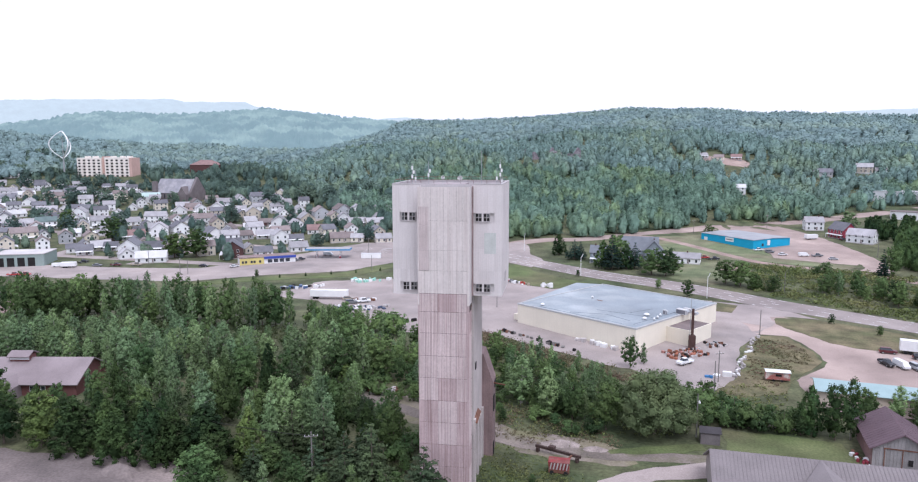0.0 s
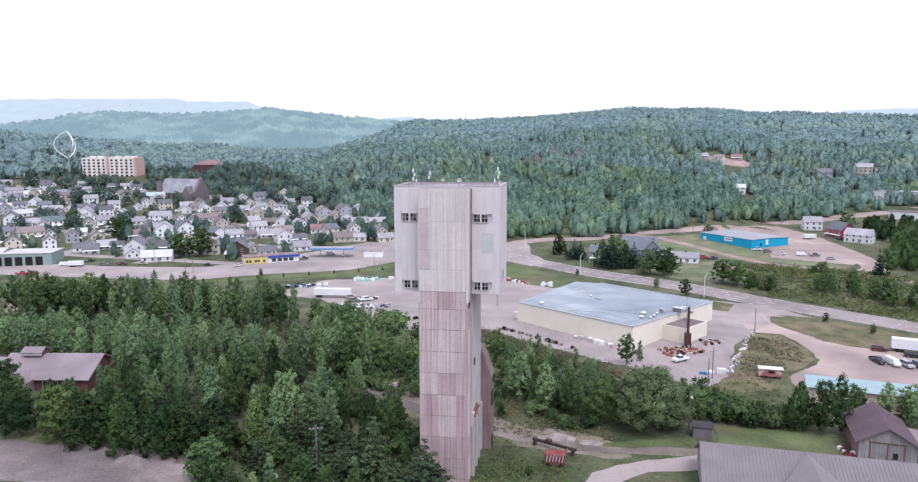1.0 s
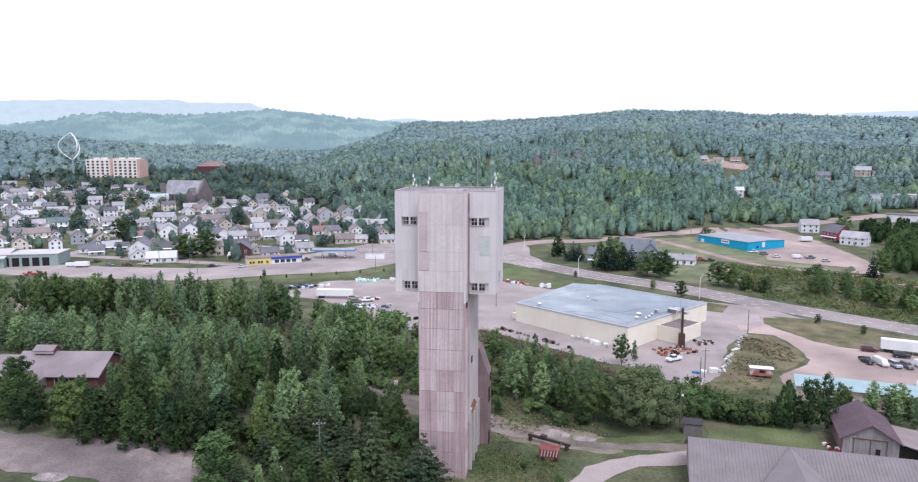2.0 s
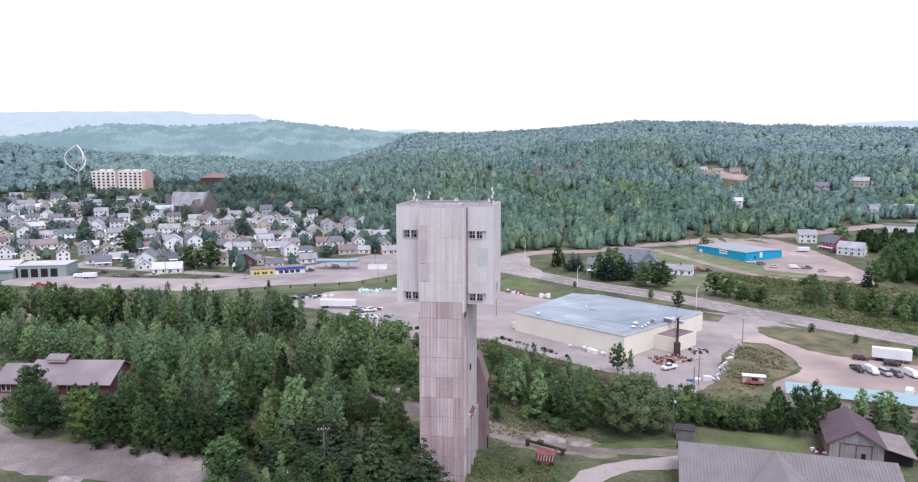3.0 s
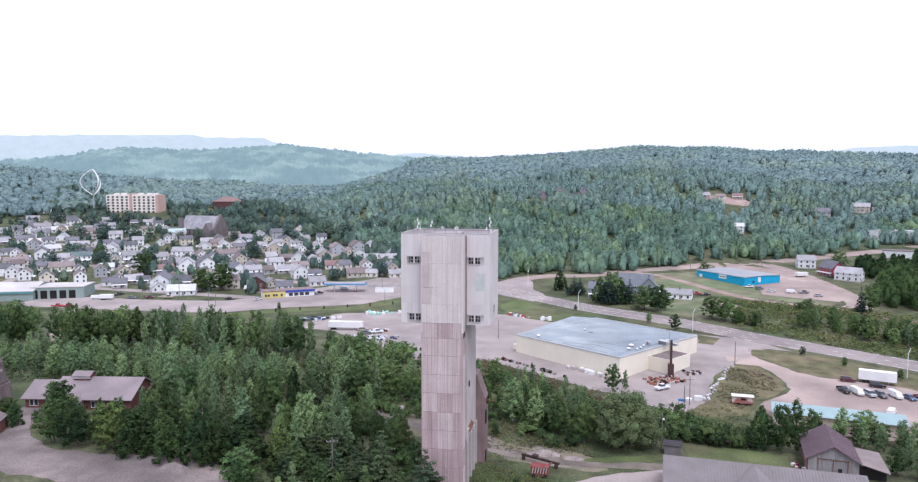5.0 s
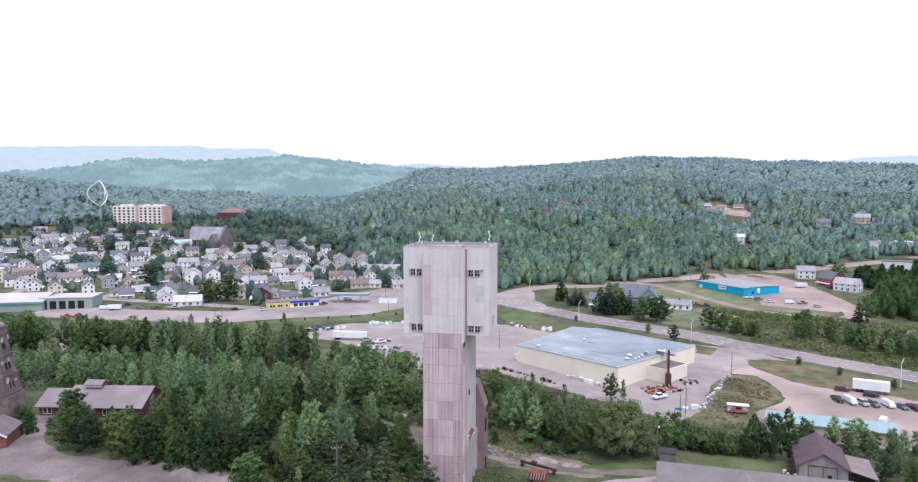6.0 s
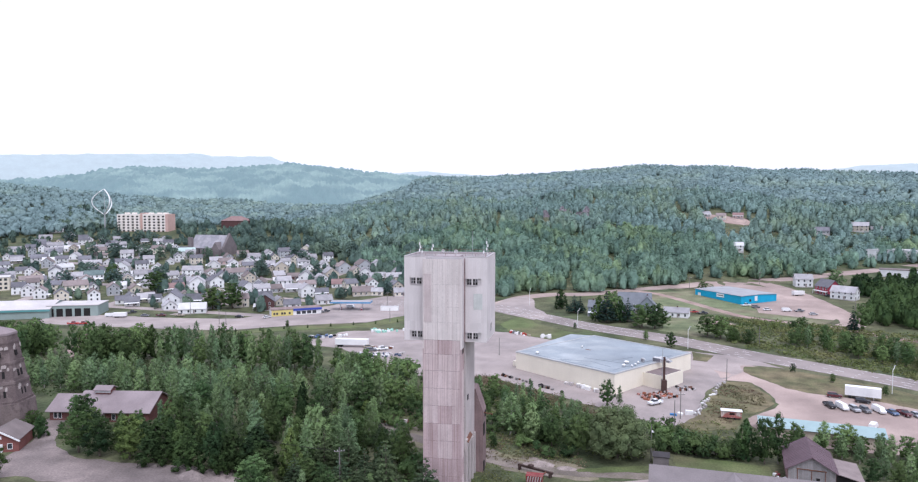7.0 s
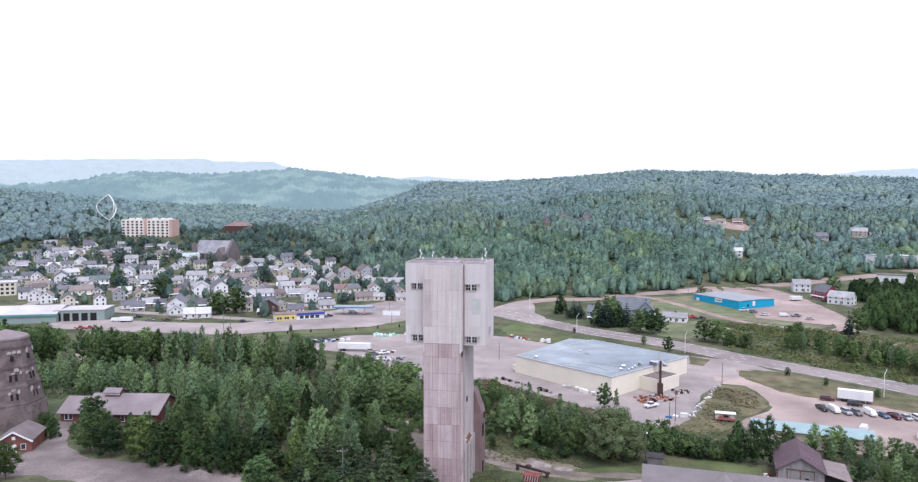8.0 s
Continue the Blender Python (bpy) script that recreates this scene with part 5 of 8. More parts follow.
ROOFS = {
    "grey": mat("grey_shingles", (0.34, 0.325, 0.335), 0.9, 0.14, 0.3, 5.0, 0.3, rand=0.2), "dark": mat("dark_shingles", (0.155, 0.152, 0.168), 0.9, 0.16, 0.3, 5.0, 0.3, rand=0.25),
    "brown": mat("brown_shingles", (0.225, 0.185, 0.178), 0.9, 0.15, 0.3, 5.0, 0.3, rand=0.25), "pale": mat("pale_roofing", (0.55, 0.54, 0.54), 0.8, 0.08, 0.3, 5.0, 0.1, rand=0.15),
    "red": mat("red_shingles", (0.25, 0.165, 0.155), 0.9, 0.14, 0.3, 5.0, 0.3), "green": mat("green_shingles", (0.145, 0.19, 0.185), 0.9, 0.14, 0.3, 5.0, 0.3), "slate": mat("slate_grey_shingles", (0.175, 0.185, 0.205), 0.9, 0.14, 0.3, 5.0, 0.3), "mint": mat("mint_metal_roof", (0.42, 0.52, 0.49), 0.6, 0.06, 0.3, 5.0, 0.1)}
WORDS = {"white": "white", "cream": "cream", "beige": "beige", "grey": "grey", "pink": "pinkish", "brick": "dark red brick", "blue": "blue-grey", "red": "barn-red", "slate": "slate-grey"}
RWORD = {"grey": "grey shingle", "dark": "dark shingle", "brown": "brown shingle", "pale": "pale", "red": "reddish shingle", "green": "green shingle", "mint": "mint green metal", "slate": "slate shingle"}
GLASS = mat("window_glass", (0.045, 0.05, 0.06), 0.15, 0.2, 1.0, 4.0, 0.0, spec=0.5)
SHARED = {}


def window_on(parent, m, w=1.0, h=1.4, frame=None):
    """A framed window proud of its wall, facing -y of m."""
    key = (w, h, (frame or WHITE).name)
    if key not in SHARED:
        o, i = [(-w / 2 - 0.1, -0.1), (w / 2 + 0.1, -0.1), (w / 2 + 0.1, h + 0.1), (-w / 2 - 0.1, h + 0.1)], [(-w / 2, 0), (w / 2, 0), (w / 2, h), (-w / 2, h)]
        v = [(x, 0.05, z) for x, z in o] + [(x, -0.07, z) for x, z in o] + [(x, -0.07, z) for x, z in i] + [(x, -0.02, z) for x, z in i]
        fs = [(k + r, k + (r + 1) % 4, k + 4 + (r + 1) % 4, k + 4 + r) for k in (0, 4, 8) for r in range(4)] + [(12, 13, 14, 15)]
        f = Geo().add(v, fs).mesh("window")
        f.materials.append(frame or WHITE)
        f.materials.append(GLASS)
        f.polygons[12].material_index = 1
        SHARED[key] = f
    return part("window", SHARED[key], None, parent, m=m)


def roof_pair(g, L, D, eave, rise, over=0.4, t=0.2):
    """Two roof slopes with an overhang, the ridge along x."""
    k = rise / (D / 2)
    for s in (-1, 1):
        g.slab([(-L / 2 - over, s * (D / 2 + over), eave - over * k + t), (L / 2 + over, s * (D / 2 + over), eave - over * k + t), (L / 2 + over, 0, eave + rise + t), (-L / 2 - over, 0, eave + rise + t)], t)
    return g


def house(x, y, rot, L, D, eave, rise, wall, roof, label="", chimney=None, name="house", group="houses of the town", windows=True):
    """A gabled house: walls, roof, windows, door and chimney; the ridge runs along its length."""
    rng = np.random.default_rng(int(abs(x * 7 + y * 3)))
    storeys = "two-storey" if eave > 4.5 else "low"
    h = thing(name, pose(x, y, gz(x, y), 0, 0, rot), label or f"{storeys} {WORDS[wall]} house with a {RWORD[roof]} gable roof", "house", group)
    part("wall", Geo().gable(-L / 2, -D / 2, L / 2, D / 2, -1.2, eave, eave + rise), WALLS[wall], h)
    part("roof", roof_pair(Geo(), L, D, eave, rise), ROOFS[roof], h)
    part("foundation", Geo().box(-L / 2 - 0.05, -D / 2 - 0.05, -1.5, L / 2 + 0.05, D / 2 + 0.05, 0.35), CONC, h)
    if windows:
        for z in ([0.9, 3.6] if eave > 4.5 else [0.9]):
            n = max(2, int(L / 3.2))
            for i in range(n):
                window_on(h, pose(-L / 2 + (i + 0.5) * L / n, -D / 2, z))
            for s in (-1, 1):
                # windows only on the gable end that faces the camera
                end = Vector((math.cos(radians(rot)) * s, math.sin(radians(rot)) * s))
                if end.dot(Vector((20 - x, -117 - y)).normalized()) > 0.15:
                    for i in range(2):
                        window_on(h, pose(s * L / 2, -D / 4 + i * D / 2, z, 0, 0, 90 * s))
        window_on(h, pose(-L / 2, 0, eave + 0.2, 0, 0, -90), 0.9, 1.0)
    part("door", Geo().box(0.6, -D / 2 - 0.06, 0.3, 1.6, -D / 2 + 0.02, 2.35), ROOFS["brown"], h)
    if chimney or (chimney is None and rng.random() < 0.5):
        cx = L * rng.uniform(-0.25, 0.3)
        part("chimney", Geo().box(cx - 0.3, -0.3, eave, cx + 0.3, 0.3, eave + rise + 0.9), WALLS["brick"], h)
    if rng.random() < 0.35:
        g = Geo().slab([(-L / 2, -D / 2, 2.7), (L / 2, -D / 2, 2.7), (L / 2, -D / 2 - 1.8, 2.3), (-L / 2, -D / 2 - 1.8, 2.3)], 0.12)
        for px in (-L / 2 + 0.2, L / 2 - 0.2):
            g.box(px - 0.07, -D / 2 - 1.7, 0, px + 0.07, -D / 2 - 1.56, 2.3)
        part("porch", g, WALLS["white"], h)
    return h


def store():
    s = thing("store_building", pose(4.5, 116.0, 0.9, 0, 0, -38), "large cream-walled store with a flat pale blue-grey roof", "store")
    L, D, H = 46.5, 49.5, 7.0
    cream = mat("cream_block_wall", (0.78, 0.72, 0.60), 0.85, 0.05, 0.15, 4.0, 0.15, streak=((0.60, 0.53, 0.44), 0.2))
    part("wall", Geo().box(0, 0, -1.5, L, D, H - 0.2), cream, s)
    bluegrey = mat("blue_grey_membrane", (0.32, 0.352, 0.372), 0.85, 0.14, 0.08, 2.0, 0.15, tint=(0.255, 0.285, 0.31), alt=(0.39, 0.415, 0.428), alt_scale=0.12)
    part("roof", Geo().box(0.3, 0.3, H - 0.2, L - 0.3, D - 0.3, H + 0.02), bluegrey, s, "pale blue-grey roof membrane with seams")
    g = Geo()
    for a in ((-0.12, -0.12, L + 0.12, 0.3), (-0.12, D - 0.3, L + 0.12, D + 0.12), (-0.12, 0.3, 0.3, D - 0.3), (L - 0.3, 0.3, L + 0.12, D - 0.3)):
        g.box(a[0], a[1], H - 0.25, a[2], a[3], H + 0.22)
    part("roof_edge", g, mat("grey_coping", (0.45, 0.45, 0.45), 0.7, 0.1, 0.4, 5.0, 0.1), s)
    seam = mat("dark_roof_seam", (0.17, 0.19, 0.215), 0.8, 0.2, 0.3, 3.0, 0.1)
    for i, (x0, y0, x1, y1) in enumerate(((20, 3, 30, 9), (30, 9, 40, 7), (24, 12, 44, 16), (8, 2, 40, 2.4), (43, 4, 44, 40), (34, 16, 36, 26))):
        part("roof_seam", Geo().tube((x0, y0, H + 0.03), (x1, y1, H + 0.03), 0.07, None, 5), seam, s)
    part("roof_patch", Geo().box(15, 24, H + 0.02, 17.5, 24.8, H + 0.05), RUST, s, "rust coloured patch")
    wing = [(-0.12, 0.6), (-0.12, D - 0.4), (-9.2, D - 4.8)]
    part("side_wing", Geo().prism(wing, -1.5, H - 0.05), cream, s)
    part("wing_roof", Geo().prism([(-0.13, 0.9), (-0.13, D - 0.6), (-9.0, D - 5.0)], H - 0.05, H + 0.05), bluegrey, s)
    part("loading_dock", Geo().box(-3.5, 2, -1.5, 0, 9, 2.6), cream, s)
    a = part("annex", Geo().box(L, 17, -1.5, L + 8, 30.5, 4.6), cream, s)
    part("annex_roof", Geo().box(L + 0.25, 17.25, 4.6, L + 7.75, 30.25, 4.7), mat("brown_felt", (0.19, 0.15, 0.145), 0.95, 0.2, 0.3, 3.0, 0.3), a)
    part("annex_coping", Geo().box(L, 17, 4.6, L + 8, 17.25, 4.85).box(L + 7.75, 17.25, 4.6, L + 8, 30.5, 4.85).box(L, 30.25, 4.6, L + 7.75, 30.5, 4.85), cream, a)
    return s


store()


def roof_unit(x, y, z, w, d, h, label):
    """An air handler on the roof: cabinet, grille and hood."""
    u = thing("air_handler", pose(x, y, z, 0, 0, -38), label, "roof unit", "roof units of the store")
    part("cabinet", Geo().box(-w / 2, -d / 2, 0, w / 2, d / 2, h), ROOFS["pale"], u)
    part("grille", Geo().box(-w / 2 + 0.15, -d / 2 - 0.05, 0.2, w / 2 - 0.15, -d / 2, h - 0.2), ROOFS["dark"], u)
    part("hood", Geo().slab([(w / 2, -d / 2, h), (w / 2, d / 2, h), (w / 2 + 0.6, d / 2, h - 0.5), (w / 2 + 0.6, -d / 2, h - 0.5)], 0.06), STEEL, u)


RT = 7.95
for x, y, w, d, h in ((57.5, 108.5, 3.4, 1.8, 1.6), (59.5, 110.8, 2.4, 1.6, 1.4), (61.2, 107.8, 1.4, 1.2, 1.0), (52.0, 107.4, 1.0, 1.0, 1.4)):
    roof_unit(x, y, RT, w, d, h, "grey metal air handler on the flat roof")


def roof_dome(x, y, z, r, label):
    """A round vent: collar and a shallow cap."""
    u = thing("roof_vent", pose(x, y, z), label, "roof vent", "roof units of the store")
    part("collar", Geo().tube((0, 0, 0), (0, 0, 0.5), r * 0.8, None, 12), STEEL, u)
    g = Geo()
    g.tube((0, 0, 0.5), (0, 0, 0.75), r, r * 0.8, 12).tube((0, 0, 0.75), (0, 0, 0.95), r * 0.8, r * 0.3, 12)
    part("cap", g, WHITE, u)


for x, y, r in ((46.0, 104.2, 0.95), (44.8, 99.0, 0.7), (49.0, 101.0, 0.4), (47.6, 98.4, 0.35), (50.2, 104.2, 0.4), (13.0, 114.0, 0.7), (30.0, 128.0, 0.4)):
    roof_dome(x, y, RT, r, "round white vent cap on the flat roof")


def smokestack():
    s = thing("smokestack", pose(58.2, 93.6, 0.6), "dark rust-brown steel smokestack on a square firebox", "chimney")
    part("firebox", Geo().box(-0.9, -0.9, -0.3, 0.9, 0.9, 4.4), mat("sooty_steel", (0.075, 0.042, 0.036), 0.8, 0.25, 0.8, 6.0, 0.3), s)
    part("pipe", Geo().tube((0, 0, 4.4), (0, 0, 12.5), 0.42, 0.38, 12), mat("sooty_steel", (0.075, 0.042, 0.036), 0.8, 0.25, 0.8, 6.0, 0.3), s)
    part("thin_pipe", Geo().tube((-0.6, 0.3, 4.4), (-0.6, 0.3, 15.5), 0.09, 0.08), STEEL, s)


smokestack()


def blue_store():
    s = thing("blue_building", pose(121.9, 279.7, gz(121, 285), 0, 0, 123.2), "long bright blue metal building with a pale grey low roof", "building")
    blue = mat("bright_blue_siding", (0.02, 0.35, 0.57), 0.6, 0.06, 0.3, 4.0, 0.05)
    L, D, H = 39.0, 28.0, 4.8
    part("wall", Geo().gable(0, -D, L, 0, -1.0, H, H + 0.4), blue, s)
    g = Geo()
    g.slab([(-0.4, -D - 0.4, H + 0.15), (L + 0.4, -D - 0.4, H + 0.15), (L + 0.4, -D / 2, H + 0.6), (-0.4, -D / 2, H + 0.6)], 0.2)
    g.slab([(-0.4, 0.4, H + 0.15), (L + 0.4, 0.4, H + 0.15), (L + 0.4, -D / 2, H + 0.6), (-0.4, -D / 2, H + 0.6)], 0.2)
    part("roof", g, mat("pale_metal_roof", (0.335, 0.34, 0.355), 0.7, 0.10, 0.2, 3.0, 0.1, tint=(0.27, 0.275, 0.29)), s)
    part("sign_panel", Geo().box(14, 0.0, 2.2, 20, 0.15, 4.4), WHITE, s, "white sign panel")
    part("sign_bar", Geo().box(14.6, 0.15, 3.0, 19.4, 0.2, 3.6), ROOFS["dark"], s)
    part("door", Geo().box(34, 0.0, 0, 36.5, 0.1, 2.8), WHITE, s, "white door")
    part("small_sign", Geo().box(-0.15, -12.5, 1.5, 0.0, -10.5, 4.4), WHITE, s)
    for y in (-7,):
        part("window", Geo().box(-0.1, y - 0.7, 1.2, 0.02, y + 0.7, 2.6), GLASS, s)


blue_store()
house(179, 361, -2, 11, 8, 5.4, 3.2, "white", "grey", group="houses beyond the lane")
house(184, 326, -72, 13, 9, 5.4, 4.2, "red", "dark", group="houses beyond the lane")
house(188, 308, -40, 14, 8, 4.6, 3.4, "white", "grey", group="houses beyond the lane")
house(58.5, 250, -6, 18, 12, 4.6, 6.2, "slate", "slate", "large slate-grey house with steep grey roof", group="houses by the highway")
house(65.0, 245.5, 84, 9, 9, 5.0, 4.8, "slate", "slate", "front gable wing of the slate-grey house", group="houses by the highway")
house(37, 234, -8, 8, 8, 5.2, 3.2, "slate", "slate", "narrow grey two-storey house behind spruces", group="houses by the highway")
house(80, 238, -14, 13, 9, 2.8, 2.2, "white", "grey", "low white garage with a grey roof", group="houses by the highway")


def flat_block(name, x, y, rot, L, D, H, wall, roof, label, category="building", over=0.3):
    b = thing(name, pose(x, y, gz(x, y), 0, 0, rot), label, category)
    part("wall", Geo().box(-L / 2, -D / 2, -1.5, L / 2, D / 2, H), wall, b)
    part("roof", Geo().box(-L / 2 - over, -D / 2 - over, H, L / 2 + over, D / 2 + over, H + 0.35), roof, b)
    return b


def station():
    b = flat_block("filling_station", -133.5, 221, 33, 28, 9, 3.4, WHITE, mat("rusty_tar_roof", (0.24, 0.18, 0.17), 0.9, 0.3, 0.3, 3.0, 0.2), "low yellow and white shop with a blue fascia", "shop")
    part("yellow_front", Geo().box(-14.05, -4.6, -0.2, -2, -4.5, 3.3), mat("yellow_paint", (0.64, 0.54, 0.20), 0.6, 0.06, 0.4, 4.0, 0.05), b, "yellow painted front")
    part("blue_fascia", Geo().box(-2, -4.95, 2.5, 14.3, -4.81, 3.75), mat("deep_blue_paint", (0.05, 0.08, 0.36), 0.5, 0.06, 0.4, 4.0, 0.05), b, "deep blue fascia")
    for x in (-12.5, -11, -8.2, -6.8, -4):
        part("window", Geo().box(x - 0.55, -4.68, 0.8, x + 0.55, -4.6, 2.0), GLASS, b)
    for x in (1, 4, 7, 10):
        part("window", Geo().box(x - 1.1, -4.56, 0.5, x + 1.1, -4.48, 2.2), GLASS, b)
    c = thing("fuel_canopy", pose(-106.5, 240.5, gz(-106, 240), 0, 0, 8), "flat fuel canopy with a bright blue edge on posts", "canopy")
    part("canopy", Geo().box(-12, -4, 4.3, 12, 4, 5.2), mat("sky_blue_fascia", (0.12, 0.28, 0.47), 0.5, 0.06, 0.4, 4.0, 0.05), c)
    part("canopy_top", Geo().box(-11.8, -3.8, 5.2, 11.8, 3.8, 5.25), ROOFS["grey"], c)
    for px in (-6.5, 6.5):
        part("post", Geo().box(px - 0.25, -0.25, -0.3, px + 0.25, 0.25, 4.3), WHITE, c)
        p = thing("fuel_pump", pose(-106.5 + px, 239.8, gz(-106, 240), 0, 0, 8), "red and white fuel pump under the canopy", "fuel pump")
        part("body", Geo().box(-0.5, -0.4, 0, 0.5, 0.4, 1.7), WALLS["red"], p)
        part("panel", Geo().box(-0.4, -0.44, 0.9, 0.4, -0.4, 1.6), WHITE, p)


station()


def depot():
    grn = mat("grey_green_block", (0.28, 0.34, 0.32), 0.85, 0.08, 0.2, 4.0, 0.15)
    teal = mat("teal_trim", (0.12, 0.30, 0.30), 0.7, 0.08, 0.2, 4.0, 0.1)
    pale = mat("pale_gravel_roof", (0.58, 0.55, 0.54), 0.9, 0.10, 0.1, 2.0, 0.2, tint=(0.50, 0.46, 0.45))
    b = flat_block("bus_garage", -258, 200, 20, 27, 18, 6.0, grn, pale, "grey-green garage with dark open bays", "garage")
    for i in range(5):
        x = -11.6 + i * 4.8
        # black panel on the solid wall, coloured as the bay's inner shade
        part("bay", Geo().box(x - 1.7, -9.06, -0.6, x + 1.7, -8.9, 4.4), DARK, b, "near-black panel for the shade in an open bay")
    c = thing("depot_building", pose(-292, 190, gz(-292, 190), 0, 0, 22), "large low depot with a pale roof and teal trim", "building")
    part("wall", Geo().gable(-24, -16, 24, 16, -1.5, 5.0, 8.0), grn, c)
    part("roof", roof_pair(Geo(), 48, 32, 5.0, 3.0, 0.5, 0.25), pale, c)
    part("fascia", Geo().box(-24.6, -16.7, 3.9, 24.6, -16.5, 4.9), teal, c)
    d = flat_block("school_building", -395, 268, 40, 40, 16, 9.5, WALLS["cream"], pale, "long three-storey school with bands of windows", "school")
    for z in (1.2, 4.2, 7.2):
        for i in range(12):
            part("window", Geo().box(-18.4 + i * 3.2, -8.07, z, -16.6 + i * 3.2, -7.95, z + 1.7), GLASS, d)


depot()


def apartments():
    a = thing("apartment_block", pose(-491, 606, gz(-491, 606) - 2.5, 0, 0, 2) @ Matrix.Diagonal((0.92, 1, 1, 1)), "seven-storey pale and brick-red apartment block", "apartment block")
    pale = mat("pale_brick", (0.76, 0.70, 0.64), 0.85, 0.05, 0.2, 4.0, 0.1)
    red = mat("salmon_brick", (0.56, 0.38, 0.33), 0.85, 0.06, 0.2, 4.0, 0.1)
    part("wall", Geo().box(-41, -6, -3, -9, 8, 22.5).box(-3, -8, -3, 29, 6, 23), pale, a)
    part("brick_tower", Geo().box(-9, -4, -3, -3, 8, 24), red, a, "salmon brick stair tower")
    part("brick_end", Geo().box(29, -8.2, -3, 32.5, 8, 22.6), red, a, "salmon brick end wall")
    part("brick_band", Geo().box(-41.1, -6.1, -0.5, -9, -6.0, 2.0).box(-3, -8.1, -0.5, 29, -8.0, 2.0), red, a)
    for x in (-30, -20, 4, 16, 25):
        part("penthouse", Geo().box(x - 2, -3, 22.4, x + 2, 3, 24.4), pale, a)
    g = Geo().box(-1.45, -0.12, 0, 1.45, 0.05, 1.75).mesh("window")
    g.materials.append(DARK)
    b = Geo().box(-1.7, -1.1, -1.1, 1.7, -0.06, -0.15).mesh("balcony")
    b.materials.append(pale)
    for f in range(6):
        for i in range(5):
            for x, y in ((-37.8 + i * 6.4, -6), (0.2 + i * 6.4, -8)):
                part("window", g, None, a, m=pose(x, y, 1.6 + f * 3.45))
                if i in (1, 3):
                    part("balcony", b, None, a, m=pose(x, y, 1.6 + f * 3.45))
    return a


apartments()
b = flat_block("brick_hall", -402, 655, 2, 32, 18, 9, WALLS["brick"], WALLS["brick"], "broad red brick hall with a hipped red roof", "hall")
part("hip_roof", Geo().add([(-16.5, -9.5, 9.4), (16.5, -9.5, 9.4), (16.5, 9.5, 9.4), (-16.5, 9.5, 9.4), (-7, 0, 15), (7, 0, 15)], [(0, 1, 5, 4), (2, 3, 4, 5), (1, 2, 5), (3, 0, 4)]), ROOFS["red"], b)


def church():
    c = thing("church", pose(-328, 468, gz(-328, 468), 0, 0, -8), "long grey stone church with a steep grey roof", "church")
    stone = mat("dark_sandstone", (0.18, 0.155, 0.155), 0.9, 0.15, 0.3, 3.0, 0.3)
    part("wall", Geo().gable(-19, -9, 19, 9, -2, 7, 19), stone, c)
    part("roof", roof_pair(Geo(), 37, 18, 7, 12, 0.4, 0.25), mat("church_slates", (0.27, 0.262, 0.285), 0.85, 0.16, 0.3, 3.0, 0.3, tint=(0.33, 0.315, 0.33)), c)
    part("front_gable", Geo().gable(-1.2, -10, 1.2, 10, -2, 8, 21), stone, c, m=pose(20, 0, 0))
    part("transept", Geo().gable(-7, -4.5, 7, 4.5, -2, 6, 13), stone, c, m=pose(14, -7, 0, 0, 0, 90))
    part("steeple_stub", Geo().box(-19.5, -11, -2, -15.5, -8, 17), stone, c)
    for i in range(5):
        part("window", Geo().box(-14 + i * 5.2, -9.1, 2.0, -12.6 + i * 5.2, -8.95, 5.8), GLASS, c)


church()


def turbine():
    t = thing("wind_turbine", pose(-546, 600, gz(-546, 600) - 4), "white vertical-axis wind turbine with bowed blades", "wind turbine")
    part("mast", Geo().tube((0, 0, -1), (0, 0, 24), 1.1, 0.8, 12).tube((0, 0, 24), (0, 0, 55), 0.35, 0.25, 8), STEEL, t)
    for k in range(3):
        a = math.radians(212 + 120 * k)
        ring, n = [], 24
        for i in range(n + 1):
            f = i / n
            r, tw = 13.2 * math.sin(math.pi * f) ** 0.95 + 0.3, a + 0.3 * (f - 0.5)
            c, d = Vector((r * math.cos(tw), r * math.sin(tw), 24.0 + 31 * f)), Vector((-math.sin(tw), math.cos(tw), 0))
            out = Vector((math.cos(tw), math.sin(tw), 0))
            ring += [tuple(c + d * 0.75), tuple(c + out * 0.6), tuple(c - d * 0.75), tuple(c - out * 0.6)]
        g = Geo().add(ring, [(4 * q + i, 4 * q + (i + 1) % 4, 4 * q + 4 + (i + 1) % 4, 4 * q + 4 + i) for q in range(n) for i in range(4)] + [(3, 2, 1, 0), (4 * n, 4 * n + 1, 4 * n + 2, 4 * n + 3)])
        part("blade", g, WHITE, t)


turbine()


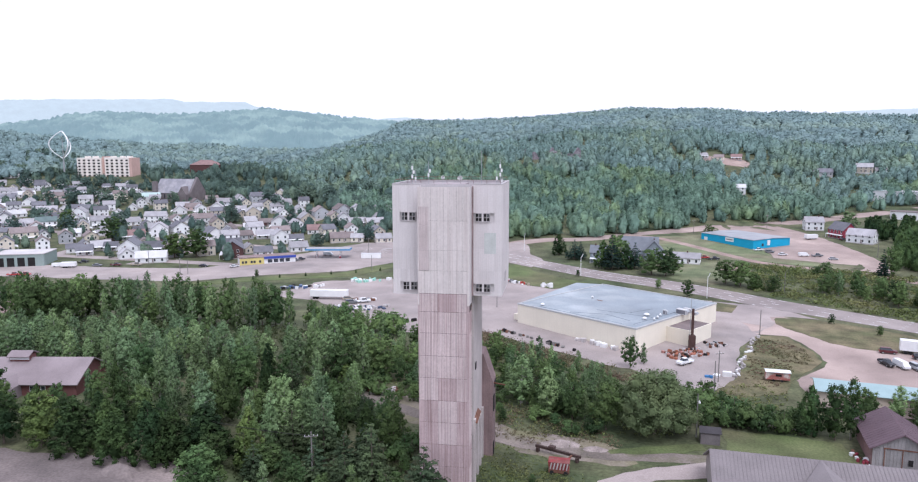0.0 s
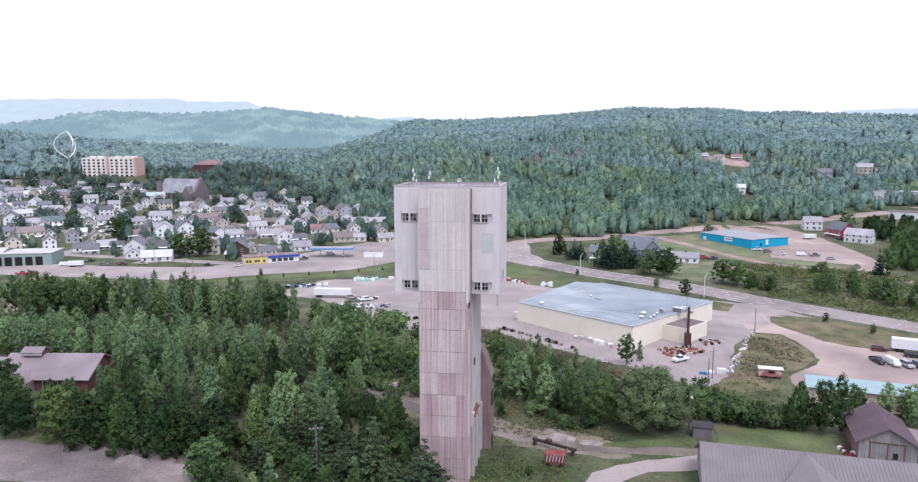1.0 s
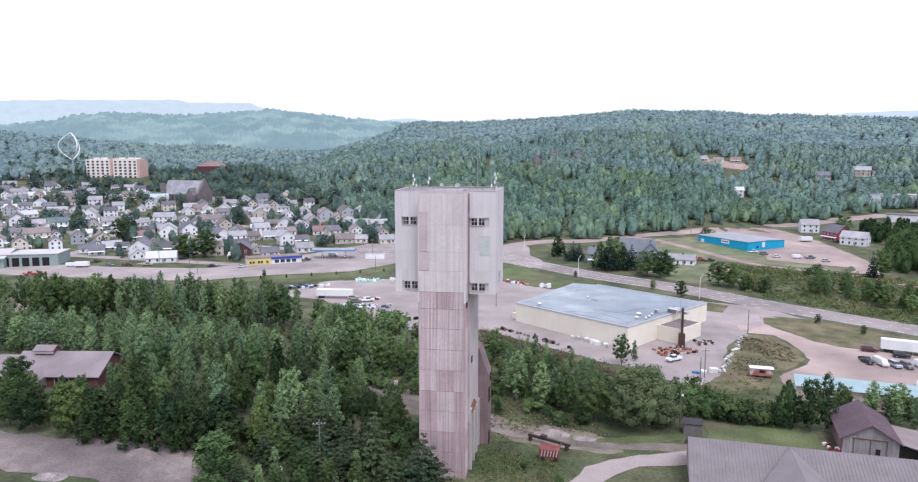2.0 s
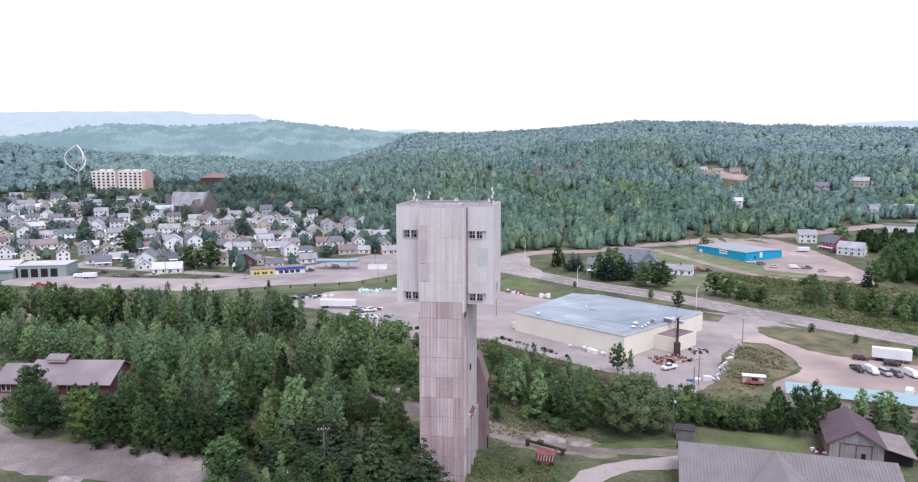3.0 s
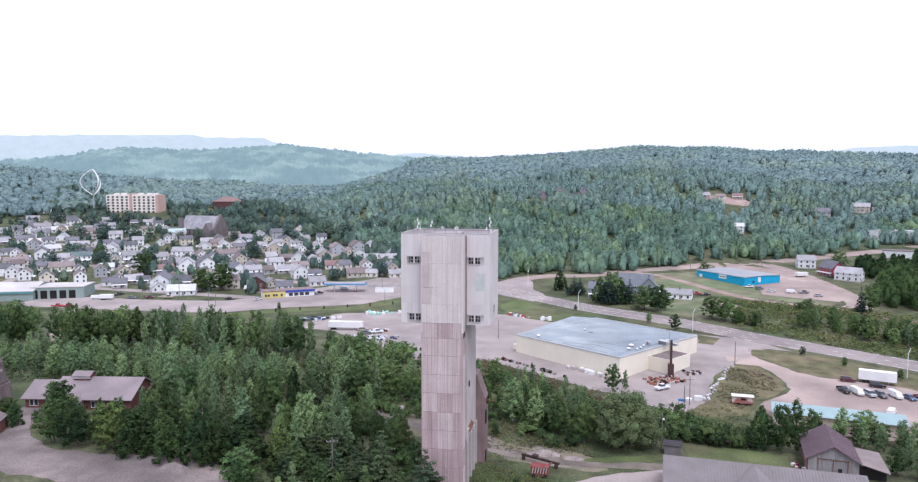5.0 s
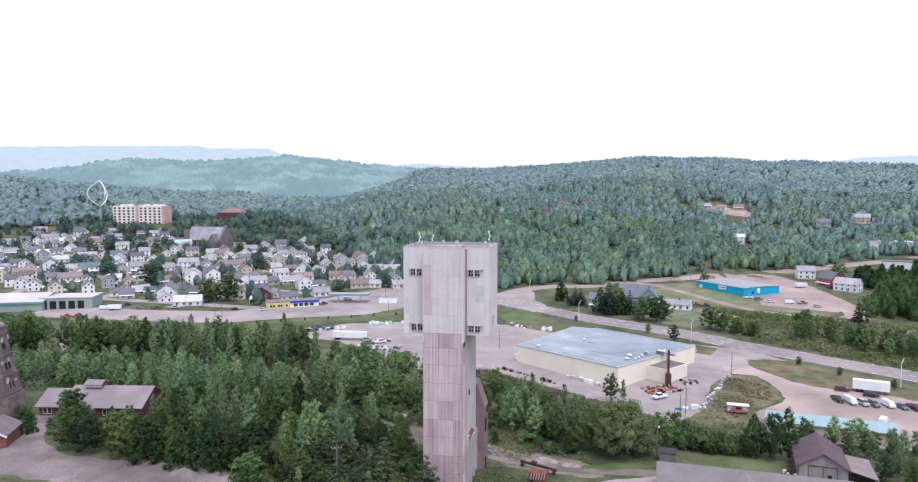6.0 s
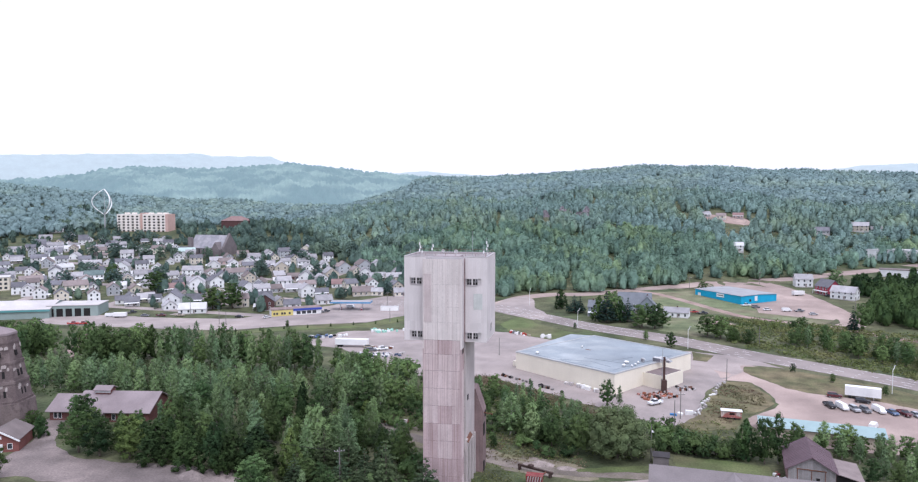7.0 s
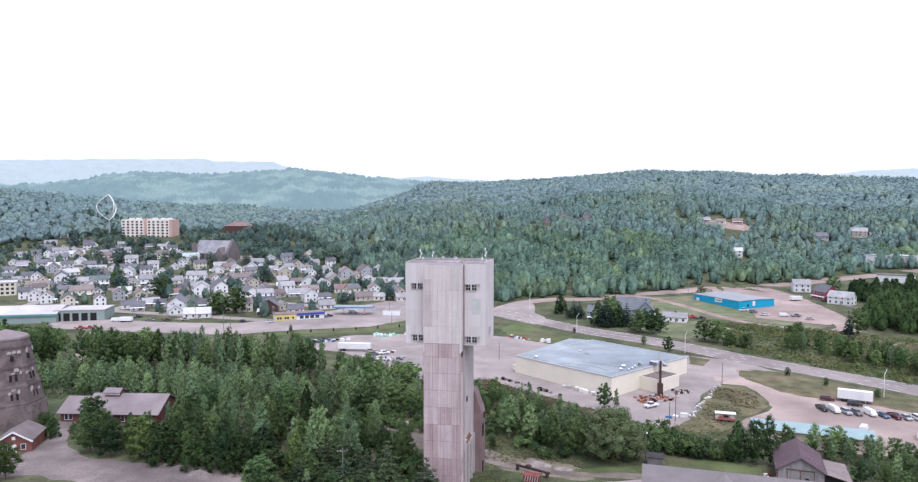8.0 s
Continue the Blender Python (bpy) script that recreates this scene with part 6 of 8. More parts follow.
def museum():
    m = thing("museum_building", pose(-105.0, 26.0, 4.4, 0, 0, 8) @ Matrix.Diagonal((0.85, 0.95, 0.95, 1)), "long low red-brick building with a brown metal roof", "building")
    brick = mat("museum_brick", (0.16, 0.07, 0.065), 0.85, 0.14, 0.5, 6.0, 0.3)
    roof = mat("brown_grey_metal_roof", (0.29, 0.24, 0.245), 0.7, 0.10, 0.3, 4.0, 0.1, tint=(0.25, 0.205, 0.21))
    part("wall", Geo().gable(-9, -7.5, 17, 7.5, -1.0, 3.3, 7.2), brick, m)
    part("roof", Geo().slab([(-9.6, -8.4, 3.1), (17.8, -8.4, 3.1), (17.8, 0, 7.5), (-9.6, 0, 7.5)], 0.25).slab([(-9.6, 8.4, 3.1), (17.8, 8.4, 3.1), (17.8, 0, 7.5), (-9.6, 0, 7.5)], 0.25), roof, m)
    part("wing_wall", Geo().gable(-17.5, -6.5, -9, 5.5, -1.0, 3.2, 6.3), brick, m)
    part("wing_roof", Geo().slab([(-18.6, -7.4, 2.9), (-9.6, -7.4, 2.9), (-9.6, -0.5, 6.6), (-18.6, -0.5, 6.6)], 0.25).slab([(-18.6, 6.4, 2.9), (-9.6, 6.4, 2.9), (-9.6, -0.5, 6.6), (-18.6, -0.5, 6.6)], 0.25), roof, m)
    c = part("cupola", Geo().box(-4.8, -1.5, 6.4, 0.4, 1.5, 8.3), brick, m)
    part("cupola_roof", Geo().slab([(-5.3, -2.3, 8.1), (0.9, -2.3, 8.1), (0.9, 0, 9.2), (-5.3, 0, 9.2)], 0.2).slab([(-5.3, 2.3, 8.1), (0.9, 2.3, 8.1), (0.9, 0, 9.2), (-5.3, 0, 9.2)], 0.2), roof, c)
    part("cupola_louvre", Geo().box(-4.9, -1.62, 7.2, 0.5, -1.5, 7.9), WHITE, c)
    part("porch_gable", Geo().gable(-3.5, -2.6, 3.5, 2.6, -1, 3.0, 4.9), roof, m, m=pose(-0.5, -8.5, 0, 0, 0, 90))
    for x in (-15.5, -14, -6.5, 5, 8, 11):
        window_on(m, pose(x, -7.5 if x > -9 else -6.5, 0.8), 1.1, 1.7)


museum()


def obelisk():
    o = thing("shaft_house", pose(-132.8, 13.9, 4.4, 0, 0, 10) @ Matrix.Diagonal((0.92, 0.92, 0.93, 1)), "tapering faceted dark stone-concrete shaft house with peeling render", "mine tower")
    conc = mat("peeling_concrete", (0.135, 0.103, 0.100), 0.9, 0.2, 0.25, 3.0, 0.4, alt=(0.185, 0.145, 0.138), alt_scale=0.35, alt_edge=(0.47, 0.53))
    pale = mat("bare_pale_patches", (0.38, 0.33, 0.31), 0.9, 0.15, 0.4, 4.0, 0.3)

    def ring(z, r):
        return [(r * math.cos(math.radians(45 * i + 22.5)), r * math.sin(math.radians(45 * i + 22.5)), z) for i in range(8)]
    levels = [(-1, 11.4), (7.0, 10.7), (7.0, 10.3), (7.8, 10.3), (7.8, 9.9), (12.6, 9.1), (12.6, 9.3), (13.4, 9.2), (13.4, 8.8), (18.4, 7.9), (18.4, 8.1), (19.2, 8.0), (19.2, 7.6), (24.6, 6.7), (24.6, 6.9), (25.4, 6.8), (25.4, 6.5), (27.0, 6.3)]
    g = Geo()
    for z, r in levels:
        g.v += ring(z, r)
    for k in range(len(levels) - 1):
        g.f += [(8 * k + i, 8 * k + (i + 1) % 8, 8 * k + 8 + (i + 1) % 8, 8 * k + 8 + i) for i in range(8)]
    part("wall", g, conc, o)
    top = Geo()
    top.v += ring(27.0, 6.5) + ring(27.6, 6.4) + [(0, 0, 29.8)]
    top.f += [(i, (i + 1) % 8, 8 + (i + 1) % 8, 8 + i) for i in range(8)] + [(8 + i, 8 + (i + 1) % 8, 16) for i in range(8)]
    part("roof", top, mat("mauve_roof", (0.26, 0.21, 0.215), 0.85, 0.1, 0.3, 4.0, 0.2), o)
    rng = np.random.default_rng(8)
    for i in range(8):
        a = math.radians(45 * i)
        for z, n, h, w in ((2.2, 3, 3.6, 0.8), (9.0, 2, 1.9, 0.7), (14.6, 2, 2.0, 0.7), (20.8, 1, 1.5, 0.9)):
            r = (11.3 - 0.17 * z) * math.cos(math.radians(22.5))
            for k in range(n):
                s = (k - (n - 1) / 2) * 1.5
                mm = Matrix.Rotation(a, 4, "Z") @ pose(r - 0.15, s, z, 0, -9.5, 0)
                part("window", Geo().box(-0.3, -w / 2, 0, 0.12, w / 2, h), DARK, o, m=mm)
            for k in range(3):
                s, zz = rng.uniform(-2.6, 2.6), z + h + rng.uniform(-0.5, 1.2)
                mm = Matrix.Rotation(a, 4, "Z") @ pose((11.3 - 0.172 * zz) * math.cos(math.radians(22.5)) - 0.02, s, zz, 0, -9.5, 0)
                ph, pw = rng.uniform(0.5, 1.5), rng.uniform(0.3, 0.9)
                part("bare_patch", Geo().add([(0, -pw, -0.1), (0, pw * 0.8, 0), (0, pw, ph * 0.6), (0, pw * 0.2, ph), (0, -pw * 0.9, ph * 0.7), (-0.2, 0, ph * 0.4)], [(0, 1, 2, 3, 4), (1, 0, 5), (2, 1, 5), (3, 2, 5), (4, 3, 5), (0, 4, 5)]), pale, o, m=mm)


obelisk()


def hut():
    h = thing("brick_hut", pose(-113.5, -2.4, 4.4, 0, 0, -66), "small red-brick hut with white gable trim", "hut")
    part("wall", Geo().gable(-5, -4.2, 5, 4.2, -0.5, 3.2, 5.4), mat("hut_brick", (0.20, 0.08, 0.07), 0.85, 0.14, 0.5, 6.0, 0.3), h)
    part("roof", roof_pair(Geo(), 10, 8.4, 3.2, 2.2, 0.4, 0.2), ROOFS["brown"], h)
    t = Geo()
    for s in (-1, 1):
        t.slab([(5.45, s * 4.7, 3.0), (5.6, s * 4.7, 3.0), (5.6, 0, 5.75), (5.45, 0, 5.75)], 0.4)
    part("barge_board", t, WHITE, h)
    for y in (-2.0, 2.2):
        window_on(h, pose(5.0, y, 0.9, 0, 0, 90), 1.0, 1.3)
    part("round_window", Geo().box(4.98, -0.4, 3.4, 5.08, 0.4, 4.2), WHITE, h)
    part("door", Geo().box(4.98, -0.5, 0, 5.1, 0.6, 2.2), WHITE, h, "white door")


hut()


def barn():
    b = thing("metal_barn", pose(85.3, 27.0, 0, 0, 0, -11), "barn with a purplish metal roof and grey plank doors", "barn")
    part("wall", Geo().gable(-8.2, -5.1, 6.5, 5.1, -0.5, 4.0, 7.0), mat("pinkish_boards", (0.26, 0.16, 0.155), 0.85, 0.15, 0.4, 5.0, 0.3), b, m=pose(0, 0, 0, 0, 0, 90))
    roofm = mat("purplish_metal_roof", (0.135, 0.09, 0.105), 0.7, 0.12, 0.3, 4.0, 0.1, streak=((0.17, 0.125, 0.135), 0.5))
    g = Geo()
    ridges = []
    for s in (-1, 1):
        g.slab([(s * 5.7, -8.9, 3.75), (s * 5.7, 7.0, 3.75), (0, 7.0, 7.2), (0, -8.9, 7.2)], 0.15)
    part("roof", g, roofm, b)
    for k in range(16):
        y = -8.7 + k * 1.02
        q = Geo()
        for s in (-1, 1):
            q.slab([(s * 5.7, y, 3.82), (s * 5.7, y + 0.1, 3.82), (0, y + 0.1, 7.27), (0, y, 7.27)], 0.07)
        part("roof_rib", q, roofm, b)
    plank = mat("grey_planks", (0.30, 0.28, 0.28), 0.85, 0.15, 0.5, 6.0, 0.3, rand=0.18, streak=((0.25, 0.22, 0.22), 0.5))
    for k in range(17):
        x = -5.0 + k * 0.59
        top = 4.0 + (5.0 - abs(x + 0.29)) * 0.58
        part("plank", Geo().box(x + 0.01, -8.32, -0.3, x + 0.57, -8.2, min(top, 6.6)), plank, b)
    for x in (-3.0, 0.0, 2.9):
        part("door_post", Geo().box(x - 0.08, -8.42, 0, x + 0.08, -8.32, 4.0), RUST, b)
    part("door_rail", Geo().box(-3.2, -8.44, 3.9, 3.1, -8.33, 4.1), RUST, b)
    part("hatch", Geo().box(1.0, -8.40, 1.0, 1.8, -8.33, 2.2), DARK, b)
    part("lean_to_roof", Geo().slab([(5.9, -7.0, 3.3), (5.9, 4.0, 3.3), (11.0, 4.0, 2.7), (11.0, -9.0, 2.7)], 0.15), mat("weathered_ply", (0.26, 0.21, 0.20), 0.85, 0.15, 0.4, 5.0, 0.2), b, "weathered lean-to roof")
    part("lean_to_wall", Geo().box(5.3, -6.6, -0.3, 10.7, 3.6, 2.6), DARK, b, "dark lean-to wall")


barn()


def long_roof():
    b = thing("long_shed", pose(62.0, -3.6, 0, 0, 0, -6.2), "long building with a ribbed grey-mauve metal roof and cross gable", "shed building")
    roof = mat("grey_mauve_metal_roof", (0.212, 0.185, 0.186), 0.85, 0.1, 0.3, 4.0, 0.1, streak=((0.255, 0.226, 0.224), 0.5))
    wallm = mat("shed_siding", (0.34, 0.30, 0.29), 0.8, 0.1, 0.4, 5.0, 0.2)
    part("wall", Geo().gable(-16.6, -6.2, 20, 14.6, -0.5, 3.4, 8.8).mesh("wall"), wallm, b, m=pose(0, 0, 0))
    g = Geo()
    g.slab([(-17.2, 4.2, 9.1), (20.4, 4.2, 9.1), (20.4, -13.5, 1.2), (-17.2, -13.5, 1.2)], 0.2)
    g.slab([(-17.2, 4.2, 9.1), (20.4, 4.2, 9.1), (20.4, 15.4, 3.2), (-17.2, 15.4, 3.2)], 0.2)
    part("roof", g, roof, b)
    for k in range(62):
        x = -17.0 + k * 0.6
        part("roof_rib", Geo().slab([(x, 4.2, 9.17), (x + 0.1, 4.2, 9.17), (x + 0.1, -13.5, 1.27), (x, -13.5, 1.27)], 0.07), roof, b)
    c = Geo()
    for s in (-1, 1):
        c.slab([(0.2, 3.9, 9.25), (0.2 + s * 10.5, -13.6, 3.6), (0.2, -13.6, 9.25)], 0.2)
    part("cross_gable", c, roof, b)
    part("gable_wall", Geo().add([(-9.8, -13.4, 0), (10.2, -13.4, 0), (10.2, -13.4, 3.4), (0.2, -13.4, 9.0), (-9.8, -13.4, 3.4), (-9.8, -12.9, 0), (10.2, -12.9, 0), (10.2, -12.9, 3.4), (0.2, -12.9, 9.0), (-9.8, -12.9, 3.4)],
                                  [(0, 1, 2, 3, 4), (9, 8, 7, 6, 5), (0, 5, 6, 1), (1, 6, 7, 2), (4, 3, 8, 9), (3, 2, 7, 8), (0, 4, 9, 5)]), wallm, b)


def small_shed():
    s = thing("small_shed", pose(50.5, 27.0, 0, 0, 0, -6), "small grey plank shed with a dark roof", "shed")
    part("wall", Geo().gable(-1.9, -1.6, 1.9, 1.6, -0.2, 2.5, 3.2), mat("silver_boards", (0.17, 0.15, 0.15), 0.85, 0.15, 0.5, 6.0, 0.3), s)
    part("roof", roof_pair(Geo(), 3.8, 3.2, 2.5, 0.7, 0.25, 0.12), mat("tarred_shed_roof", (0.062, 0.056, 0.06), 0.9, 0.2, 0.4, 5.0, 0.3), s)


def teal_roof():
    b = thing("teal_roofed_shed", pose(96, 55.5, 0, 0, 0, -11), "long low shed with a pale turquoise metal roof", "shed")
    part("wall", Geo().gable(-15, -4.4, 16, 4.4, -0.5, 3.2, 4.4), WALLS["beige"], b)
    part("roof", Geo().slab([(-15.6, -5.2, 3.2), (16.6, -5.2, 3.2), (16.6, 0, 4.7), (-15.6, 0, 4.7)], 0.15).slab([(-15.6, 5.2, 3.2), (16.6, 5.2, 3.2), (16.6, 0, 4.7), (-15.6, 0, 4.7)], 0.15),
         mat("turquoise_metal_roof", (0.31, 0.41, 0.415), 0.6, 0.07, 0.3, 4.0, 0.05), b)


long_roof()
small_shed()
teal_roof()
b = flat_block("warehouse", 282, 478, -20, 40, 22, 7, WALLS["white"], ROOFS["pale"], "long white warehouse with a pale roof", "warehouse")
b = flat_block("warehouse", 258, 408, -20, 24, 12, 5, WALLS["white"], ROOFS["brown"], "white warehouse with a brown roof", "warehouse")

# houses on the wooded hill
house(158, 471, -8, 9, 7, 5.2, 2.6, "white", "pale", "two-storey white house in a forest clearing", group="hill houses")
house(150, 596, 10, 11, 8, 3.0, 2.2, "white", "grey", group="hill houses")
house(184, 600, -14, 10, 7, 3.2, 2.4, "pink", "red", group="hill houses")
house(166, 592, -20, 9, 8, 3.0, 2.4, "cream", "brown", group="hill houses")
house(287, 566, -20, 15, 9, 5.0, 3.4, "beige", "grey", group="hill houses")
house(300, 562, -16, 9, 8, 3.0, 2.4, "white", "grey", group="hill houses")
house(250, 558, -20, 16, 9, 3.0, 3.4, "grey", "dark", group="hill houses")

# ---- the town ----
house(-665, 705, 31, 15.0, 8.5, 5.6, 3.1, "white", "grey")
house(-602, 586, 43, 15.0, 8.5, 2.8, 3.1, "white", "pale")
house(-579, 543, 38, 13.1, 8.5, 2.8, 3.1, "white", "grey")
house(-512, 479, 45, 15.0, 8.5, 5.6, 3.1, "white", "grey")
house(-490, 476, 45, 14.1, 8.5, 2.8, 3.1, "white", "pale")
house(-454, 407, 28, 15.0, 8.5, 2.8, 3.1, "cream", "pale")
house(-449, 431, -65, 12.8, 10.5, 2.8, 3.8, "white", "grey")
house(-429, 438, 50, 14.0, 8.5, 2.8, 3.1, "white", "brown")
house(-404, 397, 32, 15.0, 8.5, 2.8, 3.1, "white", "grey")
house(-395, 406, -60, 9.2, 7.7, 2.8, 2.8, "white", "grey")
house(-416, 376, 57, 15.0, 8.5, 2.8, 3.1, "white", "pale")
house(-391, 338, -49, 15.0, 10.5, 5.6, 3.8, "white", "dark")
house(-319, 272, 52, 15.0, 8.5, 5.6, 3.1, "cream", "brown")
house(-328, 294, -51, 11.6, 9.7, 5.6, 3.5, "white", "brown")
house(-342, 320, 44, 13.0, 8.5, 5.6, 3.1, "white", "green")
house(-356, 373, -64, 13.4, 10.5, 5.6, 3.8, "white", "grey")
house(-335, 339, -48, 15.0, 10.5, 5.6, 3.8, "white", "grey")
house(-323, 347, 48, 11.3, 8.5, 2.8, 3.1, "white", "pale")
house(-257, 238, 39, 8.9, 6.6, 2.8, 2.4, "white", "dark")
house(-263, 254, -45, 9.0, 5.3, 2.8, 1.9, "white", "dark")
house(-248, 248, 42, 10.4, 7.8, 2.8, 2.8, "cream", "grey")
house(-241, 248, 22, 7.4, 6.0, 2.8, 2.2, "white", "dark")
house(-346, 453, 41, 15.0, 8.5, 5.6, 3.1, "white", "mint")
house(-400, 474, 38, 15.0, 8.5, 2.8, 3.1, "white", "grey")
house(-339, 415, -62, 9.0, 7.4, 2.8, 2.7, "white", "grey")
house(-283, 360, 17, 15.0, 8.5, 5.6, 3.1, "white", "grey")
house(-296, 347, 46, 13.8, 8.5, 2.8, 3.1, "white", "grey")
house(-289, 403, -60, 13.1, 10.5, 2.8, 3.8, "white", "grey")
house(-287, 419, 37, 11.1, 8.3, 2.8, 3.0, "pink", "brown")
house(-270, 401, -49, 9.0, 7.3, 5.6, 2.6, "white", "grey")
house(-252, 352, -53, 13.9, 10.5, 2.8, 3.8, "white", "dark")
house(-242, 353, 43, 15.0, 8.5, 5.6, 3.1, "white", "brown")
house(-258, 405, -65, 11.6, 9.7, 5.6, 3.5, "white", "grey")
house(-240, 370, 38, 11.8, 8.5, 2.8, 3.1, "white", "dark")
house(-241, 297, -59, 15.0, 10.5, 5.6, 3.8, "white", "grey")
house(-232, 305, -45, 11.6, 9.7, 5.6, 3.5, "white", "dark")
house(-253, 286, 46, 14.4, 8.5, 2.8, 3.1, "white", "red")
house(-220, 235, -69, 12.6, 10.5, 5.6, 3.8, "white", "dark")
house(-212, 248, 21, 15.0, 8.5, 2.8, 3.1, "grey", "dark")
house(-194, 214, 24, 14.9, 8.5, 2.8, 3.1, "white", "pale")
house(-196, 282, -47, 15.2, 10.5, 5.6, 3.8, "white", "dark")
house(-159, 235, -65, 15.5, 10.5, 5.6, 3.8, "brick", "dark")
house(-219, 387, -61, 15.4, 10.5, 5.6, 3.8, "beige", "grey")
house(-241, 411, 20, 9.7, 7.2, 2.8, 2.6, "white", "grey")
house(-194, 355, 25, 9.3, 7.0, 2.8, 2.5, "brick", "brown")
house(-178, 342, -70, 13.8, 10.5, 5.6, 3.8, "white", "grey")
house(-235, 478, -72, 12.7, 10.5, 5.6, 3.8, "cream", "grey")
house(-194, 330, 28, 8.9, 6.7, 2.8, 2.4, "white", "pale")
house(-169, 298, 27, 10.5, 7.8, 2.8, 2.8, "white", "grey")
house(-152, 281, -54, 10.6, 8.9, 5.6, 3.2, "white", "grey")
house(-143, 284, 28, 9.2, 6.9, 2.8, 2.5, "white", "dark")
house(-166, 361, -55, 13.6, 10.5, 5.6, 3.8, "beige", "grey")
house(-166, 391, -58, 13.8, 10.5, 5.6, 3.8, "grey", "brown")
house(-153, 402, -56, 15.0, 10.5, 5.6, 3.8, "grey", "brown")
house(-140, 401, -67, 12.8, 10.5, 5.6, 3.8, "white", "grey")
house(-126, 404, -85, 9.6, 8.0, 5.6, 2.9, "white", "grey")
house(-117, 405, -64, 9.0, 6.2, 5.6, 2.2, "white", "grey")
house(-114, 363, 30, 14.7, 8.5, 2.8, 3.1, "cream", "grey")
house(-128, 362, 30, 12.3, 8.5, 2.8, 3.1, "white", "grey")
house(-143, 322, 23, 13.0, 8.5, 2.8, 3.1, "white", "red")
house(-116, 291, 25, 14.1, 8.5, 2.8, 3.1, "beige", "brown")
house(-106, 292, 8, 7.7, 6.0, 2.8, 2.2, "cream", "grey")
house(-90, 292, 26, 9.7, 7.3, 2.8, 2.6, "cream", "grey")
house(-140, 368, -69, 10.0, 8.4, 5.6, 3.0, "white", "grey")
house(-334, 388, -62, 9.7, 8.1, 2.8, 2.9, "white", "grey")
house(-372, 407, 23, 10.7, 8.0, 2.8, 2.9, "grey", "dark")
house(-282, 299, -43, 11.1, 9.3, 2.8, 3.3, "white", "grey")
house(-263, 307, 49, 6.7, 6.0, 2.8, 2.2, "grey", "dark")
house(-204, 319, -76, 10.6, 8.8, 2.8, 3.2, "white", "brown")
house(-222, 317, -51, 9.0, 7.3, 2.8, 2.6, "grey", "dark")
house(-263, 344, -61, 9.0, 7.1, 2.8, 2.6, "white", "brown")
house(-273, 448, 16, 9.4, 7.0, 2.8, 2.5, "white", "grey")
house(-298, 290, 31, 9.3, 7.0, 2.8, 2.5, "white", "pale")
house(-279, 281, -45, 9.8, 8.2, 2.8, 2.9, "cream", "brown")
house(-372, 291, 51, 15.0, 9.0, 5.6, 2.4, "cream", "brown")
house(-565, 519, 31, 15.0, 9.0, 2.8, 2.4, "white", "pale")
house(-548, 468, 46, 15.0, 9.0, 2.8, 2.4, "white", "grey")
house(-506, 480, 29, 15.0, 9.0, 2.8, 2.4, "white", "grey")
house(-429, 327, 49, 15.0, 9.0, 2.8, 2.4, "white", "grey")
house(-815, 895, 35, 15.0, 9.0, 2.8, 2.4, "white", "grey")
house(-718, 732, 49, 13.4, 9.0, 2.8, 2.4, "white", "pale")
house(-360, 310, 52, 13.0, 9.0, 2.8, 2.4, "white", "dark")
tree("maple", 197, 352, 13.5, 1.5, "aspen", far=True, group="trees by the highway", label="bright green broadleaf tree behind the red house")
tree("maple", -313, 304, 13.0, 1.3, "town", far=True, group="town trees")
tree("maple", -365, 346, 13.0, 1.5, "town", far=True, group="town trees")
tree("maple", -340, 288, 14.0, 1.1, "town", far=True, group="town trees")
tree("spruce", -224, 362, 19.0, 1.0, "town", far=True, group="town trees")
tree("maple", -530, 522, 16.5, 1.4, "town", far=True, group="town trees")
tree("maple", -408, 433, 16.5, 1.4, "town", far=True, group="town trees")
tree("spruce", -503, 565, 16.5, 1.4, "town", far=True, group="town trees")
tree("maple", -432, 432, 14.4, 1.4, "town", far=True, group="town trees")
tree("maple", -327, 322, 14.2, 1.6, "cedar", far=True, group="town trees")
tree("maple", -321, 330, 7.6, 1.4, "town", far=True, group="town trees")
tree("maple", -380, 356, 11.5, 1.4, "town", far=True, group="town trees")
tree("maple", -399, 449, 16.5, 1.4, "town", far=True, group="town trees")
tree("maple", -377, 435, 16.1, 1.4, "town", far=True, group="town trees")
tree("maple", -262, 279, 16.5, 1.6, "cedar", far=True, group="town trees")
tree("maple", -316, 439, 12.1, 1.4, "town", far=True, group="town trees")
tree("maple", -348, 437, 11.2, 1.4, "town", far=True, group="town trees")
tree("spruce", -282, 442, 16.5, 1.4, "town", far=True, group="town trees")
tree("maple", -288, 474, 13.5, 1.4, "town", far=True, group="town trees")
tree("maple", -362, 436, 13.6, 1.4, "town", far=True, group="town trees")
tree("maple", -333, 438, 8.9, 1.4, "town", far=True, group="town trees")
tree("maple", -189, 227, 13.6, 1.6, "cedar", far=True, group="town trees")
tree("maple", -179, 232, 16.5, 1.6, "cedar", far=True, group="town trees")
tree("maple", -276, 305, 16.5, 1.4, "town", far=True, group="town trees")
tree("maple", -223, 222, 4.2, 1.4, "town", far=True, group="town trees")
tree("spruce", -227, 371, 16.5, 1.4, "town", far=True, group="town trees")
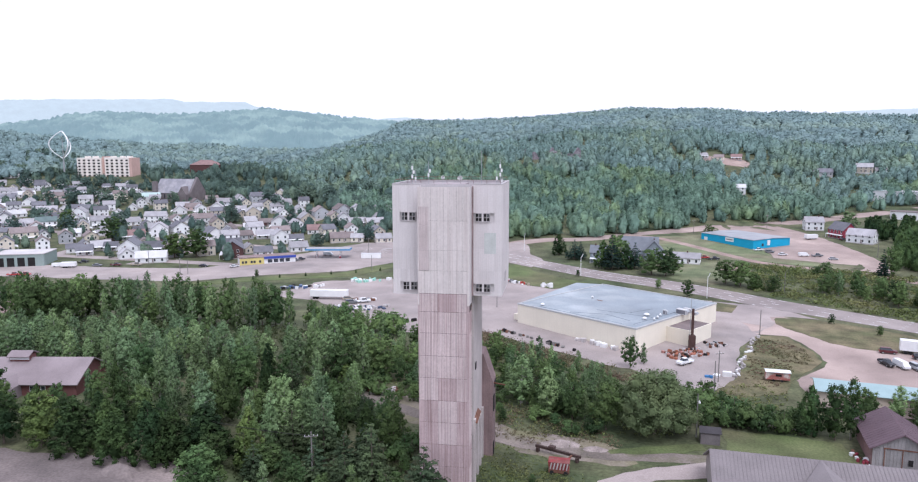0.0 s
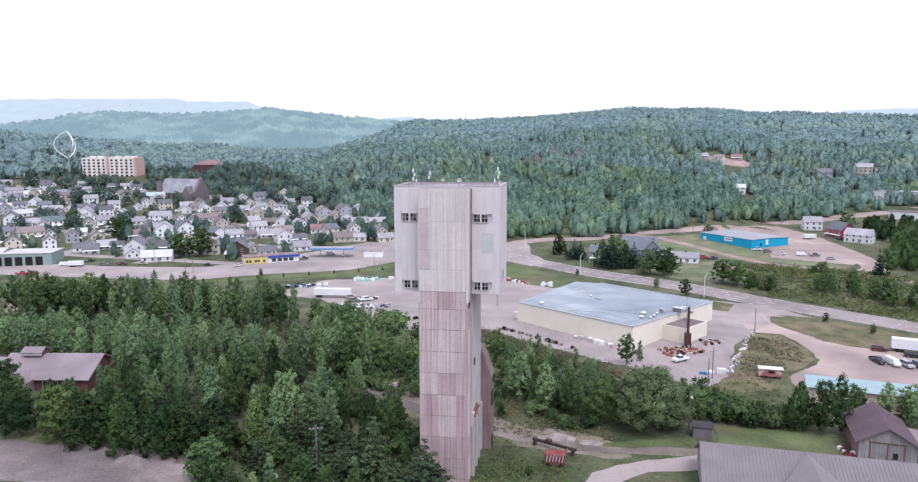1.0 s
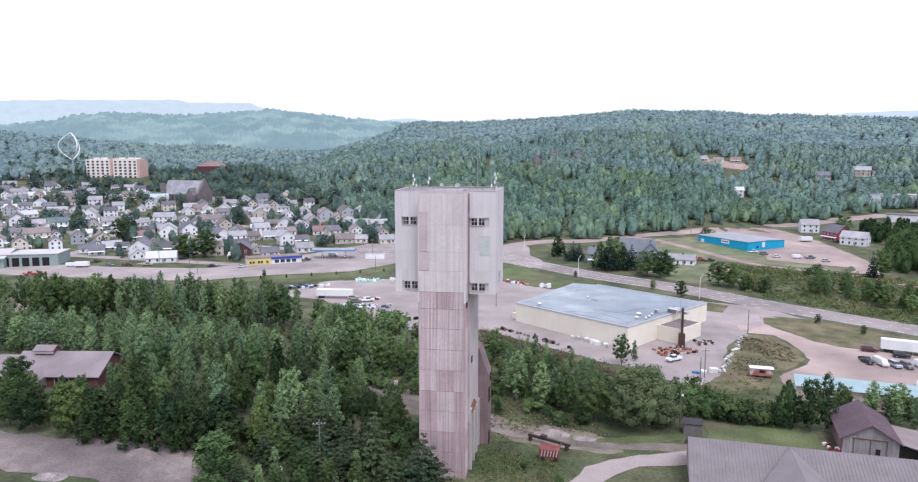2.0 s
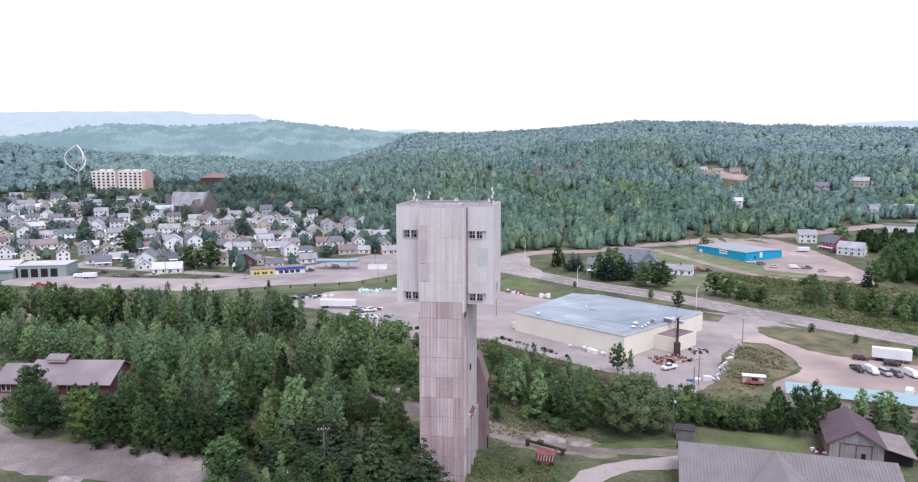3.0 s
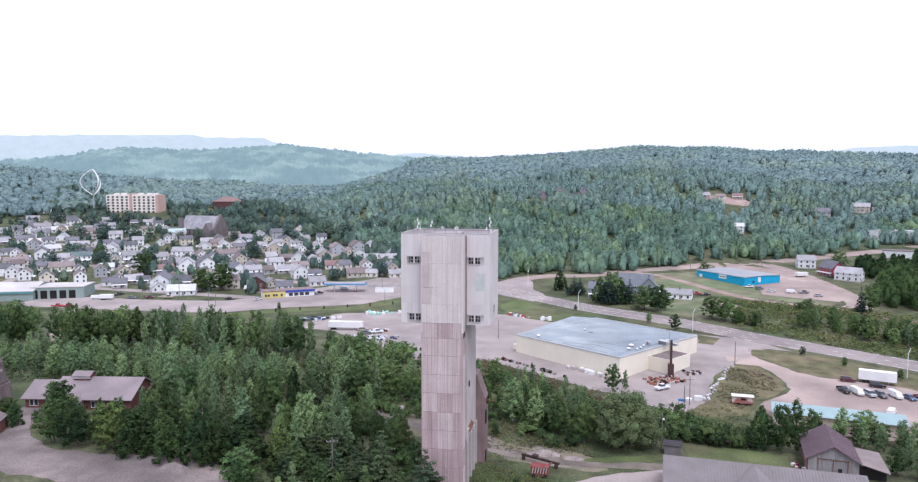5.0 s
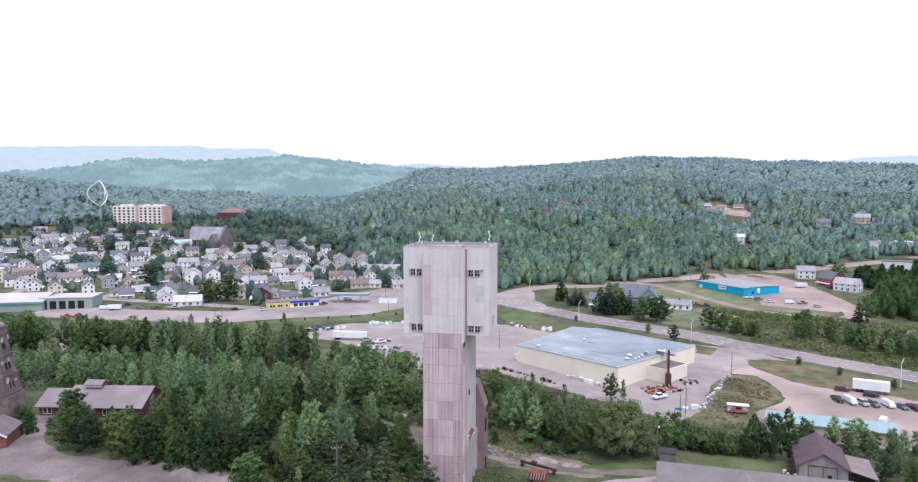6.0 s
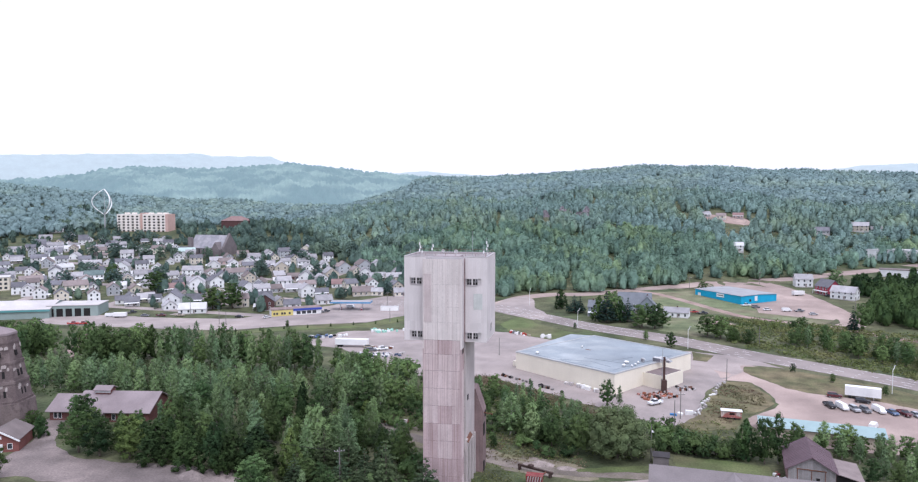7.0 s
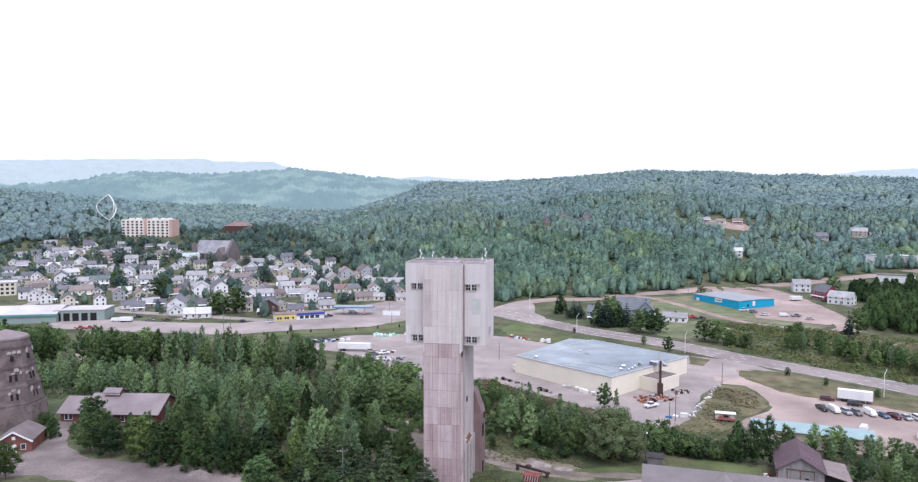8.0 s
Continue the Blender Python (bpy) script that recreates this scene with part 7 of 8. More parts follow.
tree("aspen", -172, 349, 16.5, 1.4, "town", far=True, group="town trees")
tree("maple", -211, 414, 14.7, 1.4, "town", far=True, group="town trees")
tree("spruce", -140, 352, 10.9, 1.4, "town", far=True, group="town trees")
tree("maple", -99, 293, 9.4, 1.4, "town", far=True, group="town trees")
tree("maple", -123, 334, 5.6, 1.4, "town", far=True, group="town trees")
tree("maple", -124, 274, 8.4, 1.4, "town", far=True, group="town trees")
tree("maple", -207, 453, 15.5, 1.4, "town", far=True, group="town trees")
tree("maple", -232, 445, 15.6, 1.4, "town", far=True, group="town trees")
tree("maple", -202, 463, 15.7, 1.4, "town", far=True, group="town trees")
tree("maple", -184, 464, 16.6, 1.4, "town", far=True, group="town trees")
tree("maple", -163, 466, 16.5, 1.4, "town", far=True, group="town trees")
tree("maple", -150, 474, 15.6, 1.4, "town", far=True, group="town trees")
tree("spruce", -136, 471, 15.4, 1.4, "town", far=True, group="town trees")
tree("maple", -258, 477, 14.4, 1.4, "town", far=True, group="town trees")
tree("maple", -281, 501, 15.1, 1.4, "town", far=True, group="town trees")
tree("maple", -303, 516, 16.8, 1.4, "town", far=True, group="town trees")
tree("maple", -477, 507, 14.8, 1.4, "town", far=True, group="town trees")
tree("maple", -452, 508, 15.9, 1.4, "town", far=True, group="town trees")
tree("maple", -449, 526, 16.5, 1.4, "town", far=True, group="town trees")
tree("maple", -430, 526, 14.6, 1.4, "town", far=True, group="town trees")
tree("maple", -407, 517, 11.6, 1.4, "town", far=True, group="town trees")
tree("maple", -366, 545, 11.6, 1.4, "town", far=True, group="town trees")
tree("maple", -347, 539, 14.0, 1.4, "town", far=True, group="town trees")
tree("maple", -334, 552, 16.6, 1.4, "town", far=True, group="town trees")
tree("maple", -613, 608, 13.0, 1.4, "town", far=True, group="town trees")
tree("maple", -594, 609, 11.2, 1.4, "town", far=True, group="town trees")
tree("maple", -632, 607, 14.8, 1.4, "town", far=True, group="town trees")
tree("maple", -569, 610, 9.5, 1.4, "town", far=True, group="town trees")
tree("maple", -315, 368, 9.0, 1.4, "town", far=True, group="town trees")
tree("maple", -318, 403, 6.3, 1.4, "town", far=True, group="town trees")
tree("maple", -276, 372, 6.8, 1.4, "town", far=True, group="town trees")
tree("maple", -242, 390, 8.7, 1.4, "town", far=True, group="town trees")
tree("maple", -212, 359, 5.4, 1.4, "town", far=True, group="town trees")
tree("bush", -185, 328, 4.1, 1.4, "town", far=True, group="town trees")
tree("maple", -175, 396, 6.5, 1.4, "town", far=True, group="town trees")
tree("maple", -153, 367, 5.2, 1.4, "town", far=True, group="town trees")
tree("maple", -113, 332, 4.7, 1.4, "town", far=True, group="town trees")
tree("maple", -309, 282, 4.4, 1.4, "town", far=True, group="town trees")
tree("maple", -352, 387, 7.4, 1.4, "town", far=True, group="town trees")
tree("maple", -473, 435, 6.3, 1.4, "town", far=True, group="town trees")

# more houses and trees fill the blocks between (infill)
TAKEN = [(o.location.x, o.location.y) for o in list(scene.objects) if o.name.startswith(("house", "church", "filling", "fuel", "bus_garage", "depot", "school", "apartment", "brick_hall"))]
TOWN = [(-150, 232), (-118, 275), (-95, 300), (-100, 370), (-170, 440), (-270, 470), (-330, 440), (-440, 560), (-580, 560), (-520, 420), (-400, 290), (-330, 240), (-250, 228), (-180, 210)]
spots, rng = scatter(TOWN, 14.5, 91)
for x, y in spots:
    if min(math.hypot(x - a, y - b) for a, b in TAKEN) < 12.0 or rng.random() < 0.22:
        continue
    TAKEN.append((x, y))
    gable = rng.random() < 0.5
    L, D, two = rng.uniform(8, 12), rng.uniform(6.5, 8.5), rng.random() < 0.4
    wall = ("white", "white", "white", "cream", "grey", "beige", "white")[int(rng.integers(0, 7))]
    roof = ("grey", "dark", "brown", "grey", "dark", "dark")[int(rng.integers(0, 6))]
    house(x, y, 38 + rng.uniform(-8, 8) + (90 if gable else 0), L, D, 5.4 if two else 2.8, D * 0.38, wall, roof)
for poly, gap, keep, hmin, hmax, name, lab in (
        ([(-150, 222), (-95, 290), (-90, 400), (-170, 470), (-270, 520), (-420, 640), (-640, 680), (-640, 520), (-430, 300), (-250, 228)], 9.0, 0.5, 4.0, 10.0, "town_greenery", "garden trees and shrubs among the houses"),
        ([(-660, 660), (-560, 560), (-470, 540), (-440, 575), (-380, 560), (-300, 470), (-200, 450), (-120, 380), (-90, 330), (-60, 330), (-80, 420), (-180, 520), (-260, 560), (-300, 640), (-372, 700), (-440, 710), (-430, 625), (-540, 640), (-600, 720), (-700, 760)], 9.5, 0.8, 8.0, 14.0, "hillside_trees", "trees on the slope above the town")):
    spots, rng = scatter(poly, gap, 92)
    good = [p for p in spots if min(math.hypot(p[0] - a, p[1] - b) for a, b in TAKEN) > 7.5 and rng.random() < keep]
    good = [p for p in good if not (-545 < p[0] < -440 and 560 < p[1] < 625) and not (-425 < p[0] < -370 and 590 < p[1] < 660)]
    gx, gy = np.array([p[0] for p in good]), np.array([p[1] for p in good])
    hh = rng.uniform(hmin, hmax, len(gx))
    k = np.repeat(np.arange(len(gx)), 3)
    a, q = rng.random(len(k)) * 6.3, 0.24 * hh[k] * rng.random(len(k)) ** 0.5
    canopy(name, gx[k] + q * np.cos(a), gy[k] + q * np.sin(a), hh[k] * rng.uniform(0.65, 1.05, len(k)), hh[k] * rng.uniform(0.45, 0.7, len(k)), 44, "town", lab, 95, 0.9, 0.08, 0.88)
for a, b in (((-150, 212), (-330, 236)), ((-130, 262), (-420, 330)), ((-120, 330), (-470, 420)), ((-200, 205), (-160, 420)), ((-262, 215), (-280, 470)), ((-330, 232), (-420, 540))):
    drape("town_street", ribbon([a, b], 8.0), ASPHALT, 0.08, "pale asphalt street between the houses", 9.0, "street")

# ---- vehicles ----
CARPAINT = {k: mat(k + "_car_paint", c, 0.35, 0.04, 0.5, 4.0, 0.0, spec=0.5) for k, c in
            {"white": (0.75, 0.75, 0.75), "silver": (0.42, 0.43, 0.45), "black": (0.025, 0.025, 0.03), "maroon": (0.10, 0.02, 0.025), "blue": (0.08, 0.13, 0.24), "red": (0.42, 0.04, 0.035), "tan": (0.36, 0.31, 0.24), "grey": (0.16, 0.165, 0.175)}.items()}
TYRE = mat("tyre_rubber", (0.02, 0.02, 0.02), 0.9, 0.1, 1.0, 8.0, 0.0)


def extrude_profile(pts, w, taper=0.0):
    """A side profile in x-z pulled out to the width w; points higher than the waist lean in."""
    g = Geo()
    n = len(pts)
    zs = [p[1] for p in pts]
    waist = 1.0

    def half(z):
        return w / 2 - max(0, z - waist) * taper
    v = [(x, -half(z), z) for x, z in pts] + [(x, half(z), z) for x, z in pts]
    g.add(v, [tuple(range(n)), tuple(range(2 * n - 1, n - 1, -1))] + [(i, n + i, n + (i + 1) % n, (i + 1) % n) for i in range(n)])
    return g


def vehicle(kind, x, y, rot, paint, group="parked vehicles", label=""):
    """A parked car, van or pickup: body, glasshouse, lamps and four wheels."""
    shapes = {
        "car": ([(-2.2, 0.35), (2.2, 0.35), (2.25, 0.72), (1.25, 0.92), (-1.55, 0.98), (-2.2, 0.92)], [(1.2, 0.93), (0.45, 1.42), (-1.0, 1.45), (-1.75, 0.97)]),
        "suv": ([(-2.25, 0.4), (2.25, 0.4), (2.3, 0.95), (1.3, 1.08), (-2.2, 1.1)], [(1.2, 1.08), (0.5, 1.72), (-1.9, 1.74), (-2.15, 1.1)]),
        "van": ([(-2.6, 0.4), (2.6, 0.4), (2.65, 1.0), (2.0, 1.25), (1.5, 2.0), (-2.5, 2.05), (-2.6, 1.2)], [(1.98, 1.26), (1.5, 1.85), (0.6, 1.88), (0.6, 1.25)]),
        "pickup": ([(-2.7, 0.5), (2.7, 0.5), (2.75, 1.05), (1.5, 1.2), (-0.6, 1.15), (-0.62, 0.85), (-2.6, 0.85), (-2.6, 1.15), (-2.75, 1.15)], [(1.4, 1.18), (0.8, 1.82), (-0.4, 1.84), (-0.6, 1.15)])}
    body, top = shapes[kind]
    key = (kind, paint)
    nm = {"car": "car", "suv": "car", "van": "van", "pickup": "pickup_truck"}[kind]
    c = thing(nm, pose(x, y, gz(x, y) + 0.06, 0, 0, rot), label or f"{paint} {'estate car' if kind == 'suv' else nm.replace('_', ' ')} parked on the lot", nm.replace("_", " "), group)
    if key not in SHARED:
        b = extrude_profile(body, 1.8, 0.12).mesh("body")
        b.materials.append(CARPAINT[paint])
        t = extrude_profile(top, 1.6, 0.35).mesh("glasshouse")
        t.materials.append(GLASS)
        zt = max(p[1] for p in top)
        xs = [p[0] for p in top if p[1] > zt - 0.06]
        r = Geo().box(min(xs) - 0.05, -0.62, zt - 0.04, max(xs) + 0.05, 0.62, zt + 0.03).mesh("roof")
        r.materials.append(CARPAINT[paint])
        SHARED[key] = (b, t, r)
    b, t, r = SHARED[key]
    part("body", b, None, c)
    part("glasshouse", t, None, c)
    part("roof", r, None, c)
    if "wheel" not in SHARED:
        w = Geo().tube((0, -0.12, 0), (0, 0.12, 0), 0.34, None, 12).mesh("wheel")
        w.materials.append(TYRE)
        h = Geo().tube((0, -0.13, 0), (0, 0.13, 0), 0.2, None, 10).mesh("hub")
        h.materials.append(STEEL)
        SHARED["wheel"] = (w, h)
    for wx in (-1.4, 1.45):
        for wy in (-0.82, 0.82):
            w = part("wheel", SHARED["wheel"][0], None, c, m=pose(wx, wy, 0.34))
            part("hub", SHARED["wheel"][1], None, w)
    lx = body[1][0] + 0.02
    for wy in (-0.65, 0.65):
        part("headlight", Geo().box(lx - 0.06, wy - 0.16, 0.62, lx + 0.05, wy + 0.16, 0.78), WHITE, c)
        part("tail_light", Geo().box(-lx - 0.05, wy - 0.14, 0.7, -lx + 0.06, wy + 0.14, 0.9), CARPAINT["red"], c)
    return c


LOT = "cars on the gravel lot"
for kind, x, y, paint in (("pickup", 109.0, 86.0, "black"), ("van", 112.2, 84.5, "white"), ("suv", 115.4, 83.2, "silver"), ("suv", 118.4, 82.8, "grey"), ("van", 122.4, 83.0, "white"),
                          ("car", 125.9, 81.8, "blue"), ("pickup", 129.0, 81.2, "maroon"), ("car", 132.0, 80.6, "silver"), ("suv", 135.2, 80.0, "white"), ("suv", 138.4, 79.4, "silver")):
    vehicle(kind, x, y, -78, paint, LOT)
vehicle("suv", 114.0, 97.0, -12, "maroon", LOT)
vehicle("suv", 121.0, 92.2, -12, "black", LOT)
vehicle("van", 114.5, 66.0, 60, "white", LOT)
vehicle("van", 128.5, 62.0, 60, "white", LOT)
BL = "vehicles at the blue building"
for kind, x, y, rot, paint in (("pickup", 123.5, 275.5, 20, "white"), ("suv", 128.0, 270.5, 10, "grey"), ("car", 132.7, 264.0, 15, "white"), ("van", 142.5, 262.5, 10, "white"), ("pickup", 149, 262, 5, "grey"),
                               ("car", 154, 254, 10, "silver"), ("car", 181, 317, 40, "black"), ("pickup", 90.5, 250, 0, "red"), ("pickup", 95.0, 247.5, 0, "black"), ("suv", 196, 322, 20, "silver")):
    vehicle(kind, x, y, rot, paint, BL)
ST = "vehicles by the street"
for kind, x, y, rot, paint in (("suv", -120.3, 226.5, 40, "grey"), ("pickup", -118.5, 229, 40, "black"), ("car", -159.5, 204, 10, "black"), ("van", -109, 246, 0, "white"), ("car", -143.5, 205, 60, "white"),
                               ("van", -228, 196, 20, "white"), ("van", -233, 194, 20, "white"), ("pickup", -232, 171, 15, "red"), ("pickup", -237, 170, 15, "red"), ("pickup", -205, 200, 5, "maroon"), ("pickup", -195, 202, 5, "tan"),
                               ("pickup", -228, 206, 60, "black"), ("car", -214, 198, 10, "grey")):
    vehicle(kind, x, y, rot, paint, ST)
vehicle("pickup", 54.0, 79.5, -140, "white", "vehicles in the yard", "white flatbed pickup parked beside scrap")
vehicle("car", -64.6, 143, 30, "tan", "vehicles in the yard")
vehicle("pickup", -57, 139, 25, "white", "vehicles in the yard")
vehicle("suv", -61, 136, 25, "grey", "vehicles in the yard")


def trailer(x, y, rot, L, h, label, base=1.1):
    """A box trailer on wheels."""
    t = thing("box_trailer", pose(x, y, gz(x, y) + 0.05, 0, 0, rot), label, "trailer", "trailers")
    part("box", Geo().box(-L / 2, -1.3, base, L / 2, 1.3, base + h), WHITE, t)
    part("frame", Geo().box(-L / 2, -0.5, base - 0.3, L / 2, 0.5, base), DARK, t)
    g = Geo()
    for k in range(int(L / 1.2)):
        g.box(-L / 2 + 0.6 + k * 1.2, -1.34, base + 0.05, -L / 2 + 0.68 + k * 1.2, -1.3, base + h - 0.05)
    part("rib", g, WHITE, t)
    for wx in (-L / 2 + 1.5, -L / 2 + 2.7):
        for wy in (-1.0, 1.0):
            part("wheel", Geo().tube((wx, wy - 0.2, 0.5), (wx, wy + 0.2, 0.5), 0.5, None, 12), TYRE, t)
    part("landing_leg", Geo().box(L / 2 - 2.2, -0.8, 0, L / 2 - 2.0, 0.8, base), STEEL, t)


trailer(122.6, 96.6, -18, 10.5, 3.0, "white box trailer on wheels at the lot's edge")
trailer(-72.5, 143.8, 4, 15.0, 2.6, "long white semi-trailer in the yard")
trailer(164, 318, 20, 7.5, 2.2, "white camping trailer by the lane", 0.7)
trailer(-226, 193, 18, 7, 2.0, "white trailer beside the garage", 0.8)


def storage_box(x, y, rot, L, label):
    """A long low steel container: ribbed sides, roof and double doors."""
    b = thing("storage_container", pose(x, y, gz(x, y) + 0.12, 0, 0, rot), label, "container")
    part("body", Geo().box(-L / 2, -1.2, 0, L / 2, 1.2, 2.5), WHITE, b)
    part("roof", Geo().box(-L / 2 - 0.05, -1.25, 2.5, L / 2 + 0.05, 1.25, 2.6), ROOFS["pale"], b)
    for k in range(int(L / 0.9)):
        u = -L / 2 + 0.5 + k * 0.9
        part("rib", Geo().box(u, -1.26, 0.1, u + 0.12, -1.2, 2.4), WHITE, b)
    for v in (-1.15, 0.02):
        part("door", Geo().box(L / 2, v, 0.1, L / 2 + 0.06, v + 1.13, 2.4), ROOFS["pale"], b)


def red_wagon():
    t = thing("concession_trailer", pose(75.6, 69.2, 0.05, 0, 0, -6), "weathered red and white trailer with a pale awning roof", "trailer")
    red = mat("faded_red_paint", (0.38, 0.14, 0.12), 0.7, 0.25, 0.6, 4.0, 0.1, alt=(0.55, 0.48, 0.44), alt_scale=0.5)
    part("body", Geo().box(-2.9, -1.1, 0.6, 2.9, 1.1, 2.5), red, t)
    part("roof", Geo().slab([(-3.1, -1.4, 2.7), (3.1, -1.4, 2.7), (3.1, 0, 3.0), (-3.1, 0, 3.0)], 0.15).slab([(-3.1, 1.4, 2.7), (3.1, 1.4, 2.7), (3.1, 0, 3.0), (-3.1, 0, 3.0)], 0.15), WHITE, t)
    part("counter_opening", Geo().box(-0.6, -1.15, 1.5, 0.9, -1.09, 2.1), DARK, t)
    for wx in (-1.0, 1.0):
        part("wheel", Geo().tube((wx, -1.2, 0.35), (wx, 1.2, 0.35), 0.35, None, 10), TYRE, t)


red_wagon()
storage_box(-83, 241, 8, 10.5, "long low white storage container on the asphalt lot")


def ore_machine():
    """Old red loading machine with a long rusty boom, in the grass by the tower."""
    t = thing("mine_loader", pose(19.8, 8.4, 0.0, 0, 0, -4), "old red and white striped mine machine with a rusty boom", "mining machine")
    part("chassis", Geo().box(-1.9, -1.0, 0.3, 1.9, 1.2, 0.9), RUST, t)
    redp = mat("worn_red_paint", (0.235, 0.04, 0.042), 0.7, 0.25, 0.8, 5.0, 0.1, alt=(0.22, 0.08, 0.07), alt_scale=0.6)
    part("hopper", Geo().add([(-1.8, -1.0, 0.9), (1.8, -1.0, 0.9), (1.8, 1.0, 0.9), (-1.8, 1.0, 0.9), (-2.0, -1.3, 2.5), (2.0, -1.3, 2.5), (2.0, 1.2, 2.5), (-2.0, 1.2, 2.5)], [(0, 3, 2, 1), (0, 1, 5, 4), (1, 2, 6, 5), (2, 3, 7, 6), (3, 0, 4, 7), (4, 5, 6, 7)]), redp, t)
    for k in range(6):
        x = -1.7 + k * 0.6
        part("stripe", Geo().add([(x, -1.06, 1.0), (x + 0.22, -1.06, 1.0), (x + 0.5, -1.34, 2.4), (x + 0.25, -1.34, 2.4), (x, -1.0, 1.0), (x + 0.22, -1.0, 1.0), (x + 0.5, -1.28, 2.4), (x + 0.25, -1.28, 2.4)], [(0, 1, 2, 3), (0, 4, 5, 1), (2, 6, 7, 3), (1, 5, 6, 2), (3, 7, 4, 0)]), CONC, t)
    m = pose(-0.5, 6.4, 0, 0, 0, -22)
    part("boom", Geo().box(-5.2, -0.25, 1.0, 4.6, 0.25, 1.5, m).box(-5.0, -0.4, 0.0, -4.5, 0.4, 1.0, m).box(3.6, -0.4, 0.0, 4.1, 0.4, 1.0, m).box(-2.2, -0.5, 1.5, -1.0, 0.5, 2.0, m), mat("black_rust", (0.07, 0.045, 0.04), 0.85, 0.25, 0.8, 6.0, 0.3), t, "dark rusty boom lying on stands")
    part("boom_link", Geo().tube((0.5, 1.0, 1.2), (2.0, 5.2, 1.2), 0.2), RUST, t)
    for wx in (-1.3, 1.3):
        part("wheel", Geo().tube((wx, -1.2, 0.4), (wx, 1.3, 0.4), 0.4, None, 12), TYRE, t)


ore_machine()

# ---- poles, lamps, signs ----


def street_lamp(x, y, rot, h=9.5):
    p = thing("street_lamp", pose(x, y, gz(x, y), 0, 0, rot), "tall galvanised street lamp with a curved arm", "street lamp", "street lamps")
    part("pole", Geo().tube((0, 0, -0.3), (0, 0, h - 1), 0.13, 0.09, 8), WHITE, p)
    g = Geo()
    pts = [(1.6 * math.sin(a) if a < 1.5 else 1.6, 0, h - 1 + 1.1 * (1 - math.cos(a))) for a in (0, 0.4, 0.8, 1.2, 1.57)]
    for a, b in zip(pts, pts[1:]):
        g.tube(a, b, 0.08, None, 6)
    part("arm", g, WHITE, p)
    part("lantern", Geo().box(1.5, -0.15, h, 2.3, 0.15, h + 0.2), STEEL, p)


for x, y, r in ((27.3, 197.5, 60), (75.5, 162.0, 55), (134.5, 104.0, 50), (-2, 262, 80)):
    street_lamp(x, y, r)


def utility_pole(x, y, h, arm=True, lamp=False, rot=20):
    p = thing("utility_pole", pose(x, y, gz(x, y), 0, 0, rot), "weathered wooden utility pole with a crossarm" if arm else "plain weathered wooden pole", "utility pole", "utility poles")
    part("pole", Geo().tube((0, 0, -0.3), (0, 0, h), 0.16, 0.11, 8), WOODPOLE, p)
    if arm:
        part("crossarm", Geo().box(-1.2, -0.22, h - 0.9, 1.2, -0.1, h - 0.75), WOODPOLE, p)
        for k in (-1.1, -0.4, 0.4, 1.1):
            part("insulator", Geo().tube((k, -0.16, h - 0.75), (k, -0.16, h - 0.5), 0.06, 0.04), WHITE, p)
    if lamp:
        part("yard_light", Geo().tube((0, -0.1, h - 1.6), (0, -0.7, h - 1.4), 0.05).tube((0, -0.7, h - 1.75), (0, -0.7, h - 1.3), 0.28, 0.16), WHITE, p)
    return p


for x, y, h, arm, lamp in ((57.3, 56.5, 8.5, False, False), (60.2, 66, 8.5, True, False), (48.2, 29.0, 9.5, False, True), (108.5, 177, 8, False, False), (-72.7, 206, 7.5, False, False), (-85, 243, 11, True, False), (-107.6, 312, 12, True, False),
                           (-160.4, 184, 8, True, False), (-157.6, 186, 7, False, False), (82.3, 112, 8, False, False), (-4.7, 137, 7.5, False, False), (152, 366, 9, True, False), (178, 262, 9, True, False), (100, 335, 9, True, False), (-24, -4, 10.5, True, False), (-190, 205, 10, True, False), (-40, 246, 9, False, False)):
    utility_pole(x, y, h, arm, lamp)


def wire(a, b, sag, label):
    g = Geo()
    a, b = Vector(a), Vector(b)
    n = 8
    p = [a.lerp(b, i / n) - Vector((0, 0, sag * 4 * (i / n) * (1 - i / n))) for i in range(n + 1)]
    side = (b - a).cross(Vector((0, 0, 1))).normalized() * 0.022
    up = Vector((0, 0, 0.022))
    ring = []
    for q in p:
        ring += [tuple(q + side), tuple(q + up), tuple(q - side), tuple(q - up)]
    g.add(ring, [(4 * k + i, 4 * k + (i + 1) % 4, 4 * k + 4 + (i + 1) % 4, 4 * k + 4 + i) for k in range(n) for i in range(4)] + [(3, 2, 1, 0), (4 * n, 4 * n + 1, 4 * n + 2, 4 * n + 3)])
    tagged(part("overhead_cable", g, DARK), label, "cable", "overhead cables")


for k in (-0.9, 0.0, 0.9):
    wire((-24 + k, -4.2, 9.8), (-60 + k, -2, 13.5), 1.0, "thin sagging overhead cable")

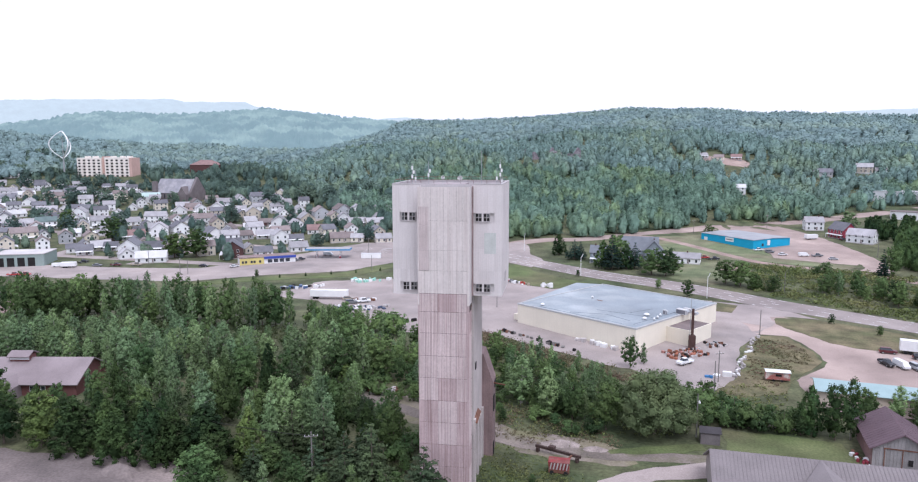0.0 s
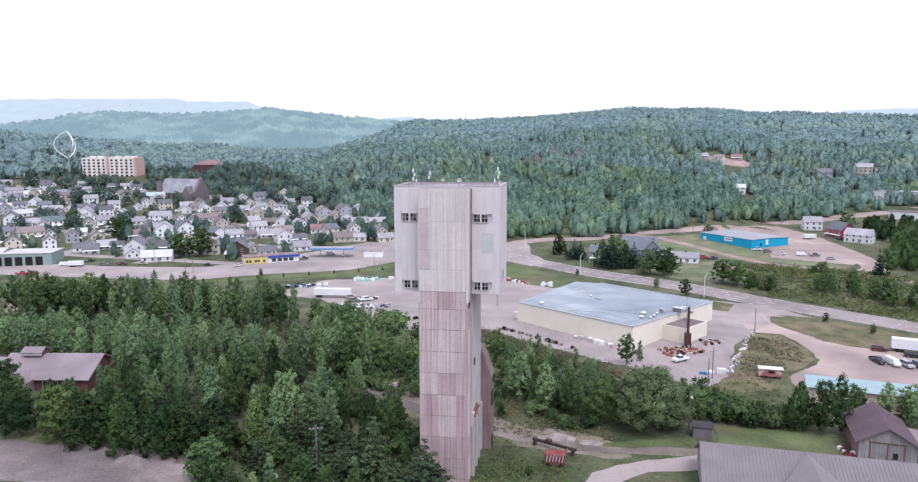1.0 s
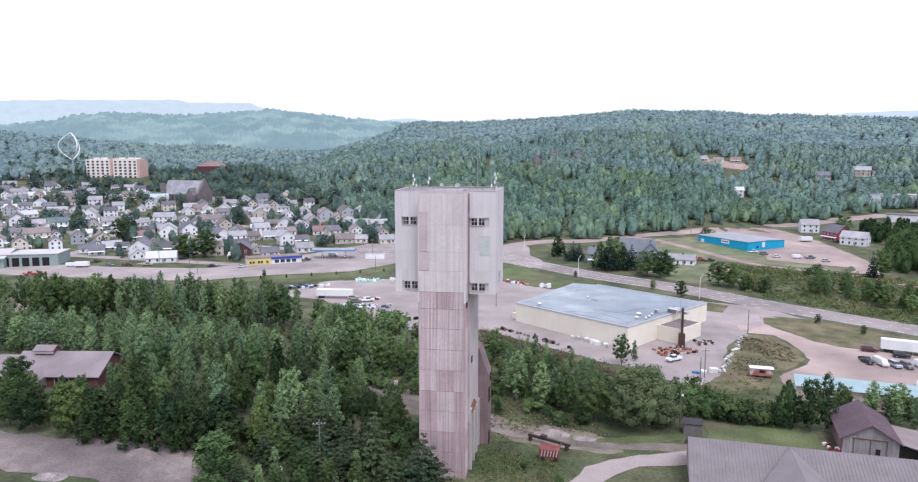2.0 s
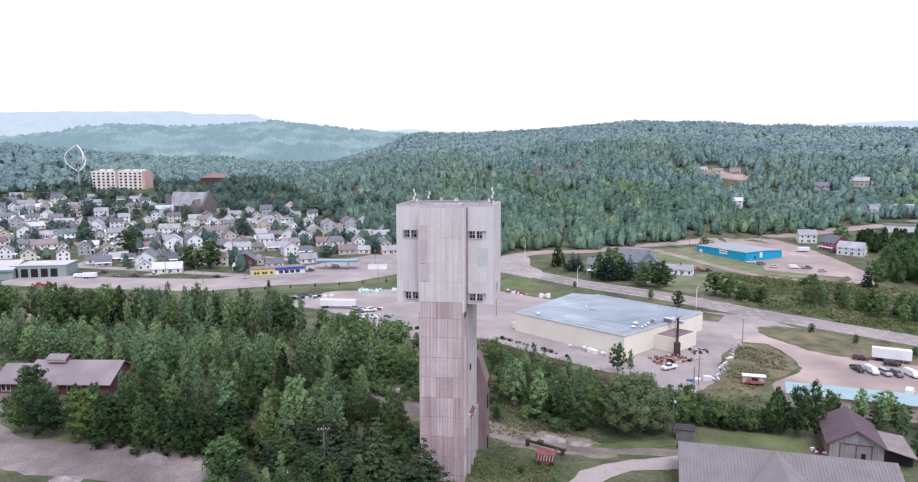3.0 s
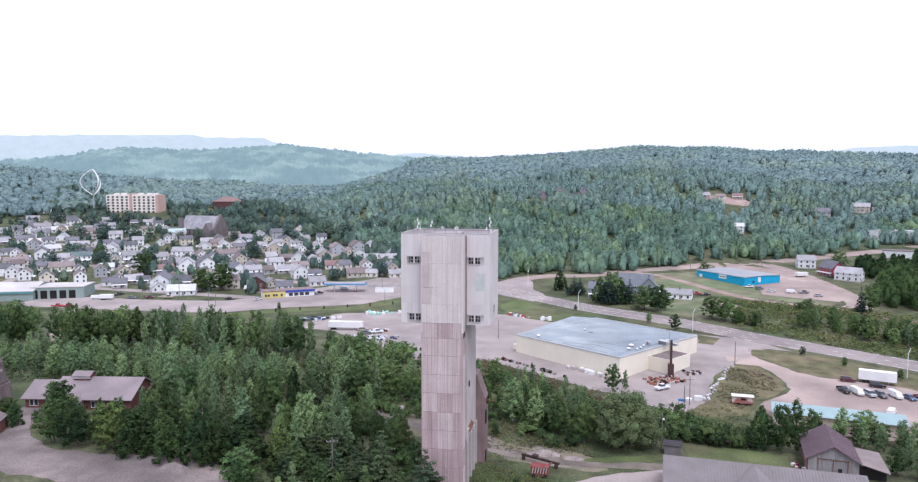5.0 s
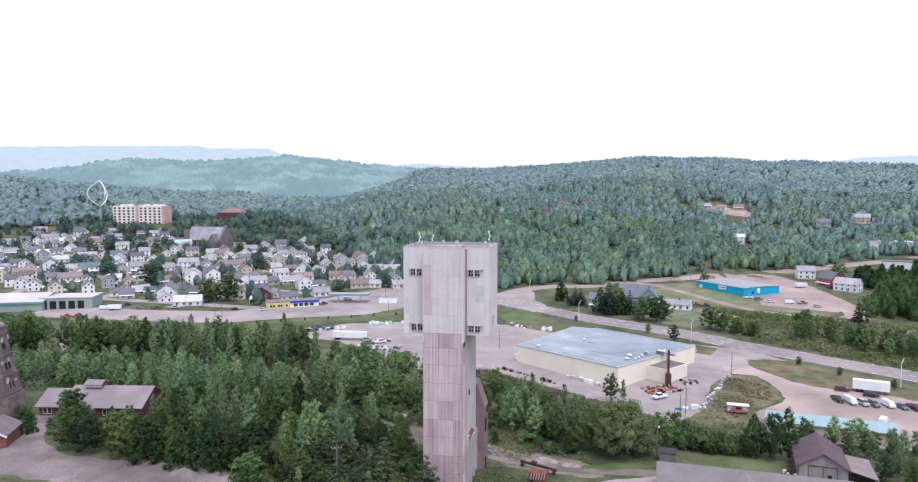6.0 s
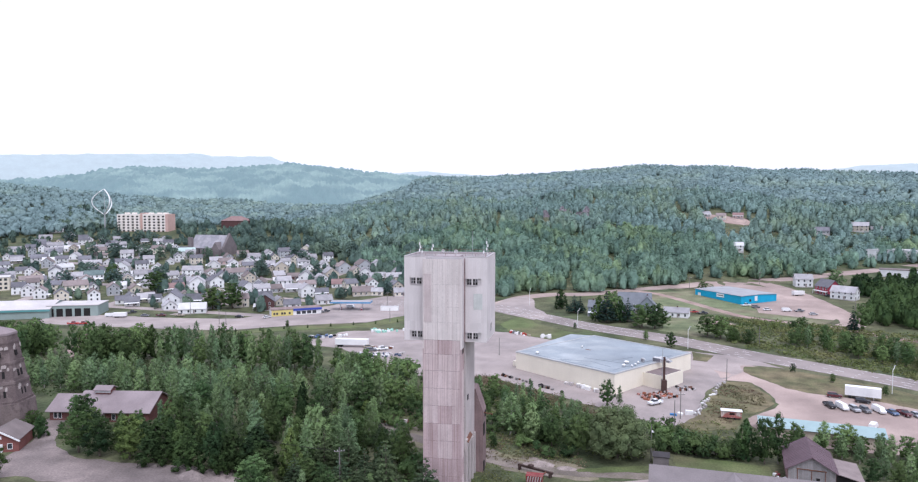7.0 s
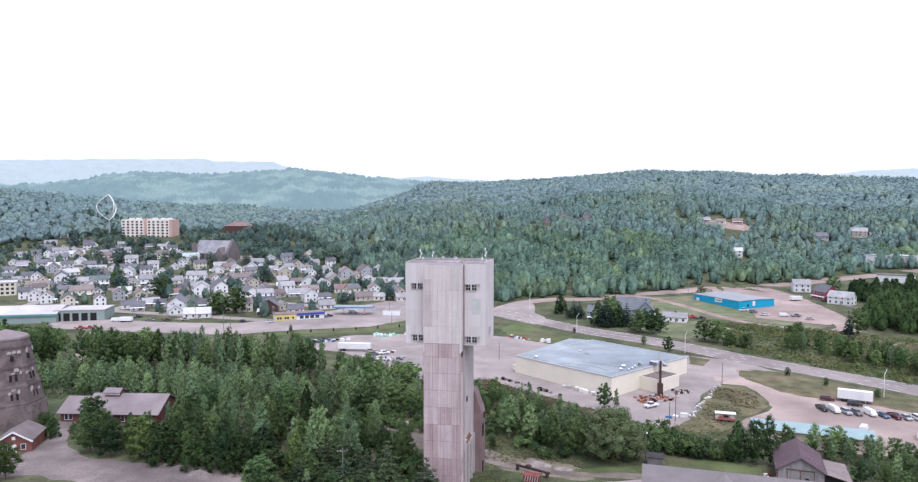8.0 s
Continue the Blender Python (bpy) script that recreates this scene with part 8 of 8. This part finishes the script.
# masts and dishes on the tower's roof


def antenna(x, y, h, panels, label):
    a = thing("antenna_mast", pose(x, y, TZ1 - 0.95), label, "antenna", "antennas on the tower roof")
    part("mast", Geo().tube((0, 0, 0), (0, 0, h), 0.055, 0.04, 6), STEEL, a)
    for k in range(panels):
        g = Geo().box(-0.14 + 0.25 * (k % 2), -0.16, h * 0.42 + k * 0.75, 0.14 + 0.25 * (k % 2), 0.0, h * 0.42 + k * 0.75 + 0.62)
        part("panel", g, WHITE, a, "white panel antenna")
    part("foot", Geo().box(-0.25, -0.25, 0, 0.25, 0.25, 0.12), STEEL, a)


for x, y, h, n in ((-8.6, 2.0, 2.4, 0), (-6.6, 3.0, 4.4, 3), (-6.1, 3.4, 3.4, 1), (-4.1, 5.0, 4.8, 2), (5.2, 6.5, 6.6, 0), (8.2, 4.0, 3.6, 1), (8.6, 6.0, 5.0, 3), (9.0, 5.0, 2.6, 1)):
    antenna(x, y, h, n, "thin antenna mast with white panels on the roof" if n else "thin bare antenna mast on the roof")


def dish(x, y, z, r, rot):
    d = thing("satellite_dish", pose(x, y, TZ1 - 0.95, 0, 0, rot), "small white dish antenna on the roof", "dish antenna", "antennas on the tower roof")
    part("stand", Geo().tube((0, 0, 0), (0, 0, z), 0.06), STEEL, d)
    g = Geo()
    for k in range(3):
        r0, r1 = r * k / 3 + 0.02, r * (k + 1) / 3
        g.tube((0, -0.12 - 0.10 * (1 - (k / 3) ** 2) * -1, z), (0, -0.12 + 0.10 * ((k + 1) / 3) ** 2 - 0.22, z), r0, r1, 14, False)
    g.tube((0, -0.1, z), (0, -0.02, z), r, r * 0.9, 14)
    part("reflector", g, WHITE, d)


dish(-1.6, 5.5, 1.9, 0.34, 15)
dish(1.6, 5.0, 1.8, 0.46, -10)
g = Geo()
for x in np.arange(TX0 + 0.4, TX1, 2.28):
    for y in (0.35, TY1 - 0.35):
        g.tube((x, y, TZ1 + 0.1), (x, y, TZ1 + 0.75), 0.03, None, 5)
for y in (0.35, TY1 - 0.35):
    g.tube((TX0 + 0.4, y, TZ1 + 0.75), (TX1 - 0.4, y, TZ1 + 0.75), 0.03, None, 5)
for x in (TX0 + 0.4, TX1 - 0.4):
    g.tube((x, 0.35, TZ1 + 0.75), (x, TY1 - 0.35, TZ1 + 0.75), 0.03, None, 5)
part("roof_rail", g, RUST, tower, "thin rusty rail round the roof")
part("roof_house", Geo().box(-3.0, 3.0, TZ1 - 0.95, 2.6, 9.0, TZ1 - 0.1), mat("roof_hatch_sheet", (0.36, 0.31, 0.31), 0.8, 0.15, 0.4, 4.0, 0.2), tower, "low hatch house on the roof")

# ---- heaps, scrap and stores ----


def heap(x, y, w, d, h, material, label, name="heap", category="heap"):
    """An uneven pile: a noise-shaped cone."""
    n, m = 20, 9
    v, f = [], []
    for j in range(m):
        t = j / (m - 1)
        for i in range(n):
            a = 2 * math.pi * i / n
            k = 1 + 0.22 * noise.noise(Vector((math.cos(a) * 2 + x, math.sin(a) * 2 + y, t * 2)))
            px, py = x + w / 2 * (1 - t) * math.cos(a) * k, y + d / 2 * (1 - t) * math.sin(a) * k
            v.append((px, py, gz(px, py) - 0.1 + h * t ** 0.9 * (1 + 0.1 * noise.noise(Vector((px, py, 3))))))
    for j in range(m - 1):
        f += [(j * n + i, j * n + (i + 1) % n, (j + 1) * n + (i + 1) % n, (j + 1) * n + i) for i in range(n)]
    return tagged(part(name, Geo().add(v, f), material), label, category)


heap(-56.4, -11.6, 8, 5, 1.7, LOTGRAVEL, "small heap of grey-brown gravel", "gravel_mound")
heap(-67, -22.5, 7, 4, 0.9, mat("grey_rubble", (0.26, 0.22, 0.21), 0.95, 0.3, 0.8, 3.0, 0.5), "low heap of grey rubble", "rubble_heap")
heap(20, 21, 9, 4, 1.3, mat("grey_spoil", (0.30, 0.25, 0.23), 0.95, 0.25, 0.5, 3.0, 0.5), "heap of grey spoil by the track", "spoil_heap")
heap(27, 19.5, 6, 3, 0.9, mat("grey_spoil", (0.30, 0.25, 0.23)), "low heap of grey spoil by the track", "spoil_heap")
heap(99, 218, 16, 8, 2.0, EARTH, "heap of reddish earth by the lane", "earth_heap")


def clutter(name, cx, cy, w, d, n, size, mats, label, category, seed, rot=0.0):
    """Loose boxes, planks and drums lying about: one thing each."""
    rng = np.random.default_rng(seed)
    for i in range(n):
        u, v = rng.uniform(-w / 2, w / 2), rng.uniform(-d / 2, d / 2)
        c, s = math.cos(radians(rot)), math.sin(radians(rot))
        x, y = cx + u * c - v * s, cy + u * s + v * c
        a, b, h = size * rng.uniform(0.5, 1.4), size * rng.uniform(0.3, 0.9), size * rng.uniform(0.25, 0.8)
        g = Geo()
        m = pose(0, 0, 0, rng.uniform(-6, 6), rng.uniform(-6, 6), 0)
        g.box(-a / 2, -b / 2, -0.1, a / 2, b / 2, h, m).box(-a / 2 + 0.06, -b / 2 + 0.06, h, a / 2 - 0.06, b / 2 - 0.06, h + 0.07, m)
        ob = part(name, g, mats[int(rng.integers(0, len(mats)))], m=pose(x, y, gz(x, y) + 0.06, 0, 0, rng.uniform(0, 180)))
        tagged(ob, label, category, name.replace("_", " ") + "s about the yard")


SCRAP = [RUST, mat("orange_rust", (0.34, 0.13, 0.08), 0.85, 0.25, 0.8, 6.0, 0.3), WHITE, mat("pink_plastic", (0.46, 0.24, 0.21), 0.7, 0.2, 0.8, 6.0, 0.2), DARK, CONC]
clutter("scrap_piece", 55.5, 88.5, 12, 6.5, 80, 0.95, [RUST, SCRAP[1], SCRAP[3], RUST, SCRAP[1], DARK, CONC], "piece of rusty and painted scrap on the yard", "scrap", 31, 25)
clutter("scrap_piece", 66, 98, 6, 5, 22, 1.0, [DARK, CONC, RUST, STEEL], "dark scrap and pallets beside the annex", "scrap", 32)
clutter("covered_bale", 30, 94, 15, 1.4, 16, 1.6, [WHITE, CONC], "white wrapped bale against the store wall", "bale", 33, -38)
clutter("stacked_pallet", -55, 128.5, 20, 7, 60, 1.25, [mat("blue_grey_pallet", (0.07, 0.09, 0.14), 0.8, 0.2, 0.8, 5.0, 0.2), CONC, WHITE, WOODPOLE], "stacked pallet of goods in the yard", "pallet", 34, 10)
clutter("wrapped_bale", -92, 163, 20, 5, 26, 1.7, [CARPAINT["blue"], DARK, CARPAINT["grey"], WHITE], "wrapped bale or boat under a cover", "bale", 35, 15)
clutter("timber_pile", -34, 112, 14, 0.8, 16, 1.3, [DARK, WOODPOLE, RUST], "dark timber laid along the yard edge", "timber", 46, 22)
clutter("parked_equipment", -58, 141, 9, 4, 12, 1.5, [WHITE, CARPAINT["grey"], WHITE, RUST], "small white machine parked in the yard", "machine", 47, 10)
clutter("tarp_cover", -66, 181, 18, 7, 24, 1.5, [mat("mint_tarp", (0.36, 0.62, 0.52), 0.6, 0.1, 0.5, 5.0, 0.2), WHITE], "mint green tarp over a low stack", "tarp", 36, 10)
clutter("concrete_block", 73, 90, 2.0, 44, 50, 0.9, [CONC, WHITE, mat("grey_block", (0.33, 0.30, 0.29), 0.9, 0.2, 0.6, 5.0, 0.3)], "pale concrete block in a rough row", "block", 37, -21)
clutter("white_tank", 14.8, 174, 9, 3, 5, 2.2, [WHITE], "white covered tank on the verge", "tank", 38)
clutter("rail_tie", 12, 96, 30, 1.0, 26, 1.2, [RUST, WOODPOLE, DARK], "old timber and scrap along the wall", "timber", 39, -38)
clutter("parked_equipment", 0, 179, 14, 2.5, 18, 1.3, [CARPAINT["red"], WHITE, CARPAINT["grey"], CARPAINT["tan"]], "small garden machine in a row for sale", "machine", 40, -33)
clutter("old_timber", -24, 45, 8, 5, 16, 1.3, [CONC, WOODPOLE, RUST], "pale rubble and timber beside the track", "rubble", 41)


def board_stack(x, y, rot, L, n, seed, label):
    """Long grey boards piled on bearers, each of its own length."""
    rng = np.random.default_rng(seed)
    b = thing("board_stack", pose(x, y, gz(x, y) + 0.03, 0, 0, rot), label, "timber stack", "board stacks behind the lawn")
    wood = mat("silvered_timber", (0.36, 0.315, 0.285), 0.9, 0.2, 0.6, 6.0, 0.3, rand=0.25)
    for u in (-L * 0.35, 0.0, L * 0.35):
        part("bearer", Geo().box(u - 0.12, -0.9, 0, u + 0.12, 0.9, 0.2), wood, b)
    for k in range(n):
        row, col = divmod(k, 5)
        a = L * rng.uniform(0.36, 0.5)
        u, v = rng.uniform(-0.5, 0.5), -0.72 + col * 0.36
        part("board", Geo().box(-a, -0.15, 0, a, 0.15, 0.13), wood, b, m=pose(u, v, 0.2 + row * 0.15, 0, 0, rng.uniform(-1.2, 1.2)))


board_stack(58.6, 37.6, -4, 6.5, 20, 61, "low stack of silvered boards on bearers")
board_stack(65.6, 37.0, -3, 6.0, 15, 62, "low stack of silvered boards on bearers")
board_stack(70.5, 35.6, -8, 3.6, 10, 63, "short stack of silvered boards on bearers")
clutter("barn_junk", 78.5, 22, 3, 8, 16, 0.8, [WHITE, RUST, WALLS["red"]], "odds and ends beside the barn", "junk", 42)
# blue blocks added in place of a whitish-blue tarp
clutter("blue_bin", 58.5, 69.5, 3, 1.5, 2, 1.1, [mat("blue_plastic", (0.06, 0.2, 0.42), 0.5, 0.1, 0.6, 4.0, 0.1)], "blue block standing in for a pale blue tarp", "bin", 43)
clutter("white_sheet", 62.5, 70.5, 5, 1.5, 3, 1.7, [WHITE], "white sheet material leaning by the yard", "sheet", 44)
# plain white slabs added in place of a flat white roof
clutter("lot_timber", -31.5, -6.8, 3, 1, 2, 1.4, [WHITE], "plain white slab standing in for a flat white roof", "board", 45)

# ---- the tower's sheeting, sheet by sheet ----
clad(BX0, BX1, ROWS, 8, Matrix.Translation((0, BY, 0)), SHEET, SHEETLOW, 1)
HEAD_ROWS = [TZ0, 39.6, 43.4, 48.0, TZ1 - 0.02]
clad(TX0, BX0, HEAD_ROWS, 4, Matrix(), SMOOTH, SMOOTH, 2, [(-7.95, 48.15, -5.45, 49.6), (-7.75, 35.95, -5.25, 37.4)], False)
clad(BX1, TX1, HEAD_ROWS, 4, Matrix(), SMOOTH, SMOOTH, 3, [(4.95, 48.1, 7.45, 49.55), (5.05, 35.9, 7.55, 37.35)], False)
clad(0.0, TY1, HEAD_ROWS, 8, Matrix.Translation((TX1, 0, 0)) @ pose(0, 0, 0, 0, 0, 90), SMOOTH, SMOOTH, 4, [(5.4, 37.0, 7.9, 38.6)], False)
clad(-TY1, 0.0, HEAD_ROWS, 6, Matrix.Translation((TX0, 0, 0)) @ pose(0, 0, 0, 0, 0, -90), SMOOTH, SMOOTH, 5, (), False)
clad(-TX1, -TX0, HEAD_ROWS, 6, Matrix.Translation((0, TY1, 0)) @ pose(0, 0, 0, 0, 0, 180), SMOOTH, SMOOTH, 6, (), False)
clad(0.0, -BY, [34.0, 43.4, TZ1 - 0.32], 2, Matrix.Translation((BX1, BY, 0)) @ pose(0, 0, 0, 0, 0, 90), SMOOTH, SMOOTH, 7, (), False)
clad(0.0, -BY + 0.05, ROWS[:10], 2, Matrix.Translation((BX1, BY, 0)) @ pose(0, 0, 0, 0, 0, 90), SHEETLOW, SHEETLOW, 8)
clad(BY, 0.0, [34.0, 43.4, TZ1 - 0.32], 2, Matrix.Translation((BX0, 0, 0)) @ pose(0, 0, 0, 0, 0, -90) @ Matrix.Translation((-BY, 0, 0)), SMOOTH, SMOOTH, 9, (), False)

# patches of newer or dirtier sheets laid over the wall
PATCH = mat("pinkish_patch", (0.56, 0.475, 0.468), 0.8, 0.1, 0.4, 5.0, 0.1, streak=((0.40, 0.30, 0.29), 0.5))
for x0, z0, w, h, y, m, lab in ((6.5, 42.6, 2.0, 3.6, -0.05, mat("greenish_patch", (0.545, 0.55, 0.53), 0.8, 0.08, 0.4, 5.0, 0.1), "greenish grey patch of sheeting"),
                                (-4.3, 47.6, 1.7, 3.2, BY - 0.07, PATCH, "older pinkish patch of sheeting"), (-4.3, 43.5, 1.7, 4.0, BY - 0.07, PATCH, "older pinkish patch of sheeting"), (-4.3, 40.0, 1.75, 3.4, BY - 0.07, PATCH, "older pinkish patch of sheeting")):
    part("patch_sheet", corrugated(w, h, depth=0.03).mesh("patch_sheet"), m, tower, lab, pose(x0, y, z0))
